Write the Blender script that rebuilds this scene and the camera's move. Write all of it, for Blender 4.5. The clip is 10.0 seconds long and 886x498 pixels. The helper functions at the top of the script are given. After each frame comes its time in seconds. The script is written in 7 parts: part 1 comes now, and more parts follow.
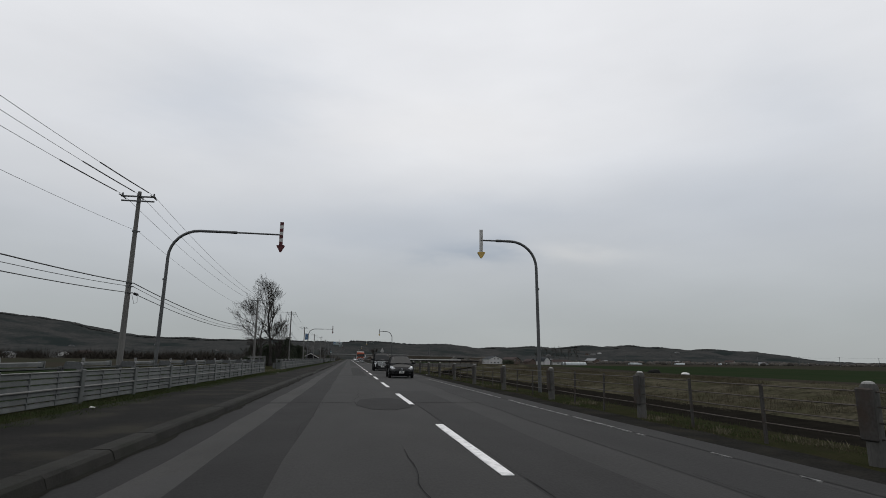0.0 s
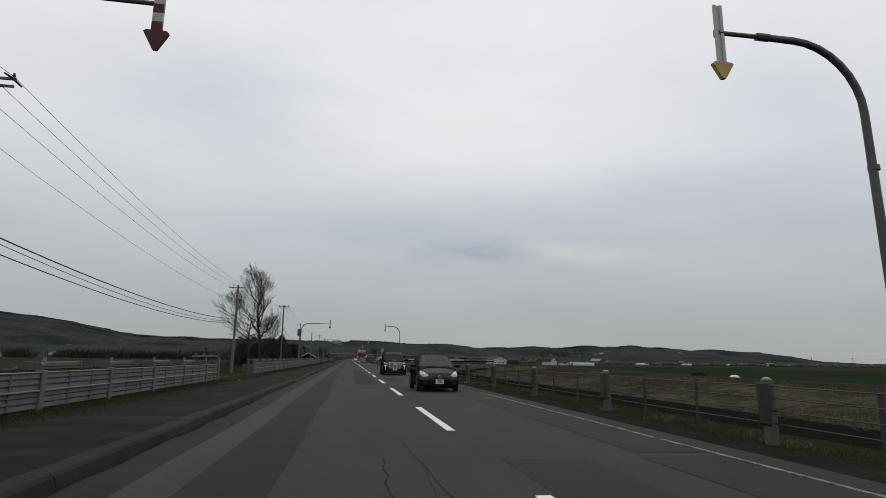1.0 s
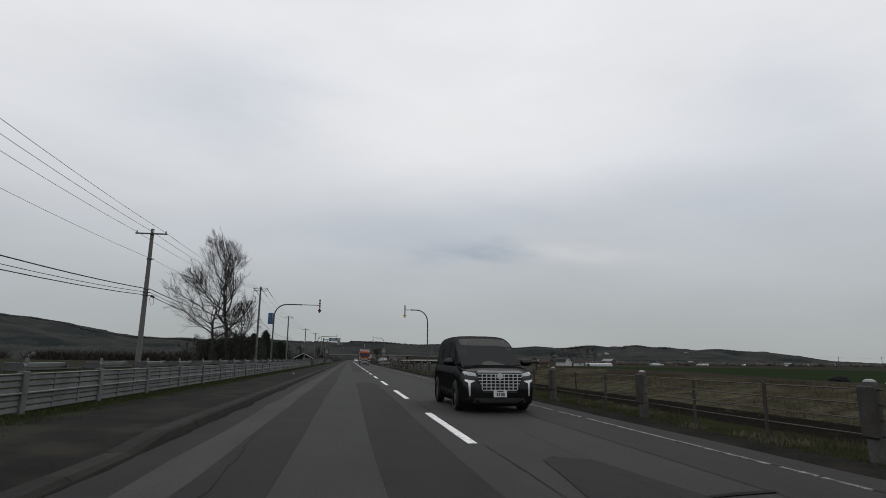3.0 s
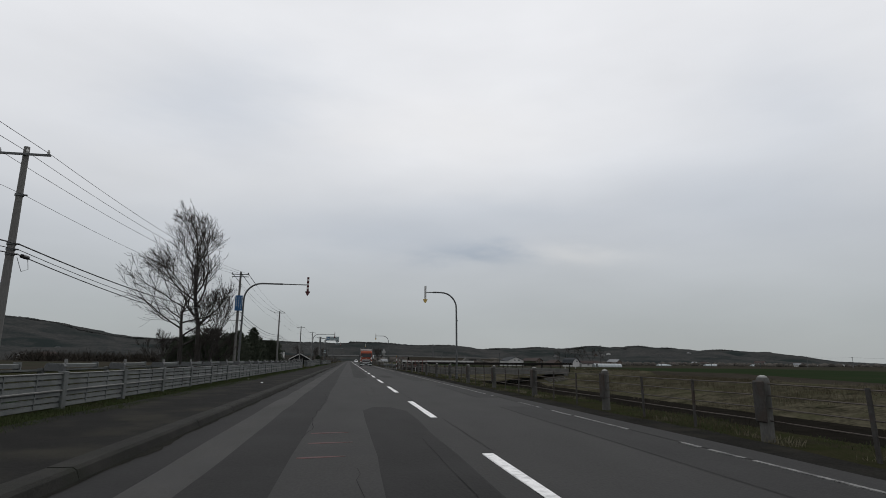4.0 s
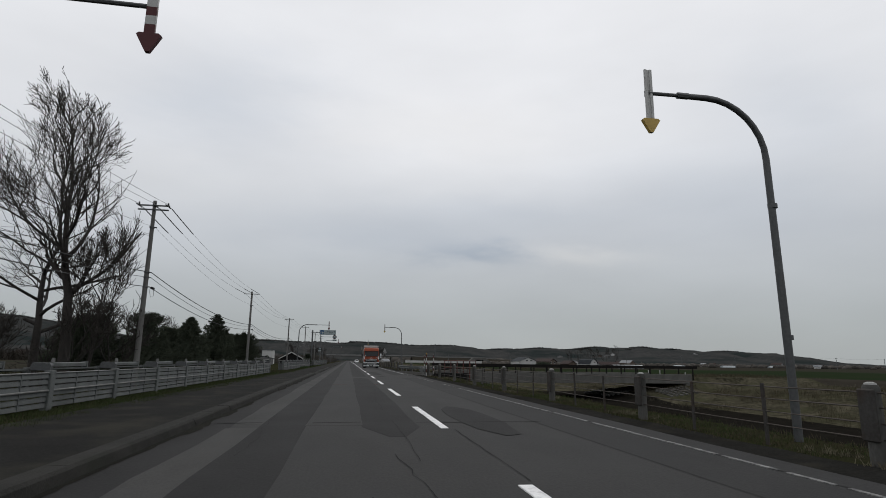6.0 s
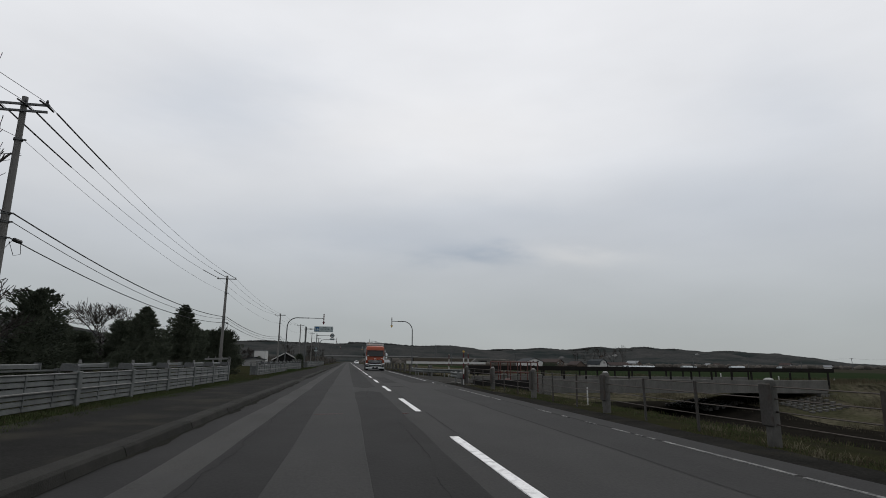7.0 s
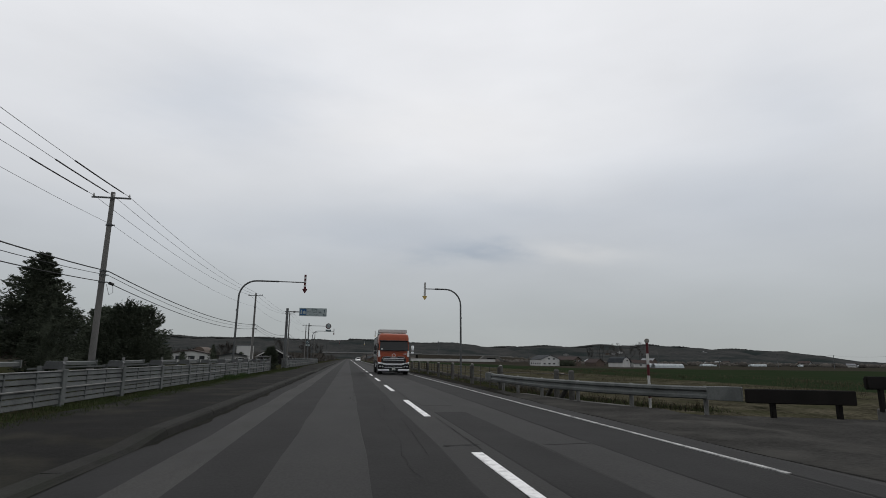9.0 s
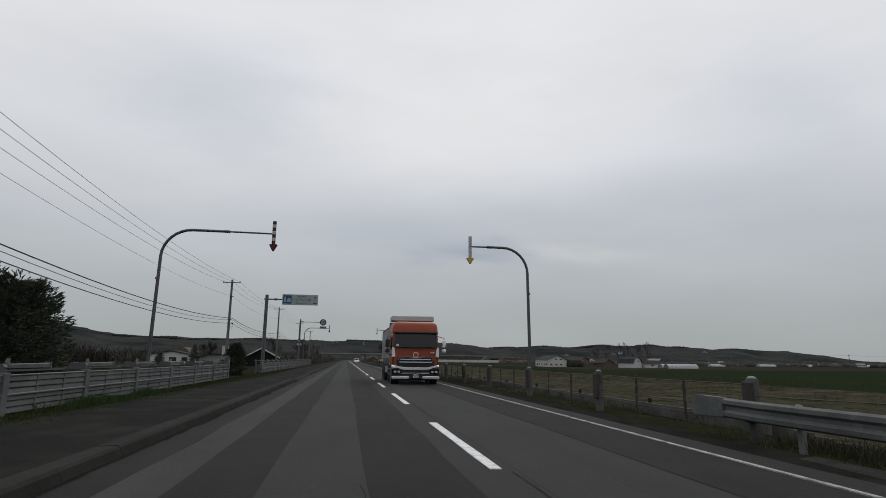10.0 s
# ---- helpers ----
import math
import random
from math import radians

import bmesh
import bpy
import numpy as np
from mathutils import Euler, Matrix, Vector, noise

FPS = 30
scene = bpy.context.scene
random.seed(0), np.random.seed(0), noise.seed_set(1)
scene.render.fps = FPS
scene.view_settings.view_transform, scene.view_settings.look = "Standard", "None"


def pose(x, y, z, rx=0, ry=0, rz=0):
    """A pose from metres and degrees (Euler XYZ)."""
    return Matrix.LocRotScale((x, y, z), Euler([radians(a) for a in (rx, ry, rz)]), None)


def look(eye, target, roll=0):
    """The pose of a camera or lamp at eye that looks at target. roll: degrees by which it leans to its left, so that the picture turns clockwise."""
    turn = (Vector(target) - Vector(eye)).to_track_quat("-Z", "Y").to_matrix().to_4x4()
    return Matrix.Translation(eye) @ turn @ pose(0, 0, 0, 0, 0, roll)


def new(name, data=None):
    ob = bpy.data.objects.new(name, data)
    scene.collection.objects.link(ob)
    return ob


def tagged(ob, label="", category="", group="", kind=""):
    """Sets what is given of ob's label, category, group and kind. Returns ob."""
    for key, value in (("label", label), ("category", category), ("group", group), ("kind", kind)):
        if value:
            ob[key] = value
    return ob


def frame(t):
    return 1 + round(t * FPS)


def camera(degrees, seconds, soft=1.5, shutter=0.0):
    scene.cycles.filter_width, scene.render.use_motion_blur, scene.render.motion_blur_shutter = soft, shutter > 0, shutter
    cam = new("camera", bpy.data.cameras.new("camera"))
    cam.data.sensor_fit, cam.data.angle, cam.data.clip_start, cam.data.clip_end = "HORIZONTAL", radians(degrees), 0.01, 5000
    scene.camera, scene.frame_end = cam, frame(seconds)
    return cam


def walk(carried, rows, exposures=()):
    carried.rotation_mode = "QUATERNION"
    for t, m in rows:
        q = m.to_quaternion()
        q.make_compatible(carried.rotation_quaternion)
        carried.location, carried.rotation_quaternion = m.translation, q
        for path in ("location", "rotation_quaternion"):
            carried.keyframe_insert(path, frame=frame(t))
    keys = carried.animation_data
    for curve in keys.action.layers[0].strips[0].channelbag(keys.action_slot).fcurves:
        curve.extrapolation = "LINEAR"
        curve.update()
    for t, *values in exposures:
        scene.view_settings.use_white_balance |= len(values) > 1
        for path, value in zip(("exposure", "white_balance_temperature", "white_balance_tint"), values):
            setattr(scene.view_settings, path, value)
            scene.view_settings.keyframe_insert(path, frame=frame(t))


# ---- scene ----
cam = camera(76.75, 10.0, soft=0.9)
# seconds, eye x y z in metres, yaw, pitch, roll in degrees; the road runs along y, its centre line is x = 0
ROWS = [
    (0.0, -1.816, 0.547, 1.273, -9.331, 11.169, -0.613),
    (0.5, -1.875, 8.487, 1.271, -9.383, 11.164, -0.660),
    (1.0, -1.890, 16.520, 1.275, -9.353, 11.170, -0.725),
    (1.5, -1.873, 24.147, 1.248, -9.334, 11.154, -0.568),
    (2.0, -1.895, 32.052, 1.261, -9.331, 11.198, -0.521),
    (2.5, -1.899, 40.237, 1.250, -9.311, 11.204, -0.560),
    (4.0, -1.926, 64.142, 1.247, -9.366, 11.308, -0.475),
    (4.5, -1.879, 72.317, 1.257, -9.387, 11.303, -0.752),
    (5.0, -1.872, 80.236, 1.283, -9.389, 11.291, -0.794),
    (5.5, -1.837, 88.301, 1.245, -9.388, 11.268, -0.445),
    (6.0, -1.860, 96.064, 1.255, -9.397, 11.330, -0.692),
    (7.5, -1.816, 120.257, 1.253, -9.484, 11.429, -0.554),
    (8.0, -1.791, 128.114, 1.308, -9.471, 11.338, -0.784),
    (8.5, -1.814, 135.973, 1.312, -9.474, 11.235, -0.691),
    (9.0, -1.824, 143.999, 1.276, -9.449, 11.137, -0.705),
    (9.5, -1.831, 151.774, 1.274, -9.548, 11.229, -0.511),
    (10.0, -1.813, 160.158, 1.272, -9.653, 11.222, -0.551),
]
walk(cam, [(t, pose(x, y, z, 90 + pitch, roll, yaw)) for t, x, y, z, yaw, pitch, roll in ROWS], exposures=((0.0, -0.03), (2.5, -0.03), (4.5, 0.0), (8.5, 0.0), (9.3, -0.02), (10.0, -0.09)))

# ---- world and light ----
world = bpy.data.worlds.new("overcast_sky")
scene.world = world
world.use_nodes = True
WN, WL = world.node_tree.nodes, world.node_tree.links
WN.clear()
w_out = WN.new("ShaderNodeOutputWorld")
w_bg = WN.new("ShaderNodeBackground")
w_sky = WN.new("ShaderNodeTexSky")
w_sky.sky_type = "NISHITA"
w_sky.sun_disc = False
w_sky.sun_elevation, w_sky.sun_rotation = radians(48), radians(20)
w_co = WN.new("ShaderNodeTexCoord")
w_sep = WN.new("ShaderNodeSeparateXYZ")
WL.new(w_co.outputs["Generated"], w_sep.inputs[0])
# the cloud deck: paler high up, greyer towards the horizon
w_ramp = WN.new("ShaderNodeValToRGB")
WL.new(w_sep.outputs["Z"], w_ramp.inputs[0])
e = w_ramp.color_ramp.elements
e[0].position, e[0].color = 0.0, (0.360, 0.385, 0.392, 1)
e[1].position, e[1].color = 1.0, (0.80, 0.81, 0.84, 1)
for p_, c_ in ((0.06, (0.385, 0.412, 0.423)), (0.20, (0.52, 0.545, 0.578)), (0.34, (0.70, 0.715, 0.745)), (0.52, (0.79, 0.80, 0.828))):
    k_ = e.new(p_)
    k_.color = (*c_, 1)
# soft cloud structure, stretched level with the horizon
w_map = WN.new("ShaderNodeMapping")
w_map.inputs["Scale"].default_value = (1.6, 1.6, 5.0)
w_map.inputs["Location"].default_value = (0.35, 0.1, 0.2)
WL.new(w_co.outputs["Generated"], w_map.inputs[0])
w_n1 = WN.new("ShaderNodeTexNoise")
w_n1.inputs["Scale"].default_value, w_n1.inputs["Detail"].default_value = 1.5, 5
WL.new(w_map.outputs[0], w_n1.inputs[0])
w_r1 = WN.new("ShaderNodeMapRange")
for i_, v_ in ((1, 0.3), (2, 0.7), (3, 0.96), (4, 1.07)):
    w_r1.inputs[i_].default_value = v_
WL.new(w_n1.outputs[0], w_r1.inputs[0])
w_mul = WN.new("ShaderNodeVectorMath")
w_mul.operation = "MULTIPLY"
WL.new(w_ramp.outputs[0], w_mul.inputs[0])
WL.new(w_r1.outputs[0], w_mul.inputs[1])
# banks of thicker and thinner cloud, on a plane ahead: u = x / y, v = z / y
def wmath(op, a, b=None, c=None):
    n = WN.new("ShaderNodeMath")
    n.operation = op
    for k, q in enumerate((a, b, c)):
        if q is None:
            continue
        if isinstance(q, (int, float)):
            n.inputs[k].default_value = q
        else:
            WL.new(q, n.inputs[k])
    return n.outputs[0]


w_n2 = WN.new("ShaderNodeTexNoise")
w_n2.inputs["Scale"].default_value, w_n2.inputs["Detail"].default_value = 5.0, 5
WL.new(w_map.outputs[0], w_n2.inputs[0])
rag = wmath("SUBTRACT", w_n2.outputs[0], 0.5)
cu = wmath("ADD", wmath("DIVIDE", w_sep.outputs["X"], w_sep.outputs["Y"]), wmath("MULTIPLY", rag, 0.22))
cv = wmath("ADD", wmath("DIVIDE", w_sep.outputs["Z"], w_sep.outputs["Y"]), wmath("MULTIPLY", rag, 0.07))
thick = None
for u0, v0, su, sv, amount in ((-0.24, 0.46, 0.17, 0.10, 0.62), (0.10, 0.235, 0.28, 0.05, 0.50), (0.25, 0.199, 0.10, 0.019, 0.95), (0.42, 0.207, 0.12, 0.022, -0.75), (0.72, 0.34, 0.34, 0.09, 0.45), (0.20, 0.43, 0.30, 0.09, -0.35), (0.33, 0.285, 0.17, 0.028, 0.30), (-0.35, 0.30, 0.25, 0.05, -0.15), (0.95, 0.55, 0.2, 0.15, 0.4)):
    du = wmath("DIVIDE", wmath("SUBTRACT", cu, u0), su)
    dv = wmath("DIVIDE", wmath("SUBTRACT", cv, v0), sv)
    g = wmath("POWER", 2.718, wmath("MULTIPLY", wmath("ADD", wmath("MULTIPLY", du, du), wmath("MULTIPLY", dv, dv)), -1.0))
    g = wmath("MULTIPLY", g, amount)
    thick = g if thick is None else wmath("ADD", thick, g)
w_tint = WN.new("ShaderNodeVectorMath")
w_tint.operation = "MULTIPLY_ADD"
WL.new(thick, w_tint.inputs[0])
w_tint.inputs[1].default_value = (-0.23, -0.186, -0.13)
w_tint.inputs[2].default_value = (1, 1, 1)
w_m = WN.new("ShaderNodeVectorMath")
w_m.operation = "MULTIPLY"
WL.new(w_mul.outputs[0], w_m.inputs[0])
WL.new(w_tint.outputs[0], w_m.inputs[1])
last = w_m.outputs[0]
w_mix = WN.new("ShaderNodeMix")
w_mix.data_type = "RGBA"
w_mix.inputs[0].default_value = 0.03
WL.new(last, w_mix.inputs[6])
w_dim = WN.new("ShaderNodeVectorMath")
w_dim.operation = "SCALE"
w_dim.inputs["Scale"].default_value = 0.08
WL.new(w_sky.outputs[0], w_dim.inputs[0])
WL.new(w_dim.outputs[0], w_mix.inputs[7])
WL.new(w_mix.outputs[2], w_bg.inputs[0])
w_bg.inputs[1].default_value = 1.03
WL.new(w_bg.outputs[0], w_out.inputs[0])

sun = new("sun", bpy.data.lights.new("sun", "SUN"))
sun.data.energy, sun.data.angle, sun.data.color = 0.5, radians(40), (1.0, 0.97, 0.93)
sun.matrix_world = look((0, 0, 60), (-15, -50, 0))


# ---- materials ----
def mat(name, a, b=None, rough=0.8, metal=0.0, scale=3.0, fine=60.0, bump=0.15, spec=0.3, stretch=(1, 1, 1), dist=0.02, random_=0.0, island=0.0, stain=None, stain_scale=0.6, stain_amount=0.5):
    """A surface that varies between the colours a and b at two scales, with fine relief."""
    m = bpy.data.materials.new(name)
    m.use_nodes = True
    n, l = m.node_tree.nodes, m.node_tree.links
    p = n["Principled BSDF"]
    b = b or tuple(c * 0.7 for c in a)
    geo = n.new("ShaderNodeNewGeometry")
    mp = n.new("ShaderNodeMapping")
    mp.inputs["Scale"].default_value = stretch
    l.new(geo.outputs["Position"], mp.inputs[0])
    n1, n2 = n.new("ShaderNodeTexNoise"), n.new("ShaderNodeTexNoise")
    n1.inputs["Scale"].default_value, n1.inputs["Detail"].default_value = scale, 5
    n2.inputs["Scale"].default_value, n2.inputs["Detail"].default_value = fine, 3
    l.new(mp.outputs[0], n1.inputs[0])
    l.new(mp.outputs[0], n2.inputs[0])
    add = n.new("ShaderNodeMath")
    add.operation = "MULTIPLY_ADD"
    add.inputs[1].default_value, add.inputs[2].default_value = 0.5, 0.0
    l.new(n2.outputs[0], add.inputs[0])
    sm = n.new("ShaderNodeMath")
    sm.operation = "MULTIPLY_ADD"
    sm.inputs[1].default_value = 0.5
    l.new(n1.outputs[0], sm.inputs[0])
    l.new(add.outputs[0], sm.inputs[2])
    rg = n.new("ShaderNodeMapRange")
    rg.inputs[1].default_value, rg.inputs[2].default_value = 0.36, 0.64
    l.new(sm.outputs[0], rg.inputs[0])
    mx = n.new("ShaderNodeMix")
    mx.data_type = "RGBA"
    l.new(rg.outputs[0], mx.inputs[0])
    mx.inputs[6].default_value, mx.inputs[7].default_value = (*a, 1), (*b, 1)
    col = mx.outputs[2]
    if stain:
        n3 = n.new("ShaderNodeTexNoise")
        n3.inputs["Scale"].default_value, n3.inputs["Detail"].default_value = stain_scale, 6
        l.new(geo.outputs["Position"], n3.inputs[0])
        r3 = n.new("ShaderNodeMapRange")
        r3.inputs[1].default_value, r3.inputs[2].default_value, r3.inputs[4].default_value = 0.48, 0.66, stain_amount
        l.new(n3.outputs[0], r3.inputs[0])
        m3 = n.new("ShaderNodeMix")
        m3.data_type = "RGBA"
        l.new(r3.outputs[0], m3.inputs[0])
        l.new(col, m3.inputs[6])
        m3.inputs[7].default_value = (*stain, 1)
        col = m3.outputs[2]
    if random_:
        oi = n.new("ShaderNodeObjectInfo")
        hv = n.new("ShaderNodeHueSaturation")
        rr = n.new("ShaderNodeMapRange")
        rr.inputs[3].default_value, rr.inputs[4].default_value = 1 - random_, 1 + random_
        l.new(oi.outputs["Random"], rr.inputs[0])
        l.new(rr.outputs[0], hv.inputs["Value"])
        l.new(col, hv.inputs["Color"])
        col = hv.outputs[0]
    if island:
        hi = n.new("ShaderNodeHueSaturation")
        ri = n.new("ShaderNodeMapRange")
        ri.inputs[3].default_value, ri.inputs[4].default_value = 1 - island, 1 + island
        l.new(geo.outputs["Random Per Island"], ri.inputs[0])
        l.new(ri.outputs[0], hi.inputs["Value"])
        l.new(col, hi.inputs["Color"])
        col = hi.outputs[0]
    l.new(col, p.inputs["Base Color"])
    p.inputs["Roughness"].default_value, p.inputs["Metallic"].default_value = rough, metal
    p.inputs["Specular IOR Level"].default_value = spec
    if bump:
        bp = n.new("ShaderNodeBump")
        bp.inputs["Strength"].default_value, bp.inputs["Distance"].default_value = bump, dist
        l.new(n2.outputs[0], bp.inputs["Height"])
        l.new(bp.outputs[0], p.inputs["Normal"])
    return m


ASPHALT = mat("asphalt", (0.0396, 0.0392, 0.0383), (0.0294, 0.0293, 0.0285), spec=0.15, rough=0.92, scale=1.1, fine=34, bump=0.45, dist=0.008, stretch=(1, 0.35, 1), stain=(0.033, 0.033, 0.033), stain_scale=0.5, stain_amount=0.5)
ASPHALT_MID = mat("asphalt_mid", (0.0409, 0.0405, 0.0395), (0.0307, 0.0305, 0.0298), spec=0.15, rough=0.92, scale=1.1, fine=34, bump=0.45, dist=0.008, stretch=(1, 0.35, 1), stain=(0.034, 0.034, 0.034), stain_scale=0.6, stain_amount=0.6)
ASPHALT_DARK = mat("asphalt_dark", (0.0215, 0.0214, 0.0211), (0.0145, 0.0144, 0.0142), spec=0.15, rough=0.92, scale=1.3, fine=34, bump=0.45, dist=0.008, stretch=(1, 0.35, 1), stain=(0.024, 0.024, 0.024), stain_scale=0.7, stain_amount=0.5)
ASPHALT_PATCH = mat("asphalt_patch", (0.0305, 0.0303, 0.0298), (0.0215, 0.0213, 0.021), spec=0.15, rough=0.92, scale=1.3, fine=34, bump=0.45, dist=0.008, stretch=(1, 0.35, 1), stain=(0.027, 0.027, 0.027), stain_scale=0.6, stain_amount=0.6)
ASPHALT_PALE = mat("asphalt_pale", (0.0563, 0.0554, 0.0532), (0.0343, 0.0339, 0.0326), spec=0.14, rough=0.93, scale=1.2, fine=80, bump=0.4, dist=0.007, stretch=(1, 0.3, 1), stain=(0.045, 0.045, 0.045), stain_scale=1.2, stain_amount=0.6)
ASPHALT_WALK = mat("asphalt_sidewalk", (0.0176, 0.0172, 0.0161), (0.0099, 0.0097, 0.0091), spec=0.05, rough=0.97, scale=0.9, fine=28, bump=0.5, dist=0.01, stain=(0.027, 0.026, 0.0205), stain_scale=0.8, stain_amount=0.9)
GUTTER_DIRT = mat("gutter_dirt", (0.012, 0.0118, 0.0105), (0.020, 0.0195, 0.016), spec=0.03, rough=0.97, scale=2.5, fine=30, bump=0.6)
SEALANT = mat("bitumen_sealant", (0.0165, 0.0165, 0.0173), (0.0255, 0.0255, 0.0255), rough=0.95, spec=0.04)
PAINT_WHITE = mat("road_paint", (0.80, 0.80, 0.79), (0.66, 0.66, 0.65), rough=0.7, scale=3, fine=45, bump=0.2, stain=(0.34, 0.34, 0.34), stain_scale=7, stain_amount=0.55)
PAINT_WORN = mat("worn_road_paint", (0.25, 0.25, 0.24), (0.045, 0.045, 0.045), rough=0.8, scale=5, fine=30, bump=0.2, stain=(0.05, 0.05, 0.05), stain_scale=3, stain_amount=1.0)
PAINT_EDGE = mat("edge_line_paint", (0.46, 0.46, 0.45), (0.22, 0.22, 0.215), rough=0.75, scale=5, fine=30, bump=0.2, stain=(0.10, 0.10, 0.10), stain_scale=4, stain_amount=0.7)
PAINT_RED = mat("red_survey_paint", (0.085, 0.033, 0.031), (0.058, 0.031, 0.030), rough=0.8, scale=6)
KERB = mat("kerb_concrete", (0.0281, 0.0272, 0.0247), (0.0145, 0.0145, 0.0129), spec=0.1, rough=0.9, scale=2, fine=50, bump=0.4, random_=0.12, stain=(0.018, 0.019, 0.015), stain_scale=1.6, stain_amount=0.85)
CONCRETE = mat("weathered_concrete", (0.105, 0.103, 0.097), (0.066, 0.065, 0.061), spec=0.1, rough=0.9, scale=1.5, fine=40, bump=0.3, stain=(0.04, 0.04, 0.037), stain_scale=1.3, stain_amount=0.7, stretch=(1, 1, 0.35))
GIRDER = mat("streaked_concrete", (0.125, 0.123, 0.115), (0.08, 0.079, 0.074), spec=0.1, rough=0.9, scale=1.2, fine=30, bump=0.3, stain=(0.085, 0.084, 0.078), stain_scale=1.1, stain_amount=0.7, stretch=(1, 1, 0.25))
CONCRETE_POLE = mat("pole_concrete", (0.15, 0.147, 0.14), (0.10, 0.098, 0.094), rough=0.85, scale=1.5, fine=40, bump=0.2, stretch=(1, 1, 0.2))
GALV = mat("galvanised_steel", (0.1274, 0.1361, 0.1328), (0.0842, 0.0896, 0.0875), rough=0.65, metal=0.1, spec=0.2, scale=2.5, fine=25, bump=0.1, stain=(0.058, 0.062, 0.06), stain_scale=1.5, stain_amount=0.6, random_=0.0, island=0.06)
GALV_PALE = mat("pale_galvanised_steel", (0.175, 0.176, 0.170), (0.12, 0.121, 0.117), rough=0.55, metal=0.15, scale=2.5, fine=25, bump=0.1, stain=(0.09, 0.09, 0.087), stain_scale=1.2, stain_amount=0.5)
MAST = mat("mast_steel", (0.10, 0.104, 0.105), (0.07, 0.073, 0.075), rough=0.5, metal=0.4, scale=1.2, fine=20, bump=0.05)
DARK_STEEL = mat("dark_brown_steel", (0.009, 0.0085, 0.008), (0.015, 0.0135, 0.0125), rough=0.75, spec=0.08, metal=0.0, scale=2, bump=0.1)
CABLE = mat("cable_rubber", (0.03, 0.03, 0.03), (0.04, 0.04, 0.04), rough=0.6, bump=0)
ROPE = mat("wire_rope_steel", (0.10, 0.085, 0.075), (0.07, 0.06, 0.052), rough=0.6, metal=0.4, fine=120)
GRASS_GROUND = mat("verge_grass_soil", (0.018, 0.0225, 0.009), (0.032, 0.029, 0.018), spec=0.0, rough=0.95, scale=1.6, fine=26, bump=0.8, dist=0.05, stain=(0.02, 0.019, 0.014), stain_scale=0.9, stain_amount=0.7)
FIELD_GREEN = mat("winter_wheat_field", (0.0150, 0.0245, 0.0115), (0.0205, 0.0285, 0.0155), spec=0.0, rough=0.95, scale=0.12, fine=5, bump=0.6, dist=0.08, stretch=(1.0, 0.2, 1), stain=(0.026, 0.029, 0.017), stain_scale=0.05, stain_amount=0.5)
FIELD_BROWN = mat("ploughed_field", (0.028, 0.025, 0.020), (0.042, 0.038, 0.031), spec=0.0, rough=0.95, scale=0.05, fine=1.2, bump=0.5, dist=0.1, stretch=(0.3, 1, 1), stain=(0.028, 0.032, 0.022), stain_scale=0.012, stain_amount=0.9)
DRY_BANK = mat("dry_grass_bank", (0.086, 0.078, 0.055), (0.015, 0.015, 0.010), spec=0.0, rough=0.95, scale=0.55, fine=3.5, bump=0.9, dist=0.15, stain=(0.042, 0.043, 0.024), stain_scale=0.35, stain_amount=0.7)
# near black over the river bed and its near bank
RIVER_BED = mat("dark_river_bed", (0.0075, 0.007, 0.006), (0.016, 0.0145, 0.012), spec=0.0, rough=0.8, scale=1, fine=12, bump=0.6, dist=0.05)
# far treetops and copse: distant haze is mixed into these paler colours
FOREST = mat("hill_treetops", (0.0345, 0.0376, 0.0364), (0.0547, 0.0543, 0.0522), rough=1.0, spec=0.0, scale=0.009, fine=0.05, bump=0, island=0.14)
COPSE = mat("bare_copse", (0.0529, 0.0499, 0.0448), (0.0776, 0.0700, 0.0620), rough=1.0, spec=0.05, scale=0.02, fine=0.2, bump=0, island=0.25)
APRON = mat("broken_asphalt_and_dirt", (0.0527, 0.0516, 0.0488), (0.0310, 0.0305, 0.0288), rough=0.97, spec=0.0, scale=0.9, fine=14, bump=0.7, dist=0.02, stain=(0.068, 0.066, 0.061), stain_scale=0.75, stain_amount=0.75)
SHOULDER = mat("dark_gravel_shoulder", (0.026, 0.0255, 0.0235), (0.014, 0.0138, 0.0128), rough=0.97, spec=0.0, scale=1.1, fine=22, bump=0.8, dist=0.02, stain=(0.034, 0.032, 0.026), stain_scale=1.3, stain_amount=0.5)
RUSTY_POST = mat("rusty_steel_post", (0.062, 0.060, 0.057), (0.040, 0.037, 0.034), rough=0.8, spec=0.1, scale=3, fine=25, stain=(0.05, 0.034, 0.025), stain_scale=2.5, stain_amount=0.6)
POST_CAP = mat("post_cap", (0.34, 0.34, 0.33), (0.22, 0.22, 0.21), rough=0.7, spec=0.1, scale=6)
CAP_GREY = mat("dull_reflector", (0.20, 0.19, 0.17), (0.14, 0.135, 0.12), rough=0.5, bump=0)
SHED_BLACK = mat("black_siding", (0.012, 0.012, 0.012), (0.018, 0.0175, 0.017), rough=0.9, spec=0.05, scale=0.5, fine=8)
# hill woods lightened in the colour to carry the haze over distance
WOODS = mat("bare_hill_woods", (0.0308, 0.0337, 0.0334), (0.0538, 0.0529, 0.0514), rough=1.0, scale=0.022, fine=0.14, bump=0.4, dist=5.0, stain=(0.018, 0.0240, 0.0236), stain_scale=0.009, stain_amount=0.85, spec=0.0)
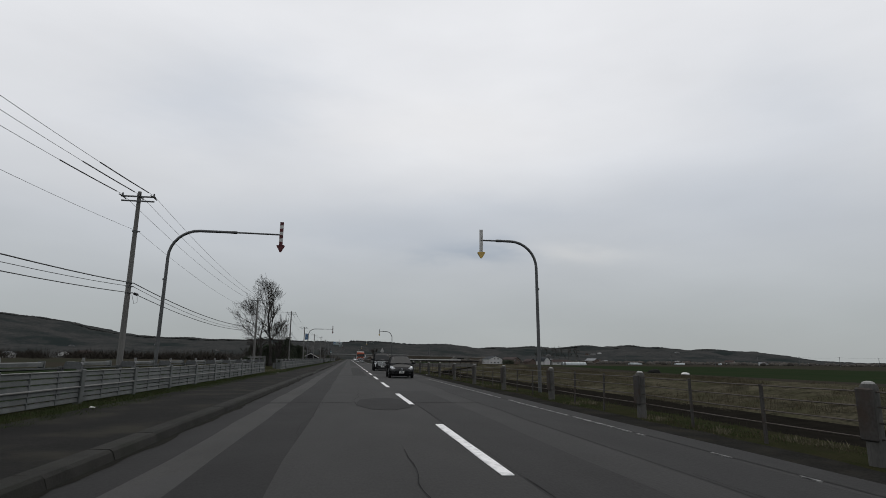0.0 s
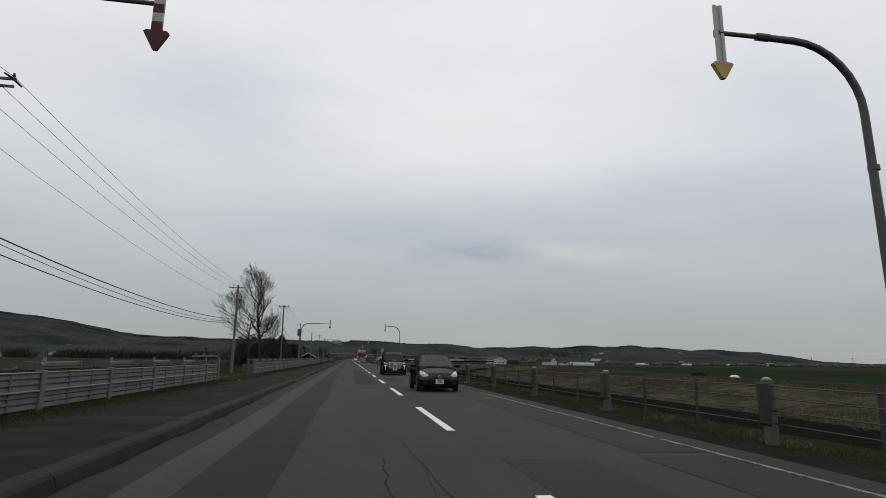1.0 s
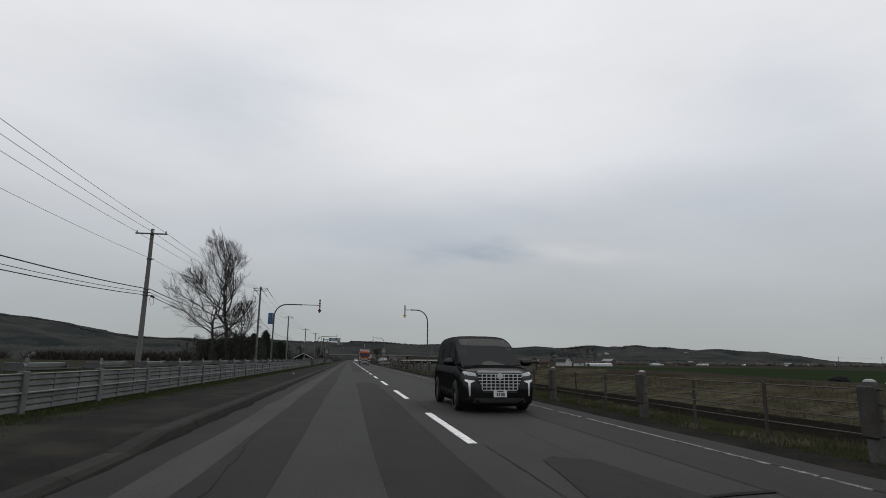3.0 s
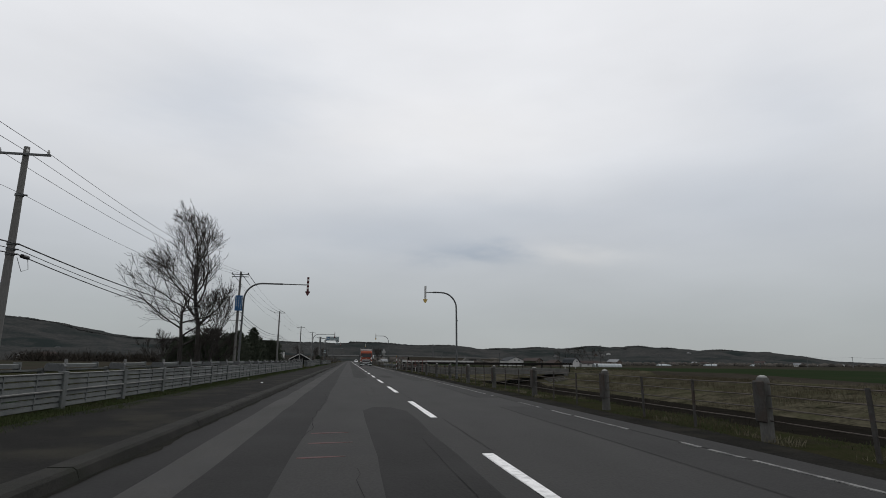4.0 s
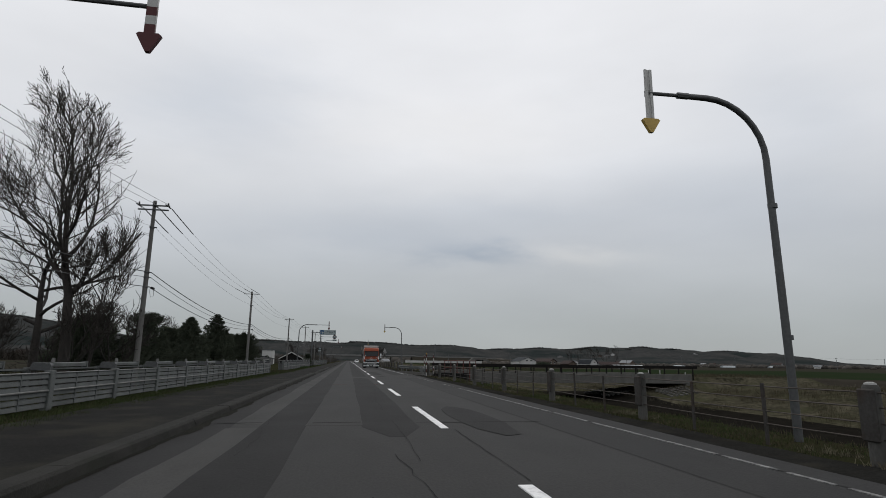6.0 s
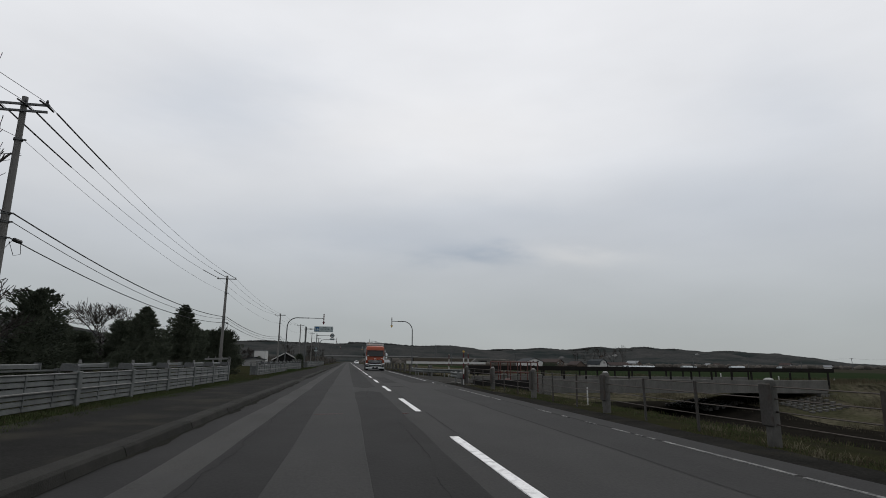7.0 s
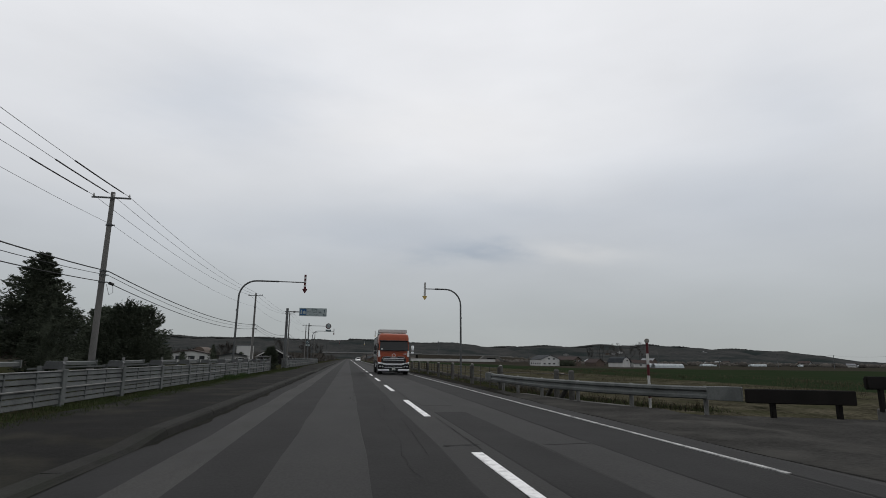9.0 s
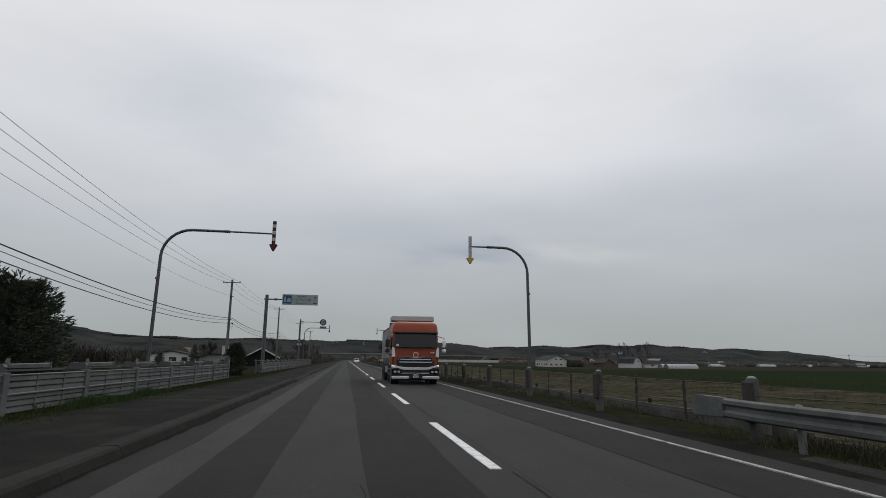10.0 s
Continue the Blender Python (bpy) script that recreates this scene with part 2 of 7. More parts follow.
BARK = mat("bark", (0.0486, 0.0446, 0.0405), (0.0270, 0.0243, 0.0230), rough=0.95, scale=4, fine=30, bump=0.6, stretch=(1, 1, 0.3))
TWIG = mat("bare_twigs", (0.0442, 0.0390, 0.0338), (0.0286, 0.0247, 0.0221), rough=0.95, bump=0)
NEEDLES = mat("conifer_needles", (0.0462, 0.0556, 0.0420), (0.0788, 0.0897, 0.0640), spec=0.05, rough=0.95, scale=2, fine=12, bump=0.3)
SHRUB = mat("bare_brown_shrub", (0.034, 0.029, 0.024), (0.022, 0.02, 0.017), spec=0.05, rough=0.95)
GRASS_BLADE = mat("green_grass_blades", (0.0336, 0.0483, 0.0179), (0.0493, 0.0575, 0.0252), rough=0.9, spec=0.05, scale=1.5, fine=6, bump=0)
WEED = mat("green_weed_leaves", (0.045, 0.072, 0.024), (0.03, 0.05, 0.018), rough=0.85, spec=0.08, scale=1.5, fine=6, bump=0)
STRAW = mat("dry_grass_blades", (0.085, 0.073, 0.048), (0.04, 0.035, 0.022), rough=0.9, spec=0.05, scale=1.5, fine=6, bump=0)
STRAW_PALE = mat("pale_dead_grass", (0.15, 0.135, 0.095), (0.08, 0.072, 0.05), rough=0.9, spec=0.05, scale=1.5, fine=6, bump=0)
RED_BAND = mat("dark_red_reflector", (0.075, 0.010, 0.013), (0.055, 0.009, 0.011), rough=0.5, bump=0)
WHITE_BAND = mat("white_reflector", (0.46, 0.46, 0.445), (0.36, 0.36, 0.35), rough=0.5, bump=0)
YELLOW = mat("amber_reflector", (0.50, 0.34, 0.09), (0.36, 0.25, 0.07), rough=0.45, bump=0.1)
SIGN_BLUE = mat("sign_blue", (0.014, 0.075, 0.185), (0.012, 0.062, 0.155), rough=0.45, bump=0)
SIGN_FACE = mat("sign_white", (0.30, 0.345, 0.345), (0.25, 0.29, 0.295), rough=0.5, bump=0)
SIGN_TEXT = mat("sign_dark_lettering", (0.016, 0.04, 0.055), (0.016, 0.035, 0.045), rough=0.5, bump=0)
SIGN_RED = mat("sign_red", (0.045, 0.010, 0.012), (0.036, 0.009, 0.010), rough=0.5, bump=0)
RED_STEEL = mat("red_oxide_paint", (0.085, 0.025, 0.020), (0.06, 0.020, 0.017), rough=0.65, scale=2, fine=20, stain=(0.08, 0.04, 0.03), stain_scale=3, stain_amount=0.6)
WALL_WHITE = mat("white_siding", (0.46, 0.46, 0.45), (0.38, 0.38, 0.37), rough=0.8, scale=0.3, fine=8, bump=0.1)
WALL_BROWN = mat("brown_siding", (0.10, 0.075, 0.06), (0.07, 0.055, 0.045), rough=0.85, scale=0.4, fine=8)
WALL_GREY = mat("grey_siding", (0.22, 0.22, 0.215), (0.16, 0.16, 0.158), rough=0.85, scale=0.4, fine=8)
ROOF_DARK = mat("dark_metal_roof", (0.022, 0.026, 0.029), (0.032, 0.036, 0.04), spec=0.1, rough=0.8, scale=0.5, fine=8)
ROOF_RED = mat("rust_red_metal_roof", (0.042, 0.029, 0.027), (0.034, 0.025, 0.023), spec=0.1, rough=0.8, scale=0.5, fine=8)
ROOF_GREY = mat("grey_metal_roof", (0.15, 0.16, 0.17), (0.11, 0.12, 0.13), rough=0.6, scale=0.5, fine=8)
VINYL = mat("greenhouse_film", (0.36, 0.39, 0.40), (0.22, 0.25, 0.26), rough=0.35, scale=0.5, fine=6)
WINDOW_DARK = mat("dark_window_glass", (0.02, 0.022, 0.025), (0.03, 0.032, 0.035), rough=0.12, bump=0)
RUBBER = mat("tyre_rubber", (0.018, 0.018, 0.018), (0.026, 0.026, 0.026), rough=0.85)


def glossy_coat(name, colour, sheen, rough):
    """A dark lacquered or glazed surface: a dull ground under a thin even gloss."""
    m = bpy.data.materials.new(name)
    m.use_nodes = True
    n, l = m.node_tree.nodes, m.node_tree.links
    n.remove(n["Principled BSDF"])
    d, g, mx = n.new("ShaderNodeBsdfDiffuse"), n.new("ShaderNodeBsdfGlossy"), n.new("ShaderNodeMixShader")
    tex, rg = n.new("ShaderNodeTexNoise"), n.new("ShaderNodeMapRange")
    tex.inputs["Scale"].default_value = 3.0
    rg.inputs[3].default_value, rg.inputs[4].default_value = rough * 0.7, rough * 1.4
    l.new(tex.outputs[0], rg.inputs[0])
    l.new(rg.outputs[0], g.inputs["Roughness"])
    d.inputs["Color"].default_value = (*colour, 1)
    mx.inputs[0].default_value = sheen
    l.new(d.outputs[0], mx.inputs[1])
    l.new(g.outputs[0], mx.inputs[2])
    l.new(mx.outputs[0], n["Material Output"].inputs["Surface"])
    return m


CAR_WHITE = mat("white_car_paint", (0.70, 0.70, 0.70), (0.66, 0.66, 0.66), rough=0.25, bump=0)
CAR_BLACK = glossy_coat("black_car_paint", (0.0065, 0.0065, 0.007), 0.045, 0.12)
CAR_GLASS = glossy_coat("car_window_glass", (0.010, 0.0115, 0.012), 0.035, 0.03)
CHROME = mat("chrome", (0.80, 0.81, 0.82), (0.74, 0.75, 0.76), rough=0.28, metal=1.0, bump=0)
ALLOY = mat("alloy_rim", (0.35, 0.36, 0.37), (0.28, 0.29, 0.3), rough=0.35, metal=0.8, bump=0)
LAMP_GLASS = mat("headlamp_glass", (0.45, 0.46, 0.47), (0.30, 0.31, 0.32), rough=0.12, bump=0, scale=9, fine=25, spec=0.7)
PLATE = mat("number_plate", (0.62, 0.62, 0.60), (0.56, 0.56, 0.55), rough=0.5, bump=0)
PLATE_GREEN = mat("dark_number_plate", (0.012, 0.022, 0.018), (0.012, 0.018, 0.015), rough=0.5, bump=0)
PLATE_MARK = mat("plate_marking", (0.04, 0.055, 0.05), (0.04, 0.05, 0.05), rough=0.5, bump=0)
BLACK_TRIM = mat("black_plastic_trim", (0.016, 0.016, 0.017), (0.022, 0.022, 0.023), rough=0.5, bump=0.05)
TRUCK_ORANGE = mat("orange_truck_paint", (0.27, 0.055, 0.022), (0.23, 0.046, 0.018), spec=0.25, rough=0.3, bump=0, scale=1.5)
TRUCK_GREY = mat("grey_tipper_steel", (0.3080, 0.3150, 0.3080), (0.2240, 0.2310, 0.2310), rough=0.5, metal=0.2, scale=1.2, stain=(0.15, 0.15, 0.15), stain_scale=1.5, stain_amount=0.5)


# ---- building helpers ----
def box(bm, x0, x1, y0, y1, z0, z1):
    v = [bm.verts.new(p) for p in ((x0, y0, z0), (x1, y0, z0), (x1, y1, z0), (x0, y1, z0), (x0, y0, z1), (x1, y0, z1), (x1, y1, z1), (x0, y1, z1))]
    for f in ((3, 2, 1, 0), (4, 5, 6, 7), (0, 1, 5, 4), (1, 2, 6, 5), (2, 3, 7, 6), (3, 0, 4, 7)):
        bm.faces.new([v[i] for i in f])
    return v


def ring(bm, c, u, w, r, n):
    return [bm.verts.new(Vector(c) + r * (math.cos(2 * math.pi * i / n) * u + math.sin(2 * math.pi * i / n) * w)) for i in range(n)]


def tube(bm, pts, radii, n=8, cap=True):
    """A round bar along a line of points."""
    pts = [Vector(p) for p in pts]
    if not isinstance(radii, (list, tuple)):
        radii = [radii] * len(pts)
    rings, u = [], None
    for i, p in enumerate(pts):
        d = (pts[min(i + 1, len(pts) - 1)] - pts[max(i - 1, 0)]).normalized()
        if u is None:
            u = d.orthogonal().normalized()
        u = (u - d * u.dot(d)).normalized()
        rings.append(ring(bm, p, u, d.cross(u), radii[i], n))
    for a, b in zip(rings, rings[1:]):
        for i in range(n):
            bm.faces.new((a[i], a[(i + 1) % n], b[(i + 1) % n], b[i]))
    if cap:
        bm.faces.new(rings[0][::-1])
        bm.faces.new(rings[-1])
    return rings


def loft(bm, sections, closed=True, cap=True):
    rows = [[bm.verts.new(p) for p in s] for s in sections]
    n = len(rows[0])
    for a, b in zip(rows, rows[1:]):
        for i in range(n if closed else n - 1):
            bm.faces.new((a[i], a[(i + 1) % n], b[(i + 1) % n], b[i]))
    if cap:
        bm.faces.new(rows[0][::-1])
        bm.faces.new(rows[-1])
    return rows


def prism(bm, poly, y0, y1):
    """A polygon in x and z, drawn out from y0 to y1."""
    return loft(bm, [[(x, y0, z) for x, z in poly], [(x, y1, z) for x, z in poly]])


def bevel(bm, w, seg=2, angle=30):
    bmesh.ops.recalc_face_normals(bm, faces=bm.faces[:])
    ed = [e_ for e_ in bm.edges if e_.is_manifold and e_.calc_face_angle(0) > radians(angle)]
    bmesh.ops.bevel(bm, geom=ed, offset=w, segments=seg, affect="EDGES", clamp_overlap=True)


def mesh_of(name, bm, material, smooth=0.0):
    bmesh.ops.recalc_face_normals(bm, faces=bm.faces[:])
    me = bpy.data.meshes.new(name)
    bm.to_mesh(me)
    bm.free()
    me.materials.append(material)
    if smooth:
        me.shade_smooth()
        me.set_sharp_from_angle(angle=radians(smooth))
    return me


def part(name, bm, material, parent, label="", smooth=0.0, at=None):
    ob = new(name, mesh_of(name, bm, material, smooth))
    if parent:
        ob.parent = parent
    if at is not None:
        ob.matrix_basis = at
    if label:
        ob["label"] = label
    return ob


def share(name, me, parent, m):
    ob = new(name, me)
    ob.parent = parent
    ob.matrix_basis = m
    return ob


def thing(name, m, label, category, group="", kind=""):
    ob = new(name)
    ob.empty_display_size = 0.2
    ob.matrix_basis = m
    return tagged(ob, label, category, group, kind)


def solid(name, bm, material, label, category, kind="structure", smooth=0.0, group=""):
    return tagged(part(name, bm, material, None, "", smooth), label, category, group, kind)


def smoothstep(a, b, x):
    k = min(1.0, max(0.0, (x - a) / (b - a)))
    return k * k * (3 - 2 * k)


# ---- ground ----
def river_depth(y):
    return 1.0 - 0.62 * smoothstep(157, 172, y)


def ground_z(x, y):
    """The lie of the land across the road: fields, verge, river bed and far bank."""
    if x < -9.6:
        z = 0.12 - 0.75 * smoothstep(9.6, 15.0, -x)
    elif x < 4.4:
        z = 0.11 if x < -6.6 else -0.25
    elif x < 6.4:
        z = 0.0 - 0.02 * (x - 4.4)
    else:
        d = river_depth(y)
        z = -0.04 - (0.25 * smoothstep(6.4, 7.4, x) + 1.85 * smoothstep(7.0, 10.5, x)) * d
        z += (1.45 * smoothstep(24.5, 40.0, x)) * d
        z += (-0.25) * (1 - d)
        near = math.exp(-((y - 151) / 6.5) ** 4)
        if 23.5 < x < 31:
            z = max(z, z + (-1.80 + 1.05 * (x - 24.0) / 6.4 - z) * near)
        road = smoothstep(147.0, 147.8, y) * (1 - smoothstep(156.4, 158.2, y))
        if x < 10.6:
            z = z + (-0.06 - z) * road
        if x > 30.8:
            z = z + (-0.06 - z) * road * (1 - smoothstep(60, 90, x))
    if x > 42:
        z -= 1.75 * smoothstep(42, 110, x)
    k = smoothstep(3.5, 6, abs(x))
    return z + 0.05 * k * noise.noise((x * 0.5, y * 0.5, 0.0)) * (1 if abs(x) > 9 else 0.5)


bm = bmesh.new()
xs = [-3500, -1500, -700, -350, -180, -90, -50, -30, -20, -15, -13, -11.5, -10.4, -9.6, -8.9, -8.2, -7.4, -6.61, -6.59, -5.0, -2, 1, 3.8, 4.39, 4.41, 5.0, 5.7, 6.4, 7.1, 7.8, 8.6, 9.4, 10.2, 10.6, 11.4, 12.5, 14, 16, 18, 20, 23, 26, 29, 30.8, 31.2, 34, 38, 45, 60, 75, 90, 105, 150, 260, 420, 700, 1500, 3500]
ys = [-120 + 3.0 * i for i in range(40)] + [2.0 * i for i in range(0, 140)] + [280, 290, 300, 320, 350, 400, 470, 560, 700, 900, 1200, 1700, 2500, 4200]
grid = [[bm.verts.new((x, y, ground_z(x, y))) for x in xs] for y in ys]
for j in range(len(ys) - 1):
    for i in range(len(xs) - 1):
        f = bm.faces.new((grid[j][i], grid[j][i + 1], grid[j + 1][i + 1], grid[j + 1][i]))
        x, y = (xs[i] + xs[i + 1]) / 2, (ys[j] + ys[j + 1]) / 2
        f.material_index = 0
        if x < -10.2 and x > -90:
            f.material_index = 1 if y < 92 else 0 if y < 400 and x > -50 else 2
        elif x <= -90:
            f.material_index = 2
        elif x > 44:
            f.material_index = 2 if x < 92 and y < 165 else 1 if x < 260 and y < 420 else 2
        elif x > 25:
            f.material_index = 3 if y < 176 or x < 36 else 1
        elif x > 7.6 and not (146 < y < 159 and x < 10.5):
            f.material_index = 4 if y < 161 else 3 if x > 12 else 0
ground = solid("ground", bm, GRASS_GROUND, "flat rough farmland with grass verges and a river cut", "ground", smooth=60)
for m_ in (FIELD_GREEN, FIELD_BROWN, DRY_BANK, RIVER_BED):
    ground.data.materials.append(m_)

# ---- the carriageway ----
bm = bmesh.new()
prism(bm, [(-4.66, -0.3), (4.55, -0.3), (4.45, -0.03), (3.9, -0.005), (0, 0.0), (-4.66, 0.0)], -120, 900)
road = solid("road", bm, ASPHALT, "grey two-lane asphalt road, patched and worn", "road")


STRIPS = []


def strip(name, x0, x1, y0, y1, material, label="", wob=0.03, near=0.0, far=0.0):
    """A thin layer of newer or older asphalt laid on the road, with slightly ragged ends."""
    STRIPS.append(name)
    z = 0.0035 + 0.00016 * len(STRIPS)
    b_ = bmesh.new()
    rnd = random.Random(int(abs(x0) * 977 + y0 * 13))
    n = max(2, int((y1 - y0) / 2.2))
    lo, hi = [], []
    for i in range(n + 1):
        y = y0 + (y1 - y0) * i / n
        lo.append((x0 + rnd.uniform(-wob, wob), y))
        hi.append((x1 + rnd.uniform(-wob, wob), y))
    # blunt points at the ends of a patch
    mid_ = (x0 + x1) / 2
    if near:
        lo, hi = [(mid_ - 0.1, y0 - near)] + lo, [(mid_ + 0.12, y0 - near)] + hi
    if far:
        lo, hi = lo + [(mid_ - 0.22, y1 + far)], hi + [(mid_ + 0.2, y1 + far)]
    n = len(lo) - 1
    sec = []
    for i, (a, b) in enumerate(zip(lo, hi)):
        o = -0.05 if i == 0 else 0.05 if i == n else 0.0
        sec.append([(a[0] - 0.03, a[1] + o, 0.0002), (b[0] + 0.03, b[1] + o, 0.0002), (b[0], b[1], z), (a[0], a[1], z)])
    loft(b_, sec)
    return part(name, b_, material, road, label)


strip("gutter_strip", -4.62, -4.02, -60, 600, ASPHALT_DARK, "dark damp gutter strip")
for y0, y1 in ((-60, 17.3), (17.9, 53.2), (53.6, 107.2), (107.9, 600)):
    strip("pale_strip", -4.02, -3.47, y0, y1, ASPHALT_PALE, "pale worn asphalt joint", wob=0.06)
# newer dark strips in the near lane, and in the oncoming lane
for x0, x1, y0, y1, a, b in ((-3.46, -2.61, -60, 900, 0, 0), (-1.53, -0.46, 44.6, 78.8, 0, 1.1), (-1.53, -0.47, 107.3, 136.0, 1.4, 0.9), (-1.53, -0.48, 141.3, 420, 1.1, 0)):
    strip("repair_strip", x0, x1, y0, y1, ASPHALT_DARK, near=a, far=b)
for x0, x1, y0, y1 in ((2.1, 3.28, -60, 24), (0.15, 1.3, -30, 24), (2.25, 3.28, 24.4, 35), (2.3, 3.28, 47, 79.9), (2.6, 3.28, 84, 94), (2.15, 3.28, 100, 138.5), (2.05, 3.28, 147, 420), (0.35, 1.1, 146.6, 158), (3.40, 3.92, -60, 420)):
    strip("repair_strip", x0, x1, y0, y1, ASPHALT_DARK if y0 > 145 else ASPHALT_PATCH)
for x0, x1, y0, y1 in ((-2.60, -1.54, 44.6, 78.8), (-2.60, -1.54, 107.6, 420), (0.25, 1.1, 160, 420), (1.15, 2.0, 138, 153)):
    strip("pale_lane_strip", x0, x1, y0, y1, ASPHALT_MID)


def dirt(x0, side_, y0, y1, wide, seed, material, name):
    """Ragged dirt washed along an edge of the road."""
    b_ = bmesh.new()
    rnd = random.Random(seed)
    sec, y = [], y0
    while y < y1:
        w = wide * (0.35 + 0.65 * abs(noise.noise((y * 0.35, seed, 0))) * 2) * rnd.uniform(0.7, 1.3)
        if noise.noise((y * 0.09, seed + 5.0, 0)) < -0.32:
            w *= 0.15
        sec.append([(x0, y, 0.0105), (x0 + side_ * w * 0.6, y, 0.0100), (x0 + side_ * w, y, 0.0088)])
        y += rnd.uniform(0.18, 0.42)
    loft(b_, sec, closed=False, cap=False)
    return part(name, b_, material, road)


dirt(-4.62, 1, -20, 330, 0.17, 3, GUTTER_DIRT, "gutter_dirt")


def blotch(x, y, rx, ry, seed):
    b_ = bmesh.new()
    rnd = random.Random(seed)
    k = [1 + rnd.uniform(-0.06, 0.06) for _ in range(18)]
    ring_ = [(x + rx * k[i] * math.cos(i * math.pi / 9), y + ry * k[i] * math.sin(i * math.pi / 9)) for i in range(18)]
    loft(b_, [[(x + (a - x) * 1.012, y + (c - y) * 1.006, 0.0062) for a, c in ring_], [(a, c, 0.0086) for a, c in ring_]])
    return part("round_repair_patch", b_, ASPHALT_DARK, road)


for a in ((-0.77, 17.5, 0.80, 2.25, 3), (0.92, 52.2, 0.62, 3.6, 9), (0.98, 109.0, 0.47, 3.2, 12), (0.70, 141.4, 0.34, 0.6, 15)):
    blotch(*a)


def crack(pts, w, seed, wob=0.03):
    """A sealed crack that wanders along a line."""
    b_ = bmesh.new()
    rnd = random.Random(seed)
    line = []
    for (xa, ya), (xb, yb) in zip(pts, pts[1:]):
        n = max(2, int(math.hypot(xb - xa, yb - ya) / 0.35))
        for i in range(n):
            line.append((xa + (xb - xa) * i / n + rnd.uniform(-wob, wob), ya + (yb - ya) * i / n + rnd.uniform(-wob, wob)))
    line.append(pts[-1])
    sec = []
    for i, (x, y) in enumerate(line):
        a, c = line[max(i - 1, 0)], line[min(i + 1, len(line) - 1)]
        d = Vector((c[0] - a[0], c[1] - a[1])).normalized()
        h = w * rnd.uniform(0.25, 0.6)
        sec.append([(x - d.y * h, y + d.x * h, 0.0094), (x + d.y * h, y - d.x * h, 0.0094)])
    loft(b_, sec, closed=False, cap=False)
    return part("crack", b_, SEALANT, road)


for y, spans in ((17.6, ((-4.6, -1.5), (-0.1, 2.2))), (53.4, ((-4.0, -0.45), (1.45, 2.3))), (108.0, ((-4.4, -3.5), (-2.5, -1.55), (-0.46, 2.3))), (137.0, ((1.2, 2.2),)), (152.6, ((1.2, 2.0), (-0.35, 0.2))), (206, ((-3.3, 3.2),))):
    for xa, xb in spans:
        crack([(xa, y), (xb, y + 0.12)], 0.085 if y < 120 else 0.05, int(y + 7 * xb))
for k in range(0, 26, 2):
    rnd = random.Random(40 + k)
    y = 2 + k * 8.3 + rnd.uniform(-2, 2)
    x = rnd.choice((-0.9, -0.7, -1.2, 1.2, 2.2, 1.6))
    crack([(x, y), (x + rnd.uniform(-0.06, 0.06), y + 2.2), (x + rnd.uniform(-0.08, 0.08), y + 5.0)], 0.008, k, 0.014)
# hairline cracks along the joints of the near lane
for k in range(30):
    rnd = random.Random(700 + k)
    y = 3 + k * 6.4 + rnd.uniform(-2, 2)
    x = rnd.choice((-1.55, -1.0, -0.9, -2.6, -1.7, -3.3))
    crack([(x, y), (x + rnd.uniform(-0.15, 0.15), y + 1.5), (x + rnd.uniform(-0.1, 0.1), y + 3.2), (x + rnd.uniform(-0.2, 0.2), y + rnd.uniform(4.5, 8))], rnd.uniform(0.006, 0.014), 500 + k, 0.035)
for k in range(24):
    rnd = random.Random(300 + k)
    if rnd.random() < 0.75:
        crack([(0.13, 2.2 + 10 * k), (0.15, 6.8 + 10 * k)], 0.013, 99 + k, 0.01)
    crack([(0.09, 7.2 + 10 * k), (0.02, 11.8 + 10 * k)], 0.008, 199 + k, 0.012)

# gravelly shoulder between the asphalt and the rope fence
for y0, y1 in ((-40, 146.5), (164.5, 330)):
    bm = bmesh.new()
    sec, y = [], y0
    while y < y1:
        w = 0.28 * noise.noise((y * 0.25, 4.0, 0.0)) + 0.12 * noise.noise((y * 1.1, 8.0, 0.0))
        sec.append([(3.86 + 0.35 * w, y, 0.0), (4.25, y, 0.012), (4.62 + w, y, 0.012), (4.95 + w, y, -0.05), (4.95 + w, y, -0.3), (3.86, y, -0.3)])
        y += 0.6
    loft(bm, sec)
    solid("verge", bm, SHOULDER, "narrow shoulder of dark gravel and dirt beside the asphalt", "verge", smooth=40)

# ---- road markings ----
mark = bmesh.new()
box(mark, -0.075, 0.075, -5.0, 0.0, 0.0, 0.0105)
bmesh.ops.subdivide_edges(mark, edges=[e_ for e_ in mark.edges if abs(e_.verts[0].co.y - e_.verts[1].co.y) > 1], cuts=5)
for v in mark.verts:
    v.co.x += random.uniform(-0.006, 0.006)
mark_me = mesh_of("centre_dash", mark, PAINT_WHITE)
centre = thing("road_marking", pose(0, 0, 0), "broken white centre line of painted dashes on the asphalt", "road marking", kind="structure")
for k in range(-3, 60):
    share("centre_dash", mark_me, centre, pose(0, 12 + 10 * k, 0))
bm = bmesh.new()
rnd = random.Random(4)
fresh = bmesh.new()
y = -60.0
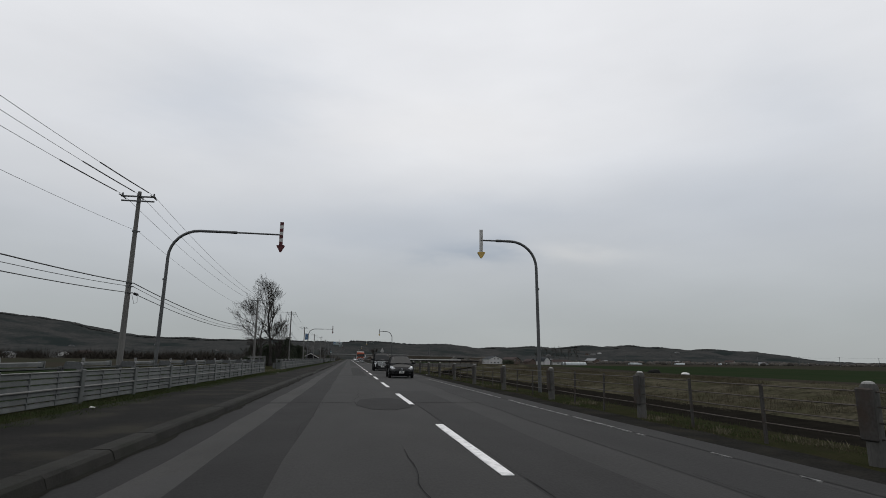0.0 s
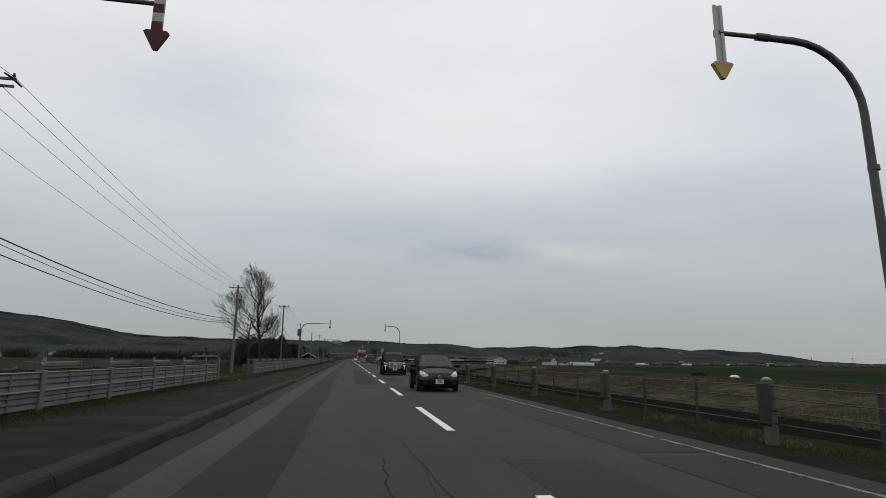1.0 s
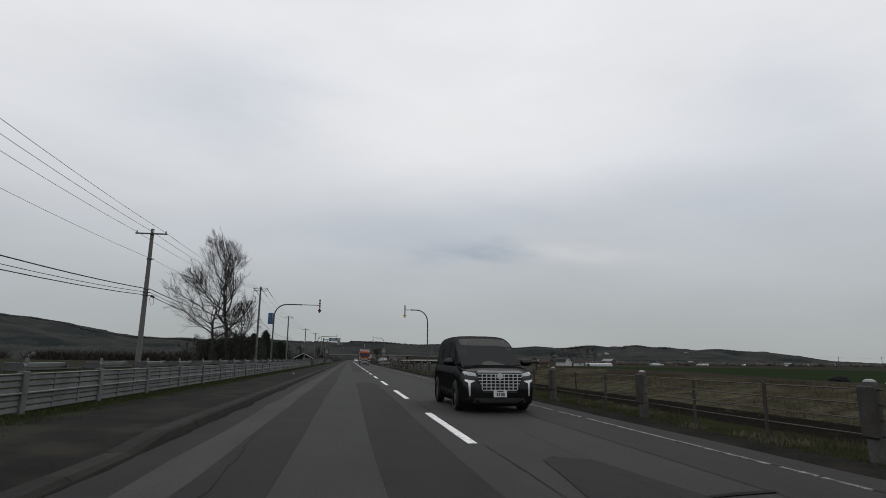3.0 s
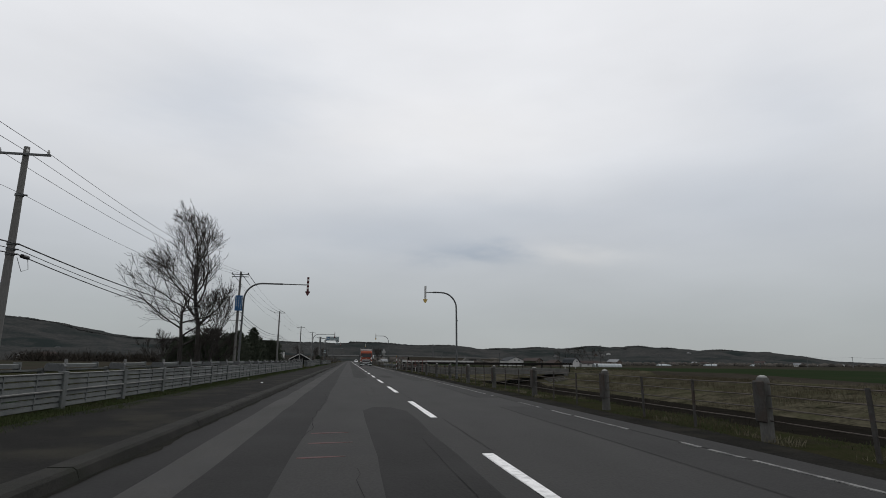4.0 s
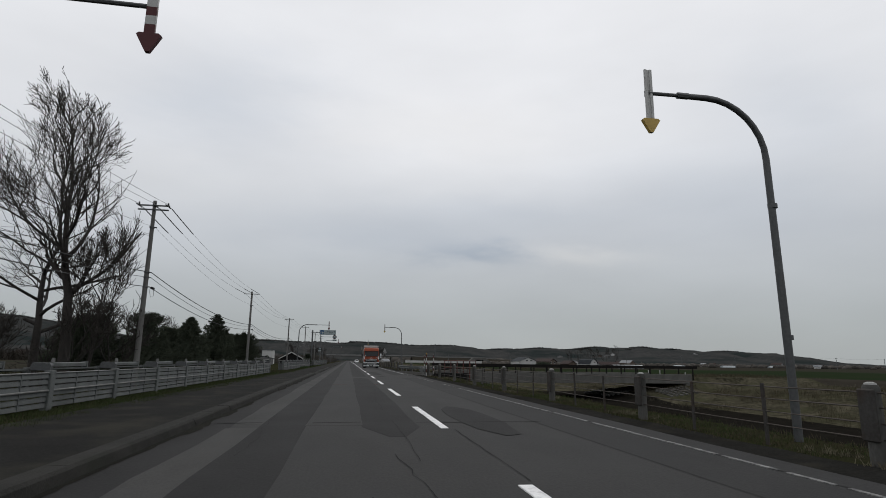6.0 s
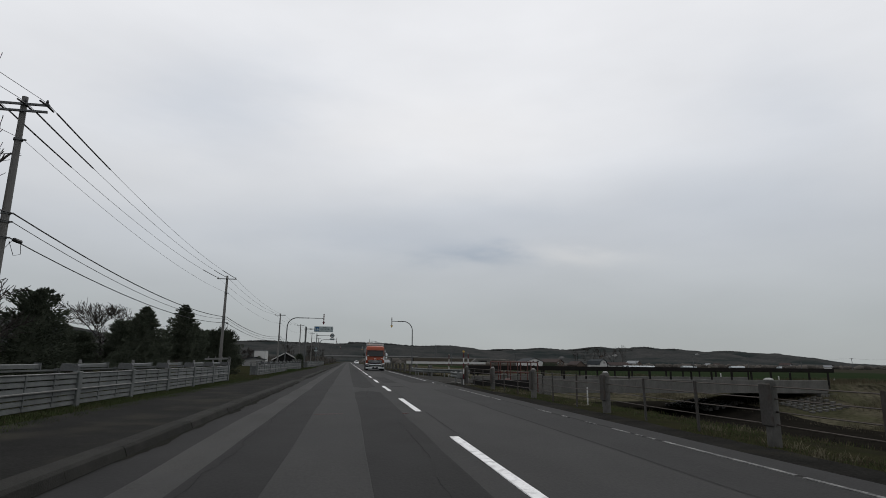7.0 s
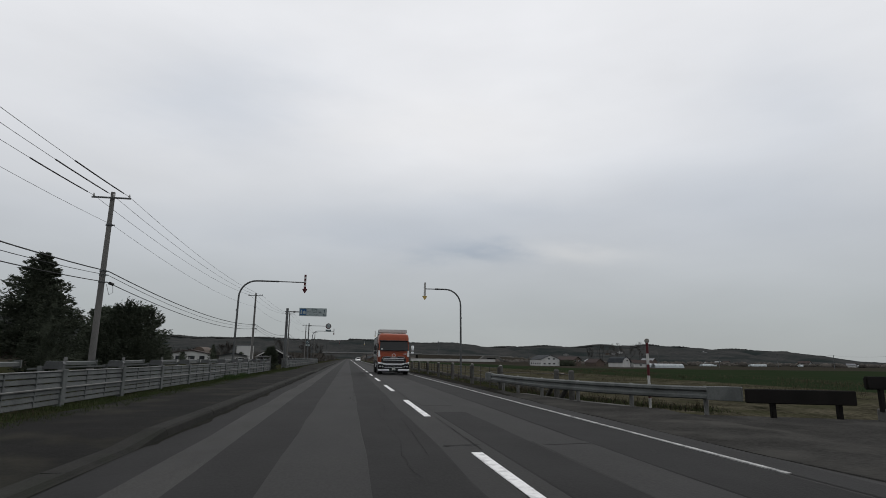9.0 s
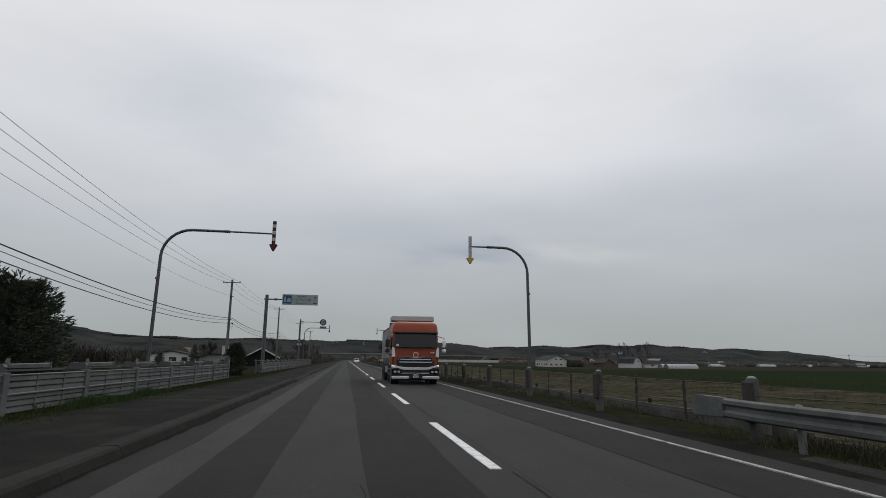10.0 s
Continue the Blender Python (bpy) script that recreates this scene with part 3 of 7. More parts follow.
while y < 600:
    late = y > 146.2
    faded = any(p < y < q for p, q in ((-60, 11), (38, 50), (78, 86), (120, 131), (137, 146.3)))
    n = rnd.uniform(0.6, 3.0) if late else rnd.uniform(0.12, 0.7) if faded else rnd.uniform(0.25, 1.8)
    if rnd.random() > (0.62 if faded else 0.05):
        half = 0.038 if late else rnd.uniform(0.012, 0.03) if faded else 0.034
        cx_ = 3.35 + rnd.uniform(-0.012, 0.012)
        box(fresh if late else bm, cx_ - half, cx_ + half, y, y + n, -0.004, 0.0105)
    y += n + (0.015 if rnd.random() < 0.55 else rnd.uniform(0.05, 0.28) * (0.5 if late else 1))
solid("road_marking", bm, PAINT_WORN, "thin worn white edge line with gaps", "road marking")
solid("road_marking", fresh, PAINT_EDGE, "thin white edge line with small gaps beyond the bridge", "road marking")
for xa, xb, y in ((-2.58, -1.9, 126.25), (-0.47, -0.29, 126.42), (-2.52, -1.88, 74.4), (-2.48, -1.82, 73.2), (-2.54, -1.92, 71.9)):
    bm = bmesh.new()
    loft(bm, [[(xa + (xb - xa) * q, y - w + 0.1 * q, 0.0), (xa + (xb - xa) * q, y + w + 0.1 * q, 0.0), (xa + (xb - xa) * q, y + w + 0.1 * q, 0.0098), (xa + (xb - xa) * q, y - w + 0.1 * q, 0.0098)] for q, w in ((0, 0.03), (0.15, 0.06), (0.6, 0.045), (1, 0.02))])
    solid("road_marking", bm, PAINT_RED, "faded red survey stroke across the lane", "road marking")

# ---- sidewalk ----
ENTRANCES = ((46.8, 58.0), (146.0, 154.0), (194.0, 206.8))


def dropped(y):
    """1 where the kerb is lowered for a field entrance, 0 elsewhere, with a ramp one stone long."""
    return max(max(0.0, min(1.0, (y - a) / 1.6, (b - y) / 1.6)) for a, b in ENTRANCES)


bm = bmesh.new()
ys_walk = [-120, -60, 0] + [2.0 + 0.8 * i for i in range(260)] + [212, 300, 900]
loft(bm, [[(-7.45, y, -0.2), (-4.95, y, -0.2), (-4.95, y, 0.120 - 0.085 * dropped(y)), (-5.9, y, 0.130 - 0.03 * dropped(y)), (-7.45, y, 0.142)] for y in ys_walk])
solid("pavement", bm, ASPHALT_WALK, "dark asphalt sidewalk behind a concrete kerb", "sidewalk")

# ---- hills and distance ----
def ridge(x, y):
    """Height of the wooded hills round the plain."""
    left = 56 + 85 * smoothstep(480, 1250, -x)
    right = 44 * (1 - 0.92 * smoothstep(1345, 1610, x)) + 16 * math.exp(-(x / 210) ** 2)
    h = left if x < 0 else right
    for at, wide, up in ((310, 70, 8), (430, 40, -5), (640, 60, 5), (840, 70, 13), (920, 30, -6), (1010, 60, 14), (1120, 45, 9), (1228, 42, -14), (1340, 70, 6), (1900, 90, 5)):
        h += up * math.exp(-((x - at) / wide) ** 2)
    k = 1.0 if x < 0 else 0.45 * (1 - 0.7 * smoothstep(1350, 1600, x))
    h += k * (9 * noise.noise((x / 210, y / 400, 3.1)) + 5 * noise.noise((x / 80, y / 140, 7.7)))
    h += 16 * (noise.noise((x / 150, y / 120, 1.7)) - 0.2) * smoothstep(1300, 1500, y) * (1 - smoothstep(1700, 1930, y)) * (1 - smoothstep(1250, 1500, x))
    return h * smoothstep(1250, 1950, y) * (1 - 0.2 * smoothstep(2100, 2700, y))


def forest(name, spots, label, material, hmin, hmax, seed, category="woods", wide=1.0):
    """Many small uneven tree crowns standing close together, as one mesh."""
    r_ = random.Random(seed)
    verts, faces = [], []
    for x, y, z in spots:
        h = r_.uniform(hmin, hmax)
        w = h * wide * r_.uniform(0.8, 1.4)
        o = len(verts)
        verts.append((x, y, z - 0.5))
        for q, k in ((0.0, 1.0), (0.68, 0.66)):
            for j in range(5):
                a = j * 1.2566 + r_.uniform(-0.4, 0.4)
                rr = w * k * r_.uniform(0.6, 1.2)
                verts.append((x + rr * math.cos(a), y + rr * math.sin(a), z + h * (q + r_.uniform(-0.1, 0.12))))
        verts.append((x + r_.uniform(-0.2, 0.2) * w, y, z + h))
        for j in range(5):
            k = (j + 1) % 5
            faces += [(o, o + 1 + k, o + 1 + j), (o + 1 + j, o + 1 + k, o + 6 + k, o + 6 + j), (o + 6 + j, o + 6 + k, o + 11)]
    me = bpy.data.meshes.new(name)
    me.from_pydata(verts, [], faces)
    me.materials.append(material)
    me.shade_smooth()
    return tagged(new(name, me), label, category, kind="stuff")


bm = bmesh.new()
gx = [-2600 + 14 * i for i in range(0, 440)]
gy = [1200 + 30 * j for j in range(0, 34)]
rnd = random.Random(5)
rows_ = [[bm.verts.new((x + rnd.uniform(-5, 5), y, -3 + ridge(x, y) + (rnd.uniform(-1.3, 1.3) + 3 * noise.noise((x / 45, y / 45, 0)) if y > 1350 else 0))) for x in gx] for y in gy]
for a, b in zip(rows_, rows_[1:]):
    for i in range(len(gx) - 1):
        bm.faces.new((a[i], a[i + 1], b[i + 1], b[i]))
solid("backdrop", bm, WOODS, "low distant hills covered in bare brown and evergreen woods", "hills", smooth=80)

r_hill = random.Random(17)
HILLTREES = [(x, y, -3 + ridge(x, y)) for x, y in ((r_hill.uniform(-2100, 1800), r_hill.uniform(1925, 1985)) for _ in range(12000))]
forest("woodland", HILLTREES, "distant bare and evergreen woods on the hills", FOREST, 2, 5.5, 21)
# nearer wooded rise on the plain behind the left-hand fields
bm = bmesh.new()
gx = [-900 + 6 * i for i in range(0, 145)]
gy = [520 + 12 * j for j in range(0, 20)]
rows_ = [[bm.verts.new((x + rnd.uniform(-2, 2), y, -2 + (9 + 10 * smoothstep(150, 600, -x) + 3 * noise.noise((x / 40, y / 40, 1))) * smoothstep(520, 600, y) * smoothstep(30, 90, -x) + rnd.uniform(-1.6, 1.6))) for x in gx] for y in gy]
for a, b in zip(rows_, rows_[1:]):
    for i in range(len(gx) - 1):
        bm.faces.new((a[i], a[i + 1], b[i + 1], b[i]))
solid("backdrop", bm, WOODS, "low wooded rise beyond the fields", "woods", smooth=80)


# ---- snow fences ----
def fence_panel():
    """Slatted steel panel between two posts, local y from 0 to 1 bay; returns meshes for the slat, the rail and the clip."""
    sl = bmesh.new()
    prism(sl, [(-0.03, 0.022), (0.036, 0.004), (0.05, 0.016), (0.034, 0.098), (0.02, 0.104), (-0.03, 0.104)], 0.0, 1.0)
    rl = bmesh.new()
    prism(rl, [(-0.02, 0.0), (0.075, 0.0), (0.085, 0.012), (0.085, 0.03), (0.075, 0.04), (-0.02, 0.04)], 0.0, 1.0)
    cl = bmesh.new()
    box(cl, 0.0, 0.055, -0.02, 0.02, 0.0, 0.34)
    return mesh_of("slat", sl, GALV), mesh_of("rail", rl, GALV_PALE), mesh_of("clip", cl, GALV)


SLAT, RAIL, CLIP = fence_panel()
pb = bmesh.new()
box(pb, -0.07, 0.09, -0.1, 0.1, -0.35, 0.80)
bevel(pb, 0.012, 1)
FENCE_POST = mesh_of("post", pb, GALV)
pb = bmesh.new()
box(pb, -0.05, 0.05, -0.06, 0.06, -0.5, 0.86)
REAR_POST = mesh_of("rear_post", pb, GALV)
pb = bmesh.new()
prism(pb, [(-0.38, 0.80), (0.02, 0.80), (0.02, 0.88), (0.03, 0.89), (0.03, 0.91), (0.0, 0.965), (-0.34, 0.975), (-0.37, 0.91), (-0.38, 0.88)], -0.06, 0.06)
for q in (-0.31, -0.06):
    tube(pb, [(q, -0.06, 0.93), (q, -0.075, 0.93)], [0.02, 0.02], 6)
CROSS = mesh_of("cross_beam", pb, MAST)
pb = bmesh.new()
prism(pb, [(-0.13, 0.88), (-0.03, 0.88), (-0.03, 0.955), (-0.09, 0.97), (-0.13, 0.955)], 0.10, 1.78)
box(pb, -0.15, -0.01, 1.78, 1.82, 0.85, 1.0)
FOLD = mesh_of("folded_arm", pb, GALV)
pb = bmesh.new()
prism(pb, [(-0.80, 0.76), (-0.42, 0.80), (-0.42, 0.84), (-0.80, 0.80)], 0.0, 1.0)
PLANK = mesh_of("stowed_panel", pb, GALV)
pb = bmesh.new()
tube(pb, [(-0.06, 0.2, 0.98), (-0.06, 0.2, 1.07)], [0.045, 0.035], 8)
KNOB = mesh_of("hinge_cap", pb, GALV_PALE)


def snow_fence(y0, y1, bays, tall_end=False, tail=0.0, flap=0.0):
    f = thing("snow_fence", pose(-8.28, y0, 0.15), "grey galvanised steel snow fence with slatted panels, partly folded", "snow fence", "snow fences along the sidewalk")
    at_ = [k * (y1 - y0) / bays for k in range(bays + 1)] + ([y1 - y0 + tail] if tail else [])
    y1 += tail
    for k, y in enumerate(at_):
        step = at_[k + 1] - y if k + 1 < len(at_) else 0
        share("post", FENCE_POST, f, pose(0, y, 0))
        if k:
            share("rear_post", REAR_POST, f, pose(-0.46, y, 0))
            share("cross_beam", CROSS, f, pose(0, y, 0))
            share("hinge_cap", KNOB, f, pose(0, y, 0))
        else:
            share("rear_post", REAR_POST, f, pose(-0.40, y - 0.05, 0))
        if not step:
            break
        if step > 3:
            share("folded_arm", FOLD, f, pose(0, y, 0))
        long_ = Matrix.Translation((0, y + 0.1, 0)) @ Matrix.Diagonal((1, step - 0.2, 1, 1))
        for i in range(6):
            share("slat", SLAT, f, Matrix.Translation((0, 0, 0.015 + 0.122 * i)) @ long_)
        if k:
            share("stowed_panel", PLANK, f, long_)
        share("rail", RAIL, f, Matrix.Translation((0, 0, 0.36)) @ long_)
        share("rail", RAIL, f, Matrix.Translation((-0.01, 0, 0.735)) @ Matrix.Diagonal((0.8, 1, 0.7, 1)) @ long_)
        for q in (0.34, 0.67):
            share("clip", CLIP, f, pose(0, y + step * q, 0.04))
            share("clip", CLIP, f, pose(0, y + step * q, 0.40))
    if tall_end:
        b_ = bmesh.new()
        box(b_, -0.045, 0.05, -0.055, 0.055, -0.3, 1.2)
        prism(b_, [(-1.28, 1.08), (0.05, 1.12), (0.05, 1.22), (-1.28, 1.18)], -0.055, 0.055)
        for q in (-1.1, -0.74, -0.38, -0.03):
            tube(b_, [(q, 0, 1.17), (q, 0, 1.27)], [0.035, 0.03], 6)
        part("end_frame", b_, GALV_PALE, f, at=pose(0.02, y1 - y0 + 0.18, 0))
    for q, back in ((-0.12, -0.42), (y1 - y0 + 0.12, -1.1 if tall_end else -0.42)):
        b_ = bmesh.new()
        for z in (0.08, 0.4, 0.62):
            box(b_, back, -0.05, -0.02, 0.02, z, z + 0.06)
        box(b_, back + 0.04, -0.1, 0.021, 0.04, 0.1, 0.68)
        part("end_brace", b_, MAST, f, at=pose(0, q, 0))
    b_ = bmesh.new()
    prism(b_, [(-0.34, 0.14), (-0.10, 0.10), (-0.08, 0.16), (-0.09, 0.66), (-0.32, 0.62), (-0.34, 0.56)], 0.05 - 0.3 * flap, 0.1 - 0.3 * flap)
    if flap:
        bmesh.ops.translate(b_, verts=b_.verts, vec=(-flap, 0, 0))
    bevel(b_, 0.012, 1)
    part("hinged_flap", b_, MAST, f, "grey folded end flap")
    b_ = bmesh.new()
    prism(b_, [(-0.52, 0.90), (0.05, 0.93), (0.05, 1.0), (-0.52, 0.97)], -0.05, 0.05)
    for q in (-0.42, -0.02):
        tube(b_, [(q, 0, 0.78), (q, 0, 1.04)], [0.03, 0.03], 6)
    part("end_frame", b_, GALV_PALE, f)
    return f


snow_fence(-33.2, 43.8, 22, True, 2.3)
snow_fence(57.3, 144.8, 25, True, flap=0.42)
snow_fence(154.9, 193.4, 11, True)
snow_fence(206.2, 269.2, 18)


# ---- arrow masts over the road edge ----
def arrow_mast(x, y, arm_x, arm_z, top, tip, side, group):
    name = "red and white" if side < 0 else "white and amber"
    t_ = thing("snow_pole_mast", pose(x, y, 0), "curved steel mast with a %s downward arrow" % name, "arrow mast", group)
    b_ = bmesh.new()
    r = 1.15
    d = 1 if arm_x > x else -1
    lean = 0.06 * d
    pts = [(0, 0, -0.6 if side > 0 else -0.3), (lean * 0.5, 0, 2.5), (lean, 0, arm_z - r)]
    for i in range(1, 9):
        a = i * math.pi / 16
        pts.append((lean + d * r * (1 - math.cos(a)), 0, arm_z - r + r * math.sin(a)))
    end = arm_x - x
    mid = lean + d * r + (end - lean - d * r) * 0.42
    pts += [(mid, 0, arm_z)]
    rad = [0.075, 0.07, 0.062] + [0.058] * 8 + [0.052]
    tube(b_, pts, rad, 10)
    part("mast", b_, MAST, t_, smooth=40)
    b_ = bmesh.new()
    tube(b_, [(mid - d * 0.05, 0, arm_z), (end, 0, arm_z - 0.01)], 0.036, 8)
    tube(b_, [(mid - d * 0.12, 0, arm_z), (mid + d * 0.1, 0, arm_z)], 0.062, 8)
    part("arm", b_, MAST, t_, smooth=40)
    for cx, cz, cr in ((0, 1.7, 0.09), (0.03 * d, arm_z - 2.1, 0.085)):
        b_ = bmesh.new()
        tube(b_, [(cx, 0, cz), (cx, 0, cz + 0.08)], cr, 10)
        part("collar", b_, MAST, t_)
    head = 0.30 if side < 0 else 0.27
    shaft_z = tip + head
    n = 7
    w = 0.075
    for i in range(n):
        z0, z1 = shaft_z + (top - shaft_z) * i / n, shaft_z + (top - shaft_z) * (i + 1) / n
        b_ = bmesh.new()
        if side < 0:
            box(b_, end - w, end + w, -0.045, 0.0, z0, z1 - 0.002)
            part("band", b_, RED_BAND if i % 2 == 0 else WHITE_BAND, t_)
        else:
            box(b_, end - w, end - w + 0.05, -0.03, 0.0, z0, z1 - 0.001)
            box(b_, end + w - 0.05, end + w, -0.03, 0.0, z0, z1 - 0.001)
            box(b_, end - w + 0.05, end + w - 0.05, -0.012, 0.0, z0, z1 - 0.001)
            part("band", b_, WHITE_BAND, t_)
    b_ = bmesh.new()
    hw = 0.175
    prism(b_, [(end - hw, shaft_z - 0.03), (end - hw + 0.04, shaft_z), (end + hw - 0.04, shaft_z), (end + hw, shaft_z - 0.03), (end + 0.03, tip), (end - 0.03, tip)], -0.05, 0.02)
    part("arrow_head", b_, RED_BAND if side < 0 else YELLOW, t_, "dark red arrow head" if side < 0 else "amber arrow head")
    b_ = bmesh.new()
    box(b_, end - 0.05, end + 0.05, 0.0, 0.06, arm_z - 0.06, arm_z + 0.06)
    part("bracket", b_, MAST, t_)
    return t_


for x, ax, y, up in ((-9.36, -4.88, 24.55, 0.0), (-9.27, -4.97, 104.17, 0.0), (-9.5, -5.04, 184.2, 0.06), (-9.4, -5.0, 264.3, 0.3), (-9.4, -5.0, 344.3, 0.3)):
    arrow_mast(x, y, ax, 6.40 + up, 6.94 + up, 5.64 + up, -1, "arrow masts beside the sidewalk")
for x, ax, y, up in ((6.12, 3.60, 23.67, 0.14), (5.84, 3.45, 105.0, 0.0), (6.2, 3.48, 184.3, 0.08), (6.1, 3.6, 264.5, 0.3), (6.1, 3.6, 344.5, 0.3)):
    arrow_mast(x, y, ax, 6.22 + up, 6.68 + up, 5.42 + up, 1, "arrow masts on the river side")

# blue information board on the second mast
bs = thing("information_sign", pose(-9.62, 104.10, 5.0), "blue rectangular road sign with white lettering on a mast", "road sign")
bm = bmesh.new()
box(bm, -0.12, 0.36, -0.09, -0.06, -0.52, 0.52)
bevel(bm, 0.01, 1)
part("board", bm, SIGN_BLUE, bs)
rnd = random.Random(8)
for i, (x0, n) in enumerate(((0.28, 8), (0.13, 7), (-0.02, 6))):
    for k in range(n):
        bm = bmesh.new()
        z = 0.42 - k * 0.11
        box(bm, x0 - 0.03, x0 + 0.03 * rnd.uniform(0.3, 1), -0.096, -0.09, z - rnd.uniform(0.05, 0.07), z)
        part("lettering", bm, SIGN_FACE, bs)
bm = bmesh.new()
for z in (-0.3, 0.3):
    box(bm, 0.12, 0.42, -0.06, -0.02, z - 0.03, z + 0.03)
part("bracket", bm, MAST, bs)


# ---- utility poles and wires ----
# x, y, top, then the heights of the thin line and of the three cables
POLES = [(-15.8, -11.5, 10.6, 8.6, 5.8, 5.6, 5.2), (-15.83, 38.6, 11.6, 9.18, 5.82, 5.6, 5.2), (-16.0, 89.6, 9.9, 8.0, 5.88, 5.65, 5.45), (-15.7, 136.6, 11.75, 10.1, 6.95, 6.6, 5.95), (-15.7, 178.0, 10.3, 8.6, 5.92, 5.7, 5.3), (-15.9, 231.3, 10.4, 8.6, 6.0, 5.8, 5.4), (-15.6, 278.0, 11.2, 9.2, 6.4, 6.1, 5.7), (-15.6, 330.0, 11.4, 9.4, 6.4, 6.1, 5.7), (-15.6, 380.0, 11.4, 9.4, 6.4, 6.1, 5.7)]
ARM = 0.95


def utility_pole(x, y, top, heights, dead_end):
    t_ = thing("utility_pole", pose(x, y, -0.6), "grey round concrete utility pole with a steel crossarm and insulators", "utility pole", "utility poles along the road")
    h = top + 0.6
    c_z = heights[-1] + 0.6
    b_ = bmesh.new()
    tube(b_, [(0, 0, -0.5), (0, 0, h * 0.5), (0, 0, h + 0.25)], [0.19, 0.155, 0.115], 14)
    part("pole", b_, CONCRETE_POLE, t_, smooth=40)
    for z, w in ((h - 0.12, ARM + 0.1),) + (((h - 0.42, ARM + 0.05),) if dead_end else ()):
        b_ = bmesh.new()
        box(b_, -w, w, -0.19, -0.11, z - 0.045, z + 0.045)
        part("crossarm", b_, MAST, t_)
    for dx in (-ARM, 0.12, ARM):
        b_ = bmesh.new()
        if dead_end:
            for s in (-1, 1):
                tube(b_, [(dx, -0.15 + s * 0.08, h - 0.12), (dx, -0.15 + s * 0.55, h - 0.16)], [0.05, 0.035], 8)
        tube(b_, [(dx, -0.15, h - 0.10), (dx, -0.15, h + 0.02), (dx, -0.15, h + 0.12)], [0.035, 0.06, 0.03], 8)
        part("insulator", b_, WHITE_BAND if not dead_end else BLACK_TRIM, t_)
    for z in [q + 0.6 for q in heights]:
        b_ = bmesh.new()
        tube(b_, [(0, 0, z - 0.05), (0, 0, z + 0.05)], 0.175, 12)
        box(b_, 0.1, 0.3, -0.03, 0.03, z - 0.03, z + 0.03)
        part("band", b_, MAST, t_)
    b_ = bmesh.new()
    tube(b_, [(0.3, 0.3, c_z - 0.02), (0.3, 0.75, c_z - 0.022)], 0.09, 8)
    tube(b_, [(0.3, 0.75, c_z - 0.024), (0.3, 0.9, c_z - 0.5), (0.25, 0.5, c_z - 0.65), (0.2, 0.15, c_z - 0.1)], 0.012, 5)
    part("splice_closure", b_, BLACK_TRIM, t_, "black cable splice with a slack loop")
    return t_


for k, (x, y, z, *hs) in enumerate(POLES):
    utility_pole(x, y, z, hs, k in (1, 3))


def wire(a, b, sag, r, n=18, label="thin black overhead power line", sleeve=0.0):
    """A hanging wire between two points."""
    b_ = bmesh.new()
    pts = []
    for i in range(n + 1):
        q = i / n
        p = Vector(a).lerp(Vector(b), q)
        p.z -= 4 * sag * q * (1 - q)
        pts.append(p)
    tube(b_, pts, r, 5)
    w_ = tagged(part("overhead_wire", b_, CABLE, None), label, "overhead wire", "overhead wires between the poles")
    if sleeve:
        for s in (0, 1):
            c_ = bmesh.new()
            q0, q1 = (0.02, sleeve) if s == 0 else (1 - sleeve, 0.98)
            pp = []
            for i in range(5):
                q = q0 + (q1 - q0) * i / 4
                p = Vector(a).lerp(Vector(b), q)
                p.z -= 4 * sag * q * (1 - q)
                pp.append(p)
            tube(c_, pp, 0.034, 6)
            part("protective_sleeve", c_, CABLE, w_)
    return w_


for (xa, ya, za, *ha), (xb, yb, zb, *hb) in zip(POLES, POLES[1:]):
    for dx in (-ARM, 0.12, ARM):
        wire((xa + dx, ya - 0.15, za - 0.02), (xb + dx, yb - 0.15, zb - 0.02), 0.72, 0.0115, sleeve=0.16 if yb < 60 or 120 < ya < 150 else 0.0)
    wire((xa + 0.2, ya, ha[0]), (xb + 0.2, yb, hb[0]), 0.75, 0.009, label="very thin overhead line")
    for q, r_, sag in ((1, 0.03, 0.80), (2, 0.016, 0.92), (3, 0.024, 0.86)):
        wire((xa + 0.28, ya, ha[q]), (xb + 0.28, yb, hb[q]), sag, r_, label="thick black communication cable")


# ---- wire-rope guard fence on the river side ----
def rope_post_mesh():
    b_ = bmesh.new()
    sec = []
    for z, s in ((-0.5, 1.0), (0.0, 1.0), (0.93, 1.0), (0.985, 0.96), (1.02, 0.78)):
        pts = []
        for i in range(16):
            a = 2 * math.pi * i / 16
            c_, s_ = math.cos(a), math.sin(a)
            pts.append((0.098 * s * math.copysign(abs(c_) ** 0.8, c_), 0.098 * s * math.copysign(abs(s_) ** 0.8, s_), z))
        sec.append(pts)
    loft(b_, sec)
    return mesh_of("post", b_, CONCRETE, 40)


ROPE_POST = rope_post_mesh()
b_ = bmesh.new()
box(b_, -0.13, -0.078, -0.15, 0.11, 0.3, 0.97)
bevel(b_, 0.02, 1)
ROPE_BLOCK = mesh_of("bracket_plate", b_, RUSTY_POST)
b_ = bmesh.new()
tube(b_, [(0, 0, 1.015), (0, 0, 1.04), (0, 0, 1.055)], [0.078, 0.066, 0.03], 12)
ROPE_CAP = mesh_of("cap", b_, POST_CAP, 40)
b_ = bmesh.new()
box(b_, -0.016, 0.016, -0.036, 0.036, -0.4, 0.95)
bevel(b_, 0.006, 1)
THIN_POST = mesh_of("spacer_post", b_, RUSTY_POST)


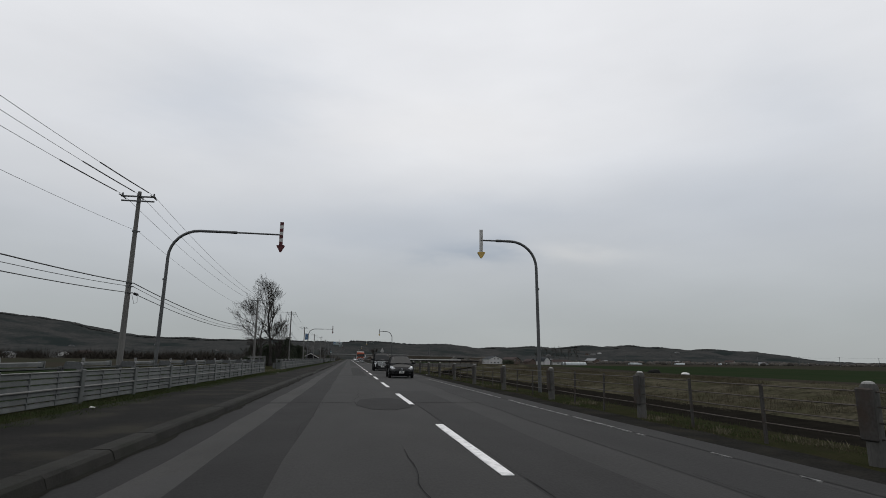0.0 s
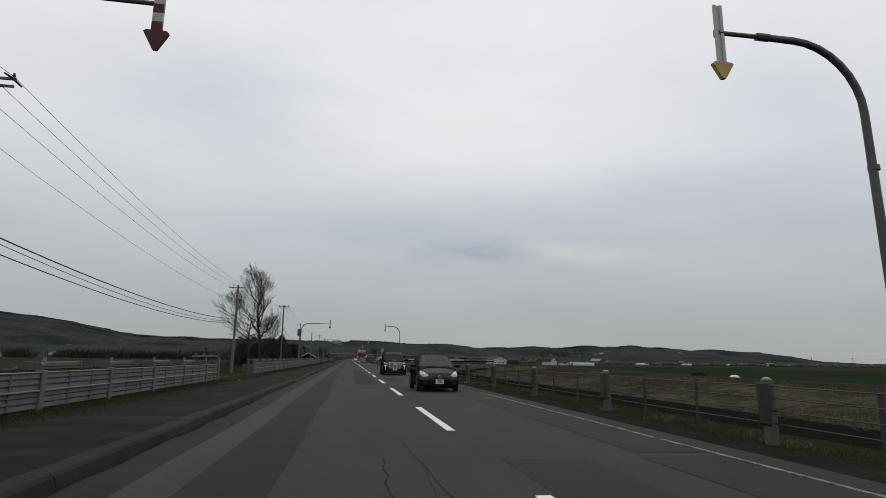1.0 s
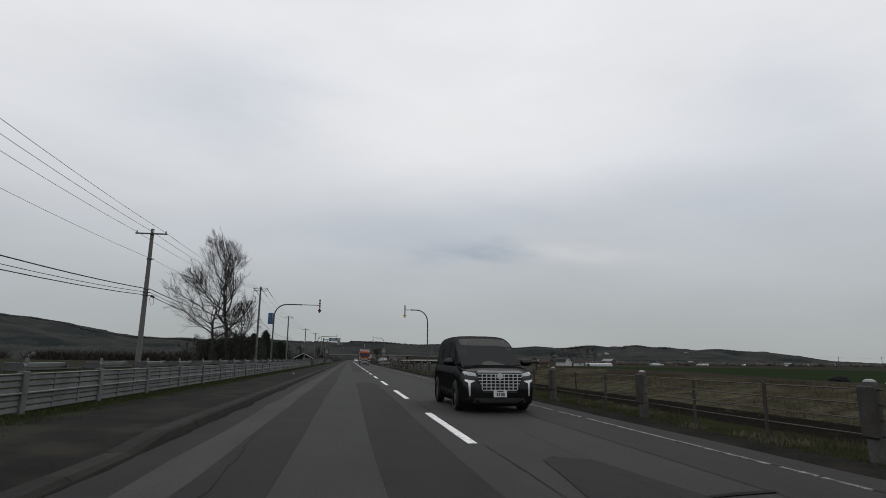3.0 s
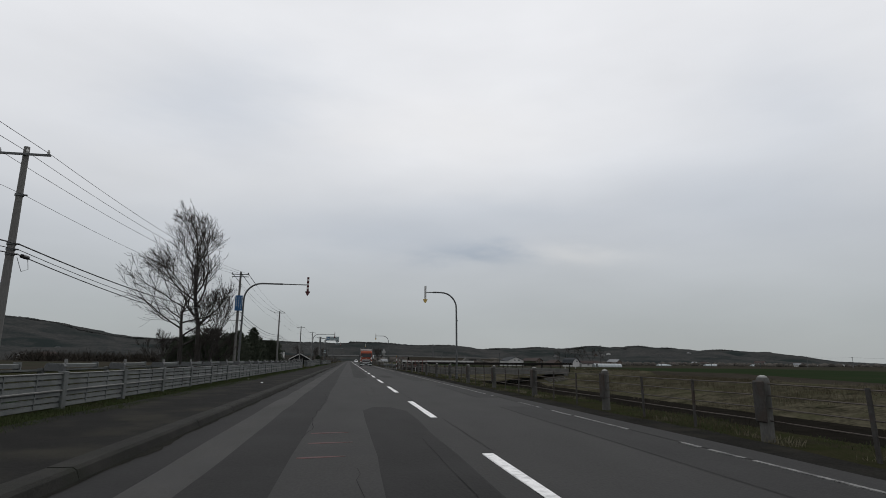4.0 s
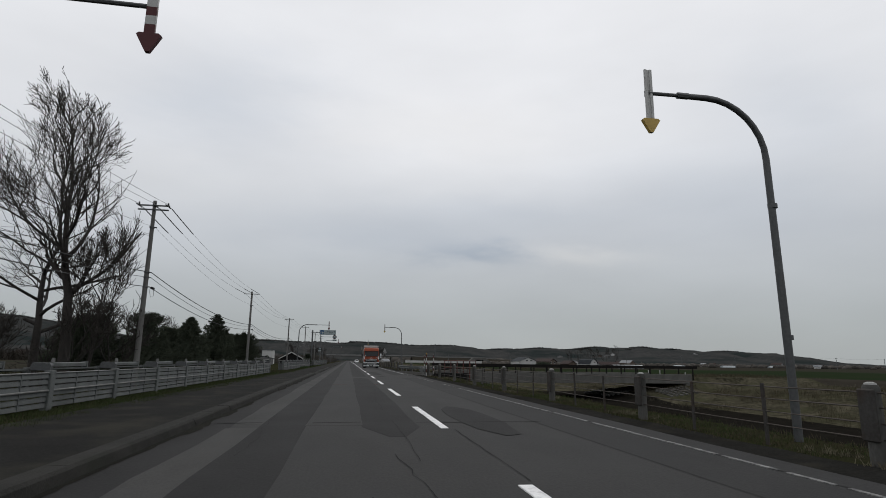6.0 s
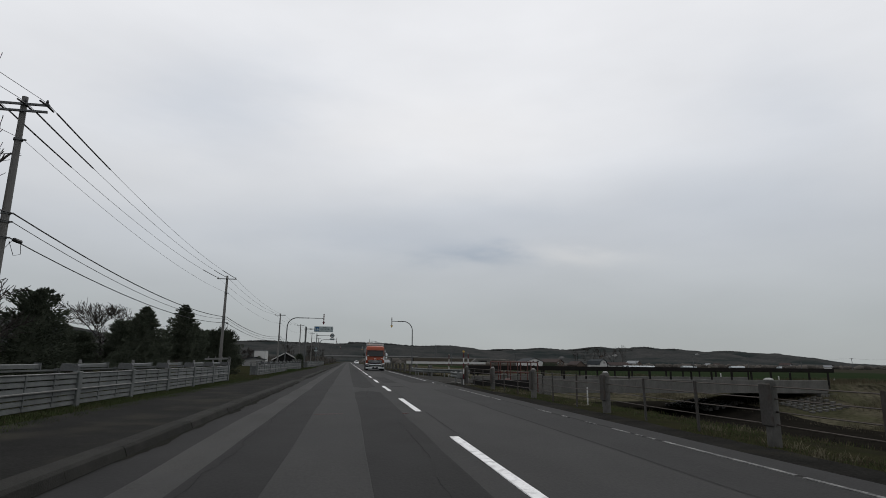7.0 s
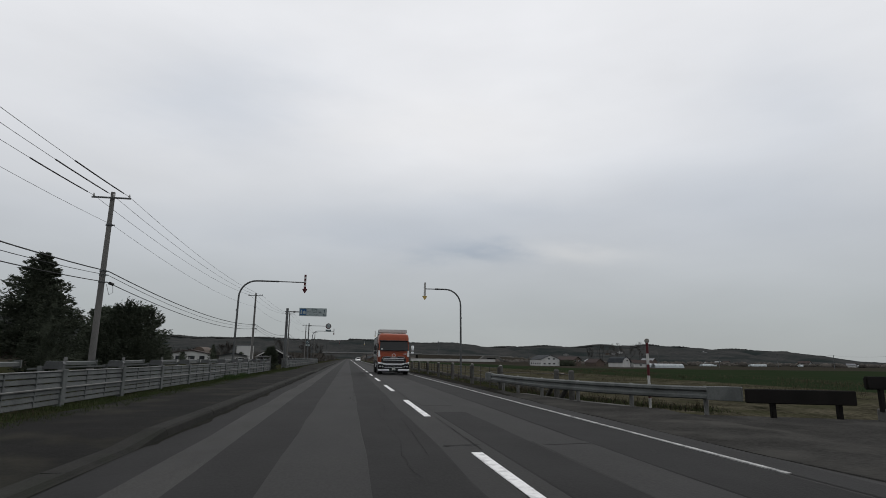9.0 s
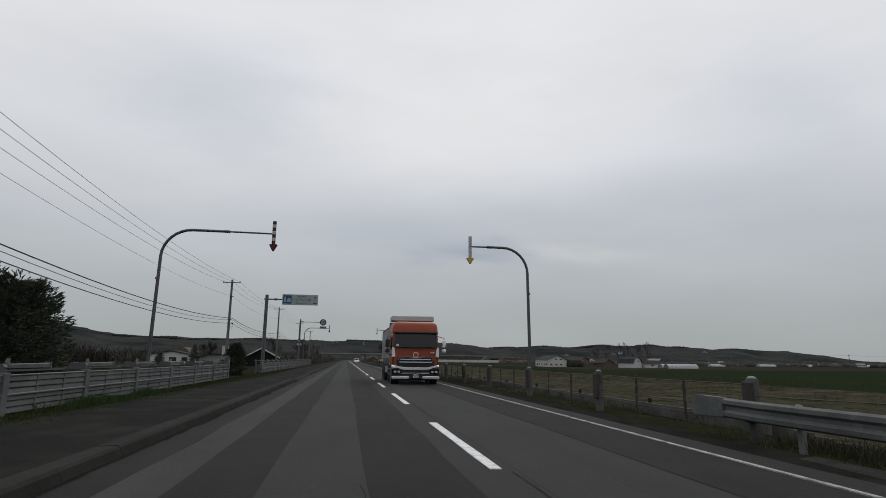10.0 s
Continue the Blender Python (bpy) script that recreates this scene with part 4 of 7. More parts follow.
def rope_fence(ys_, name_label):
    y0 = ys_[0]
    f = thing("rope_guard_fence", pose(4.92, y0, 0.0), name_label, "guard fence", "rope guard fences")
    for i, y in enumerate(ys_):
        share("post", ROPE_POST, f, pose(0, y - y0, 0))
        share("bracket_plate", ROPE_BLOCK, f, pose(0, y - y0, 0))
        share("cap", ROPE_CAP, f, pose(0, y - y0, 0))
        if i + 1 < len(ys_):
            for q in (1 / 3, 2 / 3):
                share("spacer_post", THIN_POST, f, pose(0, y - y0 + (ys_[i + 1] - y) * q, random.uniform(-0.03, 0.02), random.uniform(-2, 2), random.uniform(-1.5, 1.5), 0))
    for z in (0.33, 0.53, 0.73, 0.92):
        b_ = bmesh.new()
        pts = []
        for a, c in zip(ys_, ys_[1:]):
            for q in (0, 0.25, 0.5, 0.75):
                pts.append((0, a - y0 + (c - a) * q, z - 0.012 * math.sin(math.pi * q)))
        pts.append((0, ys_[-1] - y0, z))
        tube(b_, pts, 0.011, 5)
        part("wire_rope", b_, ROPE, f)
    return f


rope_fence([1.12 + 5.97 * k for k in range(-6, 25)], "weathered concrete posts with four rusty wire ropes along the road edge")
rope_fence([168.8 + 5.9 * k for k in range(23)], "weathered concrete posts with four rusty wire ropes beside the verge")


# ---- W-beam guard rails at the side road ----
def w_beam(pts, z):
    """A corrugated steel beam along a line of (x, y)."""
    b_ = bmesh.new()
    prof = [(0.0, -0.16), (0.05, -0.13), (0.055, -0.07), (0.0, -0.025), (0.0, 0.025), (0.055, 0.07), (0.05, 0.13), (0.0, 0.16)]
    prof = prof + [(a - 0.012, c) for a, c in prof[::-1]]
    sec = []
    for i, (x, y) in enumerate(pts):
        a, c = pts[max(i - 1, 0)], pts[min(i + 1, len(pts) - 1)]
        d = Vector((c[0] - a[0], c[1] - a[1])).normalized()
        nrm = Vector((-d.y, d.x))
        sec.append([(x + nrm.x * u, y + nrm.y * u, z + w_) for u, w_ in prof])
    loft(b_, sec)
    return b_


def guard_rail(pts, posts, label):
    g = thing("guard_rail", pose(0, 0, 0), label, "guard rail", "guard rails at the side road")
    part("beam", w_beam(pts, 0.52), GALV, g, smooth=30)
    for x, y in posts:
        b_ = bmesh.new()
        tube(b_, [(x + 0.16, y, -0.5), (x + 0.16, y, 0.66), (x + 0.16, y, 0.685)], [0.058, 0.058, 0.03], 10)
        part("post", b_, GALV_PALE, g, smooth=40)
        b_ = bmesh.new()
        box(b_, x - 0.02, x + 0.12, y - 0.04, y + 0.04, 0.44, 0.6)
        part("spacer", b_, GALV, g)
    return g


def terminal(g, x, y, ang):
    """The rounded steel box at the end of a guard rail."""
    b_ = bmesh.new()
    sec = []
    for s, h in ((0.0, 0.165), (0.25, 0.175), (0.55, 0.182), (0.70, 0.175), (0.78, 0.15), (0.82, 0.11)):
        wd = 0.06 if s == 0 else 0.1 if s < 0.6 else 0.09 if s < 0.75 else 0.05
        sec.append([(-wd, s, 0.52 - h), (0.07, s, 0.52 - h), (0.07, s, 0.52 + h), (-wd, s, 0.52 + h)])
    loft(b_, sec)
    bevel(b_, 0.02, 2)
    part("end_box", b_, GALV, g, smooth=40, at=pose(x, y, 0, 0, 0, ang))


g1 = guard_rail([(4.42, 144.3), (4.42, 145.8), (4.5, 147.2), (4.85, 148.4), (5.5, 149.2)], [(4.44, 144.2), (4.46, 146.2), (4.8, 148.1)], "silver steel guard rail curving into the side road")
terminal(g1, 4.40, 144.38, 180)
ap = thing("anchor_post", pose(5.14, 146.16, 0), "round concrete anchor post with a diagonal brace for the ropes", "post")
b_ = bmesh.new()
tube(b_, [(0, 0, -0.4), (0, 0, 0.88), (0, 0, 0.93)], [0.12, 0.12, 0.06], 14)
part("post", b_, CONCRETE, ap, smooth=40)
b_ = bmesh.new()
tube(b_, [(0, -0.05, 0.66), (-0.1, -1.45, -0.08)], 0.085, 12)
part("brace", b_, CONCRETE, ap, smooth=40)
for z in (0.53, 0.73):
    b_ = bmesh.new()
    tube(b_, [(0, -0.1, z), (-0.2, -1.9, z)], 0.011, 5)
    tube(b_, [(-0.03, -0.3, z), (-0.05, -0.65, z)], 0.026, 8)
    part("wire_rope", b_, ROPE, ap)
b_ = bmesh.new()
box(b_, 4.72, 5.3, 143.2, 148.6, -0.2, 0.03)
bevel(b_, 0.02, 1)
solid("kerb", b_, CONCRETE, "low concrete footing along the guard rail", "kerb")
g2 = guard_rail([(4.62, 169.2), (4.5, 168.2), (4.5, 165.5), (4.75, 162.5), (5.4, 160.0), (6.4, 158.0), (7.6, 156.9)][::-1], [(4.55, 167.6), (4.55, 165.5), (4.75, 163.3), (5.2, 161.2), (5.95, 159.2), (7.1, 157.5)], "silver steel guard rail curving from the side road along the verge")
terminal(g2, 4.62, 169.1, 6)
b_ = bmesh.new()
loft(b_, [[(x - 0.03, y - 0.03, 0.52 - h), (x + 0.09, y + 0.09, 0.52 - h), (x + 0.09, y + 0.09, 0.52 + h), (x - 0.03, y - 0.03, 0.52 + h)] for x, y, h in ((7.12, 157.22, 0.165), (7.45, 156.96, 0.172), (7.74, 156.74, 0.172))])
bevel(b_, 0.012, 1)
part("end_box", b_, GALV, g2)
for ax, ay in ((5.38, 163.1), (5.36, 161.7)):
    ap = thing("anchor_post", pose(ax, ay, 0), "round concrete anchor post with a diagonal brace for the ropes", "post")
    b_ = bmesh.new()
    tube(b_, [(0, 0, -0.4), (0, 0, 0.93), (0, 0, 0.98)], [0.095, 0.095, 0.05], 14)
    part("post", b_, CONCRETE, ap, smooth=40)
    b_ = bmesh.new()
    tube(b_, [(0, 0.05, 0.66), (0.05, 1.2, -0.08)], 0.08, 12)
    part("brace", b_, CONCRETE, ap, smooth=40)
    if ay > 162:
        for z in (0.53, 0.73):
            b_ = bmesh.new()
            tube(b_, [(-0.02, -1.4, z + 0.1), (0, 0, z + 0.1), (-0.46, 5.7, z)], 0.011, 5)
            tube(b_, [(-0.006, -0.4, z + 0.1), (-0.012, -0.8, z + 0.1)], 0.026, 8)
            part("wire_rope", b_, ROPE, ap)
b_ = bmesh.new()
loft(b_, [[(x, y, -0.2), (x + 0.35, y + 0.1, -0.2), (x + 0.35, y + 0.1, 0.035), (x, y, 0.035)] for x, y in ((6.0, 159.3), (5.25, 161.4), (4.85, 163.4), (4.66, 165.2))])
bevel(b_, 0.02, 1)
solid("kerb", b_, CONCRETE, "low concrete footing along the guard rail", "kerb")
b_ = bmesh.new()
rnd = random.Random(8)
sec = []
for k in range(13):
    y = 146.2 + k * 1.75
    far = 6.4 if y < 158 else max(4.7, 6.4 - (y - 158) * 0.25)
    sec.append([(4.05 + rnd.uniform(-0.12, 0.12), y, 0.002), (4.38 + (far - 4.38) * 0.5 + rnd.uniform(-0.1, 0.1), y, 0.036), (far + rnd.uniform(-0.35, 0.35), y, 0.034), (far + 0.4, y, -0.3), (4.1, y, -0.3)])
loft(b_, sec)
solid("pavement", b_, APRON, "crumbling asphalt and dirt at the mouth of the side road", "verge")
g3 = thing("guard_rail", pose(0, 0, 0), "dark brown box-beam guard rail with short posts", "guard rail", "guard rails at the side road")
b_ = bmesh.new()
loft(b_, [[(x, y - 0.05, 0.32), (x, y + 0.05, 0.32), (x, y + 0.05, 0.66), (x, y - 0.05, 0.66)] for x, y in ((7.77, 156.66), (8.7, 156.25), (10.0, 155.82))])
bevel(b_, 0.02, 1)
part("beam", b_, DARK_STEEL, g3)
for x, y in ((8.35, 156.4), (9.75, 155.95)):
    b_ = bmesh.new()
    box(b_, x - 0.05, x + 0.05, y + 0.05, y + 0.15, -0.4, 0.6)
    part("post", b_, DARK_STEEL, g3)

# ---- side road and its bridge ----
bm = bmesh.new()
loft(bm, [[(4.35, y0, -0.02), (7.0, y1, -0.02), (11.0, y2, 0.0)] for y0, y1, y2 in ((147.6, 148.4, 148.6), (150, 150.5, 151), (156, 154.5, 153.5), (162.5, 157.4, 155.6))], closed=False, cap=False)
b2 = bmesh.ops.extrude_face_region(bm, geom=bm.faces[:])
for v in [q for q in b2["geom"] if isinstance(q, bmesh.types.BMVert)]:
    v.co.z -= 0.3
solid("road", bm, APRON, "worn dark asphalt apron of a side road", "road")
br = thing("bridge", pose(0, 0, 0), "small concrete farm bridge with dark brown box-beam railings across the river", "bridge")
bm = bmesh.new()
box(bm, 10.6, 31.2, 147.75, 155.4, -0.45, 0.02)
part("deck", bm, APRON, br)
for y0, y1 in ((147.35, 147.72), (155.43, 155.8)):
    bm = bmesh.new()
    box(bm, 10.5, 31.3, y0, y1, -0.62, 0.26)
    bevel(bm, 0.02, 1)
    part("girder", bm, GIRDER, br, "streaked grey concrete edge girder")
bm = bmesh.new()
box(bm, 5.9, 10.47, 147.33, 147.7, -1.4, 0.43)
box(bm, 7.3, 10.47, 147.3, 147.73, 0.431, 0.55)
bevel(bm, 0.02, 1)
part("wing_wall", bm, GIRDER, br)
for x in (10.2, 31.0):
    bm = bmesh.new()
    box(bm, x - 0.5, x + 0.8, 147.2, 155.9, -2.6, -0.63)
    part("abutment", bm, GIRDER, br)
for y, x0 in ((147.5, 5.6), (155.62, 10.1)):
    bm = bmesh.new()
    box(bm, x0, 32.0, y - 0.06, y + 0.06, 0.79 if y < 150 else 0.70, 1.06 if y < 150 else 1.0)
    bevel(bm, 0.03, 2)
    part("railing_beam", bm, DARK_STEEL, br, "dark brown steel box beam")
    x = x0 + 0.4
    while x < 31.9:
        bm = bmesh.new()
        box(bm, x - 0.05, x + 0.05, y - 0.04, y + 0.04, -0.3 if x < 10.5 or x > 31.3 else 0.2, 0.78)
        part("railing_post", bm, DARK_STEEL, br)
        x += 1.5
# block revetment on the far bank
rv = thing("revetment", pose(0, 0, 0), "pale concrete block revetment on the river bank under the bridge", "revetment", kind="structure")
bm = bmesh.new()
box(bm, -0.14, 0.14, -0.14, 0.14, -0.12, 0.09)
bevel(bm, 0.03, 1)
blk = mesh_of("block", bm, CONCRETE)
for x0, y0, nx, ny in ((23.6, 149.6, 6, 12), (27.4, 144.7, 6, 6)):
    for i in range(nx):
        for k in range(ny):
            x, y = x0 + i * 0.5, y0 + k * 0.5
            share("block", blk, rv, pose(x, y, ground_z(x, y) + 0.03, 0, -9.3, 0))


# ---- red railing frame by the bridge ----
sc = thing("railing", pose(0, 0, 0), "red painted steel tube railing frame beside the river", "railing")
P0, P1 = Vector((6.20, 143.85, 0)), Vector((8.05, 142.25, 0))
for depth in (0, 1):
    off = Vector((0.7, 0.95, 0)) * depth
    for z in (1.29, 0.72) if depth == 0 else (1.29,):
        bm = bmesh.new()
        tube(bm, [P0 + off + Vector((0, 0, z)), P1 + off + Vector((0, 0, z))], 0.034, 8)
        part("rail", bm, RED_STEEL, sc)
    for i in range(5):
        p = P0.lerp(P1, i / 4) + off
        bm = bmesh.new()
        tube(bm, [p + Vector((0, 0, -0.35)), p + Vector((0, 0, 1.29))], 0.034, 8)
        part("upright", bm, RED_STEEL, sc)
for i in (0, 4):
    p = P0.lerp(P1, i / 4)
    bm = bmesh.new()
    tube(bm, [p + Vector((0, 0, 1.29)), p + Vector((0.7, 0.95, 1.29))], 0.034, 8)
    part("rail", bm, RED_STEEL, sc)
bm = bmesh.new()
tube(bm, [(7.3, 144.2, 0.12), (7.3, 144.2, 0.3), (7.3, 144.2, 0.36)], [0.22, 0.22, 0.1], 12)
tube(bm, [(7.3, 144.2, -0.3), (7.3, 144.2, 0.12)], 0.08, 10)
tagged(part("valve", bm, RED_STEEL, None), "round red painted valve wheel on a stub", "valve")
bm = bmesh.new()
box(bm, 5.35, 7.95, 142.3, 142.55, -0.9, 0.33)
box(bm, 5.35, 5.55, 142.56, 144.6, -0.9, 0.31)
bevel(bm, 0.02, 1)
tagged(part("intake_wall", bm, SHED_BLACK, None), "dark low steel wall of a water intake", "wall", kind="structure")


# ---- snow poles and markers beside the side road ----
def snow_pole(x, y, top, cap, first):
    t_ = thing("snow_pole", pose(x, y, 0), "thin red and white banded snow pole with a round reflector", "snow pole", "snow poles by the side road")
    n = 6
    for i in range(n):
        bm = bmesh.new()
        z0, z1 = -0.2 if i == 0 else top * i / n, top * (i + 1) / n
        tube(bm, [(0, 0, z0), (0, 0, z1 - 0.001)], 0.037, 10)
        part("band", bm, (WHITE_BAND, RED_BAND)[(i + first) % 2], t_, smooth=40)
    bm = bmesh.new()
    tube(bm, [(0, -0.018, top + 0.05), (0, 0.018, top + 0.05)], 0.064, 18)
    part("reflector", bm, cap, t_, "round amber reflector" if cap is YELLOW else "round grey reflector")


snow_pole(4.66, 144.05, 1.80, YELLOW, 0)
snow_pole(6.07, 149.46, 1.80, GALV_PALE, 0)
snow_pole(6.42, 158.75, 1.80, CAP_GREY, 0)
for x, y in ((40.2, 171.5), (43.4, 174.0), (40.5, 163.0), (42.0, 158.0)):
    bm = bmesh.new()
    tube(bm, [(x, y, ground_z(x, y) - 0.3), (x, y, ground_z(x, y) + 0.75), (x, y, ground_z(x, y) + 0.8)], [0.06, 0.06, 0.03], 6)
    tagged(part("marker_stake", bm, WHITE_BAND, None), "short white marker stake at the field edge", "stake", "marker stakes along the field")
bm = bmesh.new()
tube(bm, [(5.62, 129.3, -0.3), (5.62, 129.3, 0.50), (5.62, 129.3, 0.52)], [0.022, 0.022, 0.012], 8)
tagged(part("marker_stake", bm, WHITE_BAND, None), "short white marker stake in the verge grass", "stake")
bm = bmesh.new()
box(bm, 5.80, 5.88, 128.6, 128.68, -0.3, 0.33)
bevel(bm, 0.015, 1)
tagged(part("boundary_post", bm, CONCRETE, None), "short square concrete boundary post in the verge grass", "post")

# plank crib along the river bank beyond the side road
cw = thing("crib_wall", pose(0, 0, 0), "weathered horizontal planks holding the river bank in steps", "retaining wall")
for k in range(5):
    b_ = bmesh.new()
    x, z = 6.9 + 0.5 * k, 0.10 - 0.13 * k
    loft(b_, [[(x + w, y, z - 0.3), (x + 0.1 + w, y, z - 0.3), (x + 0.1 + w, y, z + h), (x + w, y, z + h)] for y, w, h in ((171.0 + 4.0 * i, 0.05 * noise.noise((i * 0.7, k, 0.0)), 0.04 * noise.noise((i * 0.9, k, 5.0))) for i in range(18))])
    part("plank", b_, CONCRETE, cw)
for i in range(12):
    b_ = bmesh.new()
    tube(b_, [(8.0, 172 + 5.6 * i, -0.9), (8.0, 172 + 5.6 * i, 0.12)], 0.06, 8)
    part("stake", b_, SHRUB, cw)

# a heap under a dark tarpaulin and a scrap of white sheeting in the ploughed field
def heap(name, x, y, sx, sy, sz, seed, material, label, category):
    b_ = bmesh.new()
    bmesh.ops.create_icosphere(b_, subdivisions=3, radius=1.0)
    for v in b_.verts:
        k = 1 + 0.22 * noise.noise(v.co * 1.7 + Vector((seed, 0, 0))) + 0.1 * noise.noise(v.co * 4.5)
        v.co = Vector((sx * v.co.x * k, sy * v.co.y * k, max(-0.3, sz * v.co.z * k))) + Vector((x, y, ground_z(x, y)))
    tagged(part(name, b_, material, None, smooth=50), label, category)


heap("tarp_heap", 64.5, 117.2, 1.5, 1.0, 0.8, 0, SHED_BLACK, "low heap under a wrinkled black tarpaulin in the field", "heap")
heap("plastic_sheet", 70.2, 114.6, 0.95, 0.6, 0.42, 5, PLATE, "crumpled white plastic sheet lying in the field", "sheet")
# scraps of litter on the sidewalk and in the grass
for x, y, a in ((-6.05, 93.1, 20), (-7.5, 98.2, 70), (-7.4, 14.5, 10), (-7.3, 46.8, 50), (4.75, 48.9, 30)):
    b_ = bmesh.new()
    loft(b_, [[(-0.05, -0.05 + 0.02 * q, 0.004 + 0.02 * q), (0.05, -0.04, 0.006), (0.06, 0.05, 0.016), (-0.045, 0.06, 0.012 + 0.02 * q)] for q in (0, 1)])
    tagged(part("litter", b_, PLATE, None, at=pose(x, y, 0.135 if x < 0 else 0.0, 0, 0, a)), "scrap of crumpled white litter on the ground", "litter", "litter beside the road")

# ---- trees ----
def bare_tree(x, y, z, height, seed, label, crown=6.0, base=0.34, trunk_r=0.32, limbs=14, lean=(0.0, 0.0), open_=1.0, lift=0.11, bend=0.0, twig=1.0, wind=0.0, hull=()):
    """A leafless tree: a wavering trunk, limbs that leave it sideways and curve upwards, branches and fine twigs."""
    rnd = random.Random(seed)
    t_ = thing("tree", pose(x, y, z), label, "tree")
    wood, fine = bmesh.new(), bmesh.new()

    def side(d, a, ang):
        u = d.orthogonal().normalized()
        w = d.cross(u)
        return (d * math.cos(ang) + (u * math.cos(a) + w * math.sin(a)) * math.sin(ang)).normalized()

    def outside(q, k):
        return hull and all(((q.x - cx) / rx) ** 2 + (q.y / max(rx, 3.5)) ** 2 + ((q.z - cz) / rz) ** 2 > k for cx, cz, rx, rz in hull)

    def sweep(p, d, r, length, n, up, wob, end=0.25):
        pts, rad = [p.copy()], [r]
        limit = rnd.uniform(0.85, 1.25)
        q, e_ = p.copy(), d.normalized()
        for i in range(n):
            e_ = (e_ + Vector((rnd.gauss(0, wob) + wind, rnd.gauss(0, wob), rnd.gauss(0, wob * 0.7) + up))).normalized()
            q = q + e_ * (length / n)
            pts.append(q.copy())
            rad.append(max(r * (1 - (1 - end) * (i + 1) / n), 0.008 * twig))
            if q.z > 4 and outside(q, limit):
                break
        return pts, rad

    def grow(p, d, r, length, depth):
        n = (9, 7, 5, 4)[depth - 1] if depth < 5 else 3
        pts, rad = sweep(p, d, r, length, n, lift * (1.0, 0.9, 0.7, 0.5, 0.4)[depth - 1], (0.13, 0.12, 0.10, 0.09, 0.09)[depth - 1])
        share_ = (len(pts) - 1) / n
        n = len(pts) - 1
        tube(wood if depth < 3 else fine, pts, rad, (8, 6, 4, 3, 3)[depth - 1], cap=False)
        if depth > (4 if twig < 1.7 else 3) or length < 0.32 or share_ < 0.3:
            return
        cnt = max(2, int(((6.2, 5.0, 4.2, 2.2) if twig < 1.7 else (5.9, 5.2, 3.8, 0))[depth - 1] * share_ + rnd.random() * 1.5))
        phase = rnd.uniform(0, 6.28)
        for i in range(cnt):
            f = 0.2 + 0.8 * (i + rnd.random()) / cnt
            g = min(f, 0.999) * n
            k = int(g)
            q = pts[k].lerp(pts[k + 1], g - k)
            dd = (pts[k + 1] - pts[k]).normalized()
            nd = side(dd, phase + i * 2.4 + rnd.uniform(-0.5, 0.5), rnd.uniform(0.36, 0.80))
            nd.z += 0.10
            ln = length * (0.4 + 0.6 * share_) * (rnd.uniform(0.36, 0.62) if twig < 1.7 else rnd.uniform(0.42, 0.68)) * (1.2 - 0.45 * f)
            grow(q, nd, max(rad[k] * rnd.uniform(0.55, 0.75), 0.0105 * twig), ln, depth + 1)

    n = 13
    pts, q, e_ = [Vector((0, 0, -0.4)), Vector((0, 0, 0))], Vector((0, 0, 0)), Vector((lean[0] * 0.4, lean[1], 1)).normalized()
    for i in range(n):
        f = i / n
        k = 0.025 if f < base else 0.085
        e_ = (e_ + Vector((rnd.gauss(0, k) + lean[0] * 0.06 + bend * f * 0.05, rnd.gauss(0, k) + lean[1] * 0.06, 0.03))).normalized()
        q = q + e_ * height * 0.9 / n
        pts.append(q.copy())
    rad = [trunk_r * 1.5, trunk_r * 1.15]
    for i in range(n):
        f = (i + 1) / n
        rad.append(trunk_r * ((1 - 0.25 * f / base) if f < base else max(0.04, 0.72 * (1 - (f - base) / (1 - base)) ** 1.0)))
    b_ = bmesh.new()
    tube(b_, pts, rad, 12, cap=False)
    part("trunk", b_, BARK, t_, smooth=60)
    turn = rnd.uniform(0, 6.28)
    for i in range(limbs):
        f = base + (0.97 - base) * (i + 0.6 * rnd.random()) / limbs
        g = 1 + f * n
        k = min(int(g), len(pts) - 2)
        p = pts[k].lerp(pts[k + 1], g - k)
        top = (f - base) / (1 - base)
        length = crown * (0.95 + 0.25 * math.sin(math.pi * min(1, top * 1.3)) - 0.45 * top) * rnd.uniform(0.75, 1.1)
        a = turn + i * 2.4 + rnd.uniform(-0.35, 0.35)
        tilt = (1.05 - 0.5 * top) * open_ * rnd.uniform(0.8, 1.15)
        d = Vector((math.cos(a) * math.sin(tilt), math.sin(a) * math.sin(tilt), math.cos(tilt)))
        grow(p, d, max(0.045, min(rad[k] * 0.58, 0.027 * length)), length, 1)
    grow(pts[-1], pts[-1] - pts[-2], rad[-1], height * 0.14, 2)
    part("branchwork", wood, BARK, t_, smooth=60)["kind"] = "stuff"
    part("twig_crown", fine, TWIG, t_)["kind"] = "stuff"
    return t_


bare_tree(-19.6, 135.6, -0.5, 20.6, 11, "tall leafless tree with a dark trunk and windswept crown", crown=7.6, base=0.30, trunk_r=0.35, limbs=17, lean=(-0.05, 0), bend=-1.3, open_=0.95, lift=0.09, twig=1.75, wind=-0.03, hull=((-1.8, 14.0, 4.3, 5.2), (-5.3, 18.4, 4.0, 2.9), (1.2, 8.6, 2.7, 3.6)))
bare_tree(-22.0, 136.8, -0.5, 15.0, 28, "broad leafless tree with spreading limbs and fine twigs", crown=8.6, base=0.24, trunk_r=0.31, limbs=19, lean=(-0.04, 0), open_=1.35, lift=0.045, twig=1.75, wind=-0.045, hull=((-3.9, 9.6, 5.3, 5.5), (0.4, 9.6, 3.8, 5.2)))
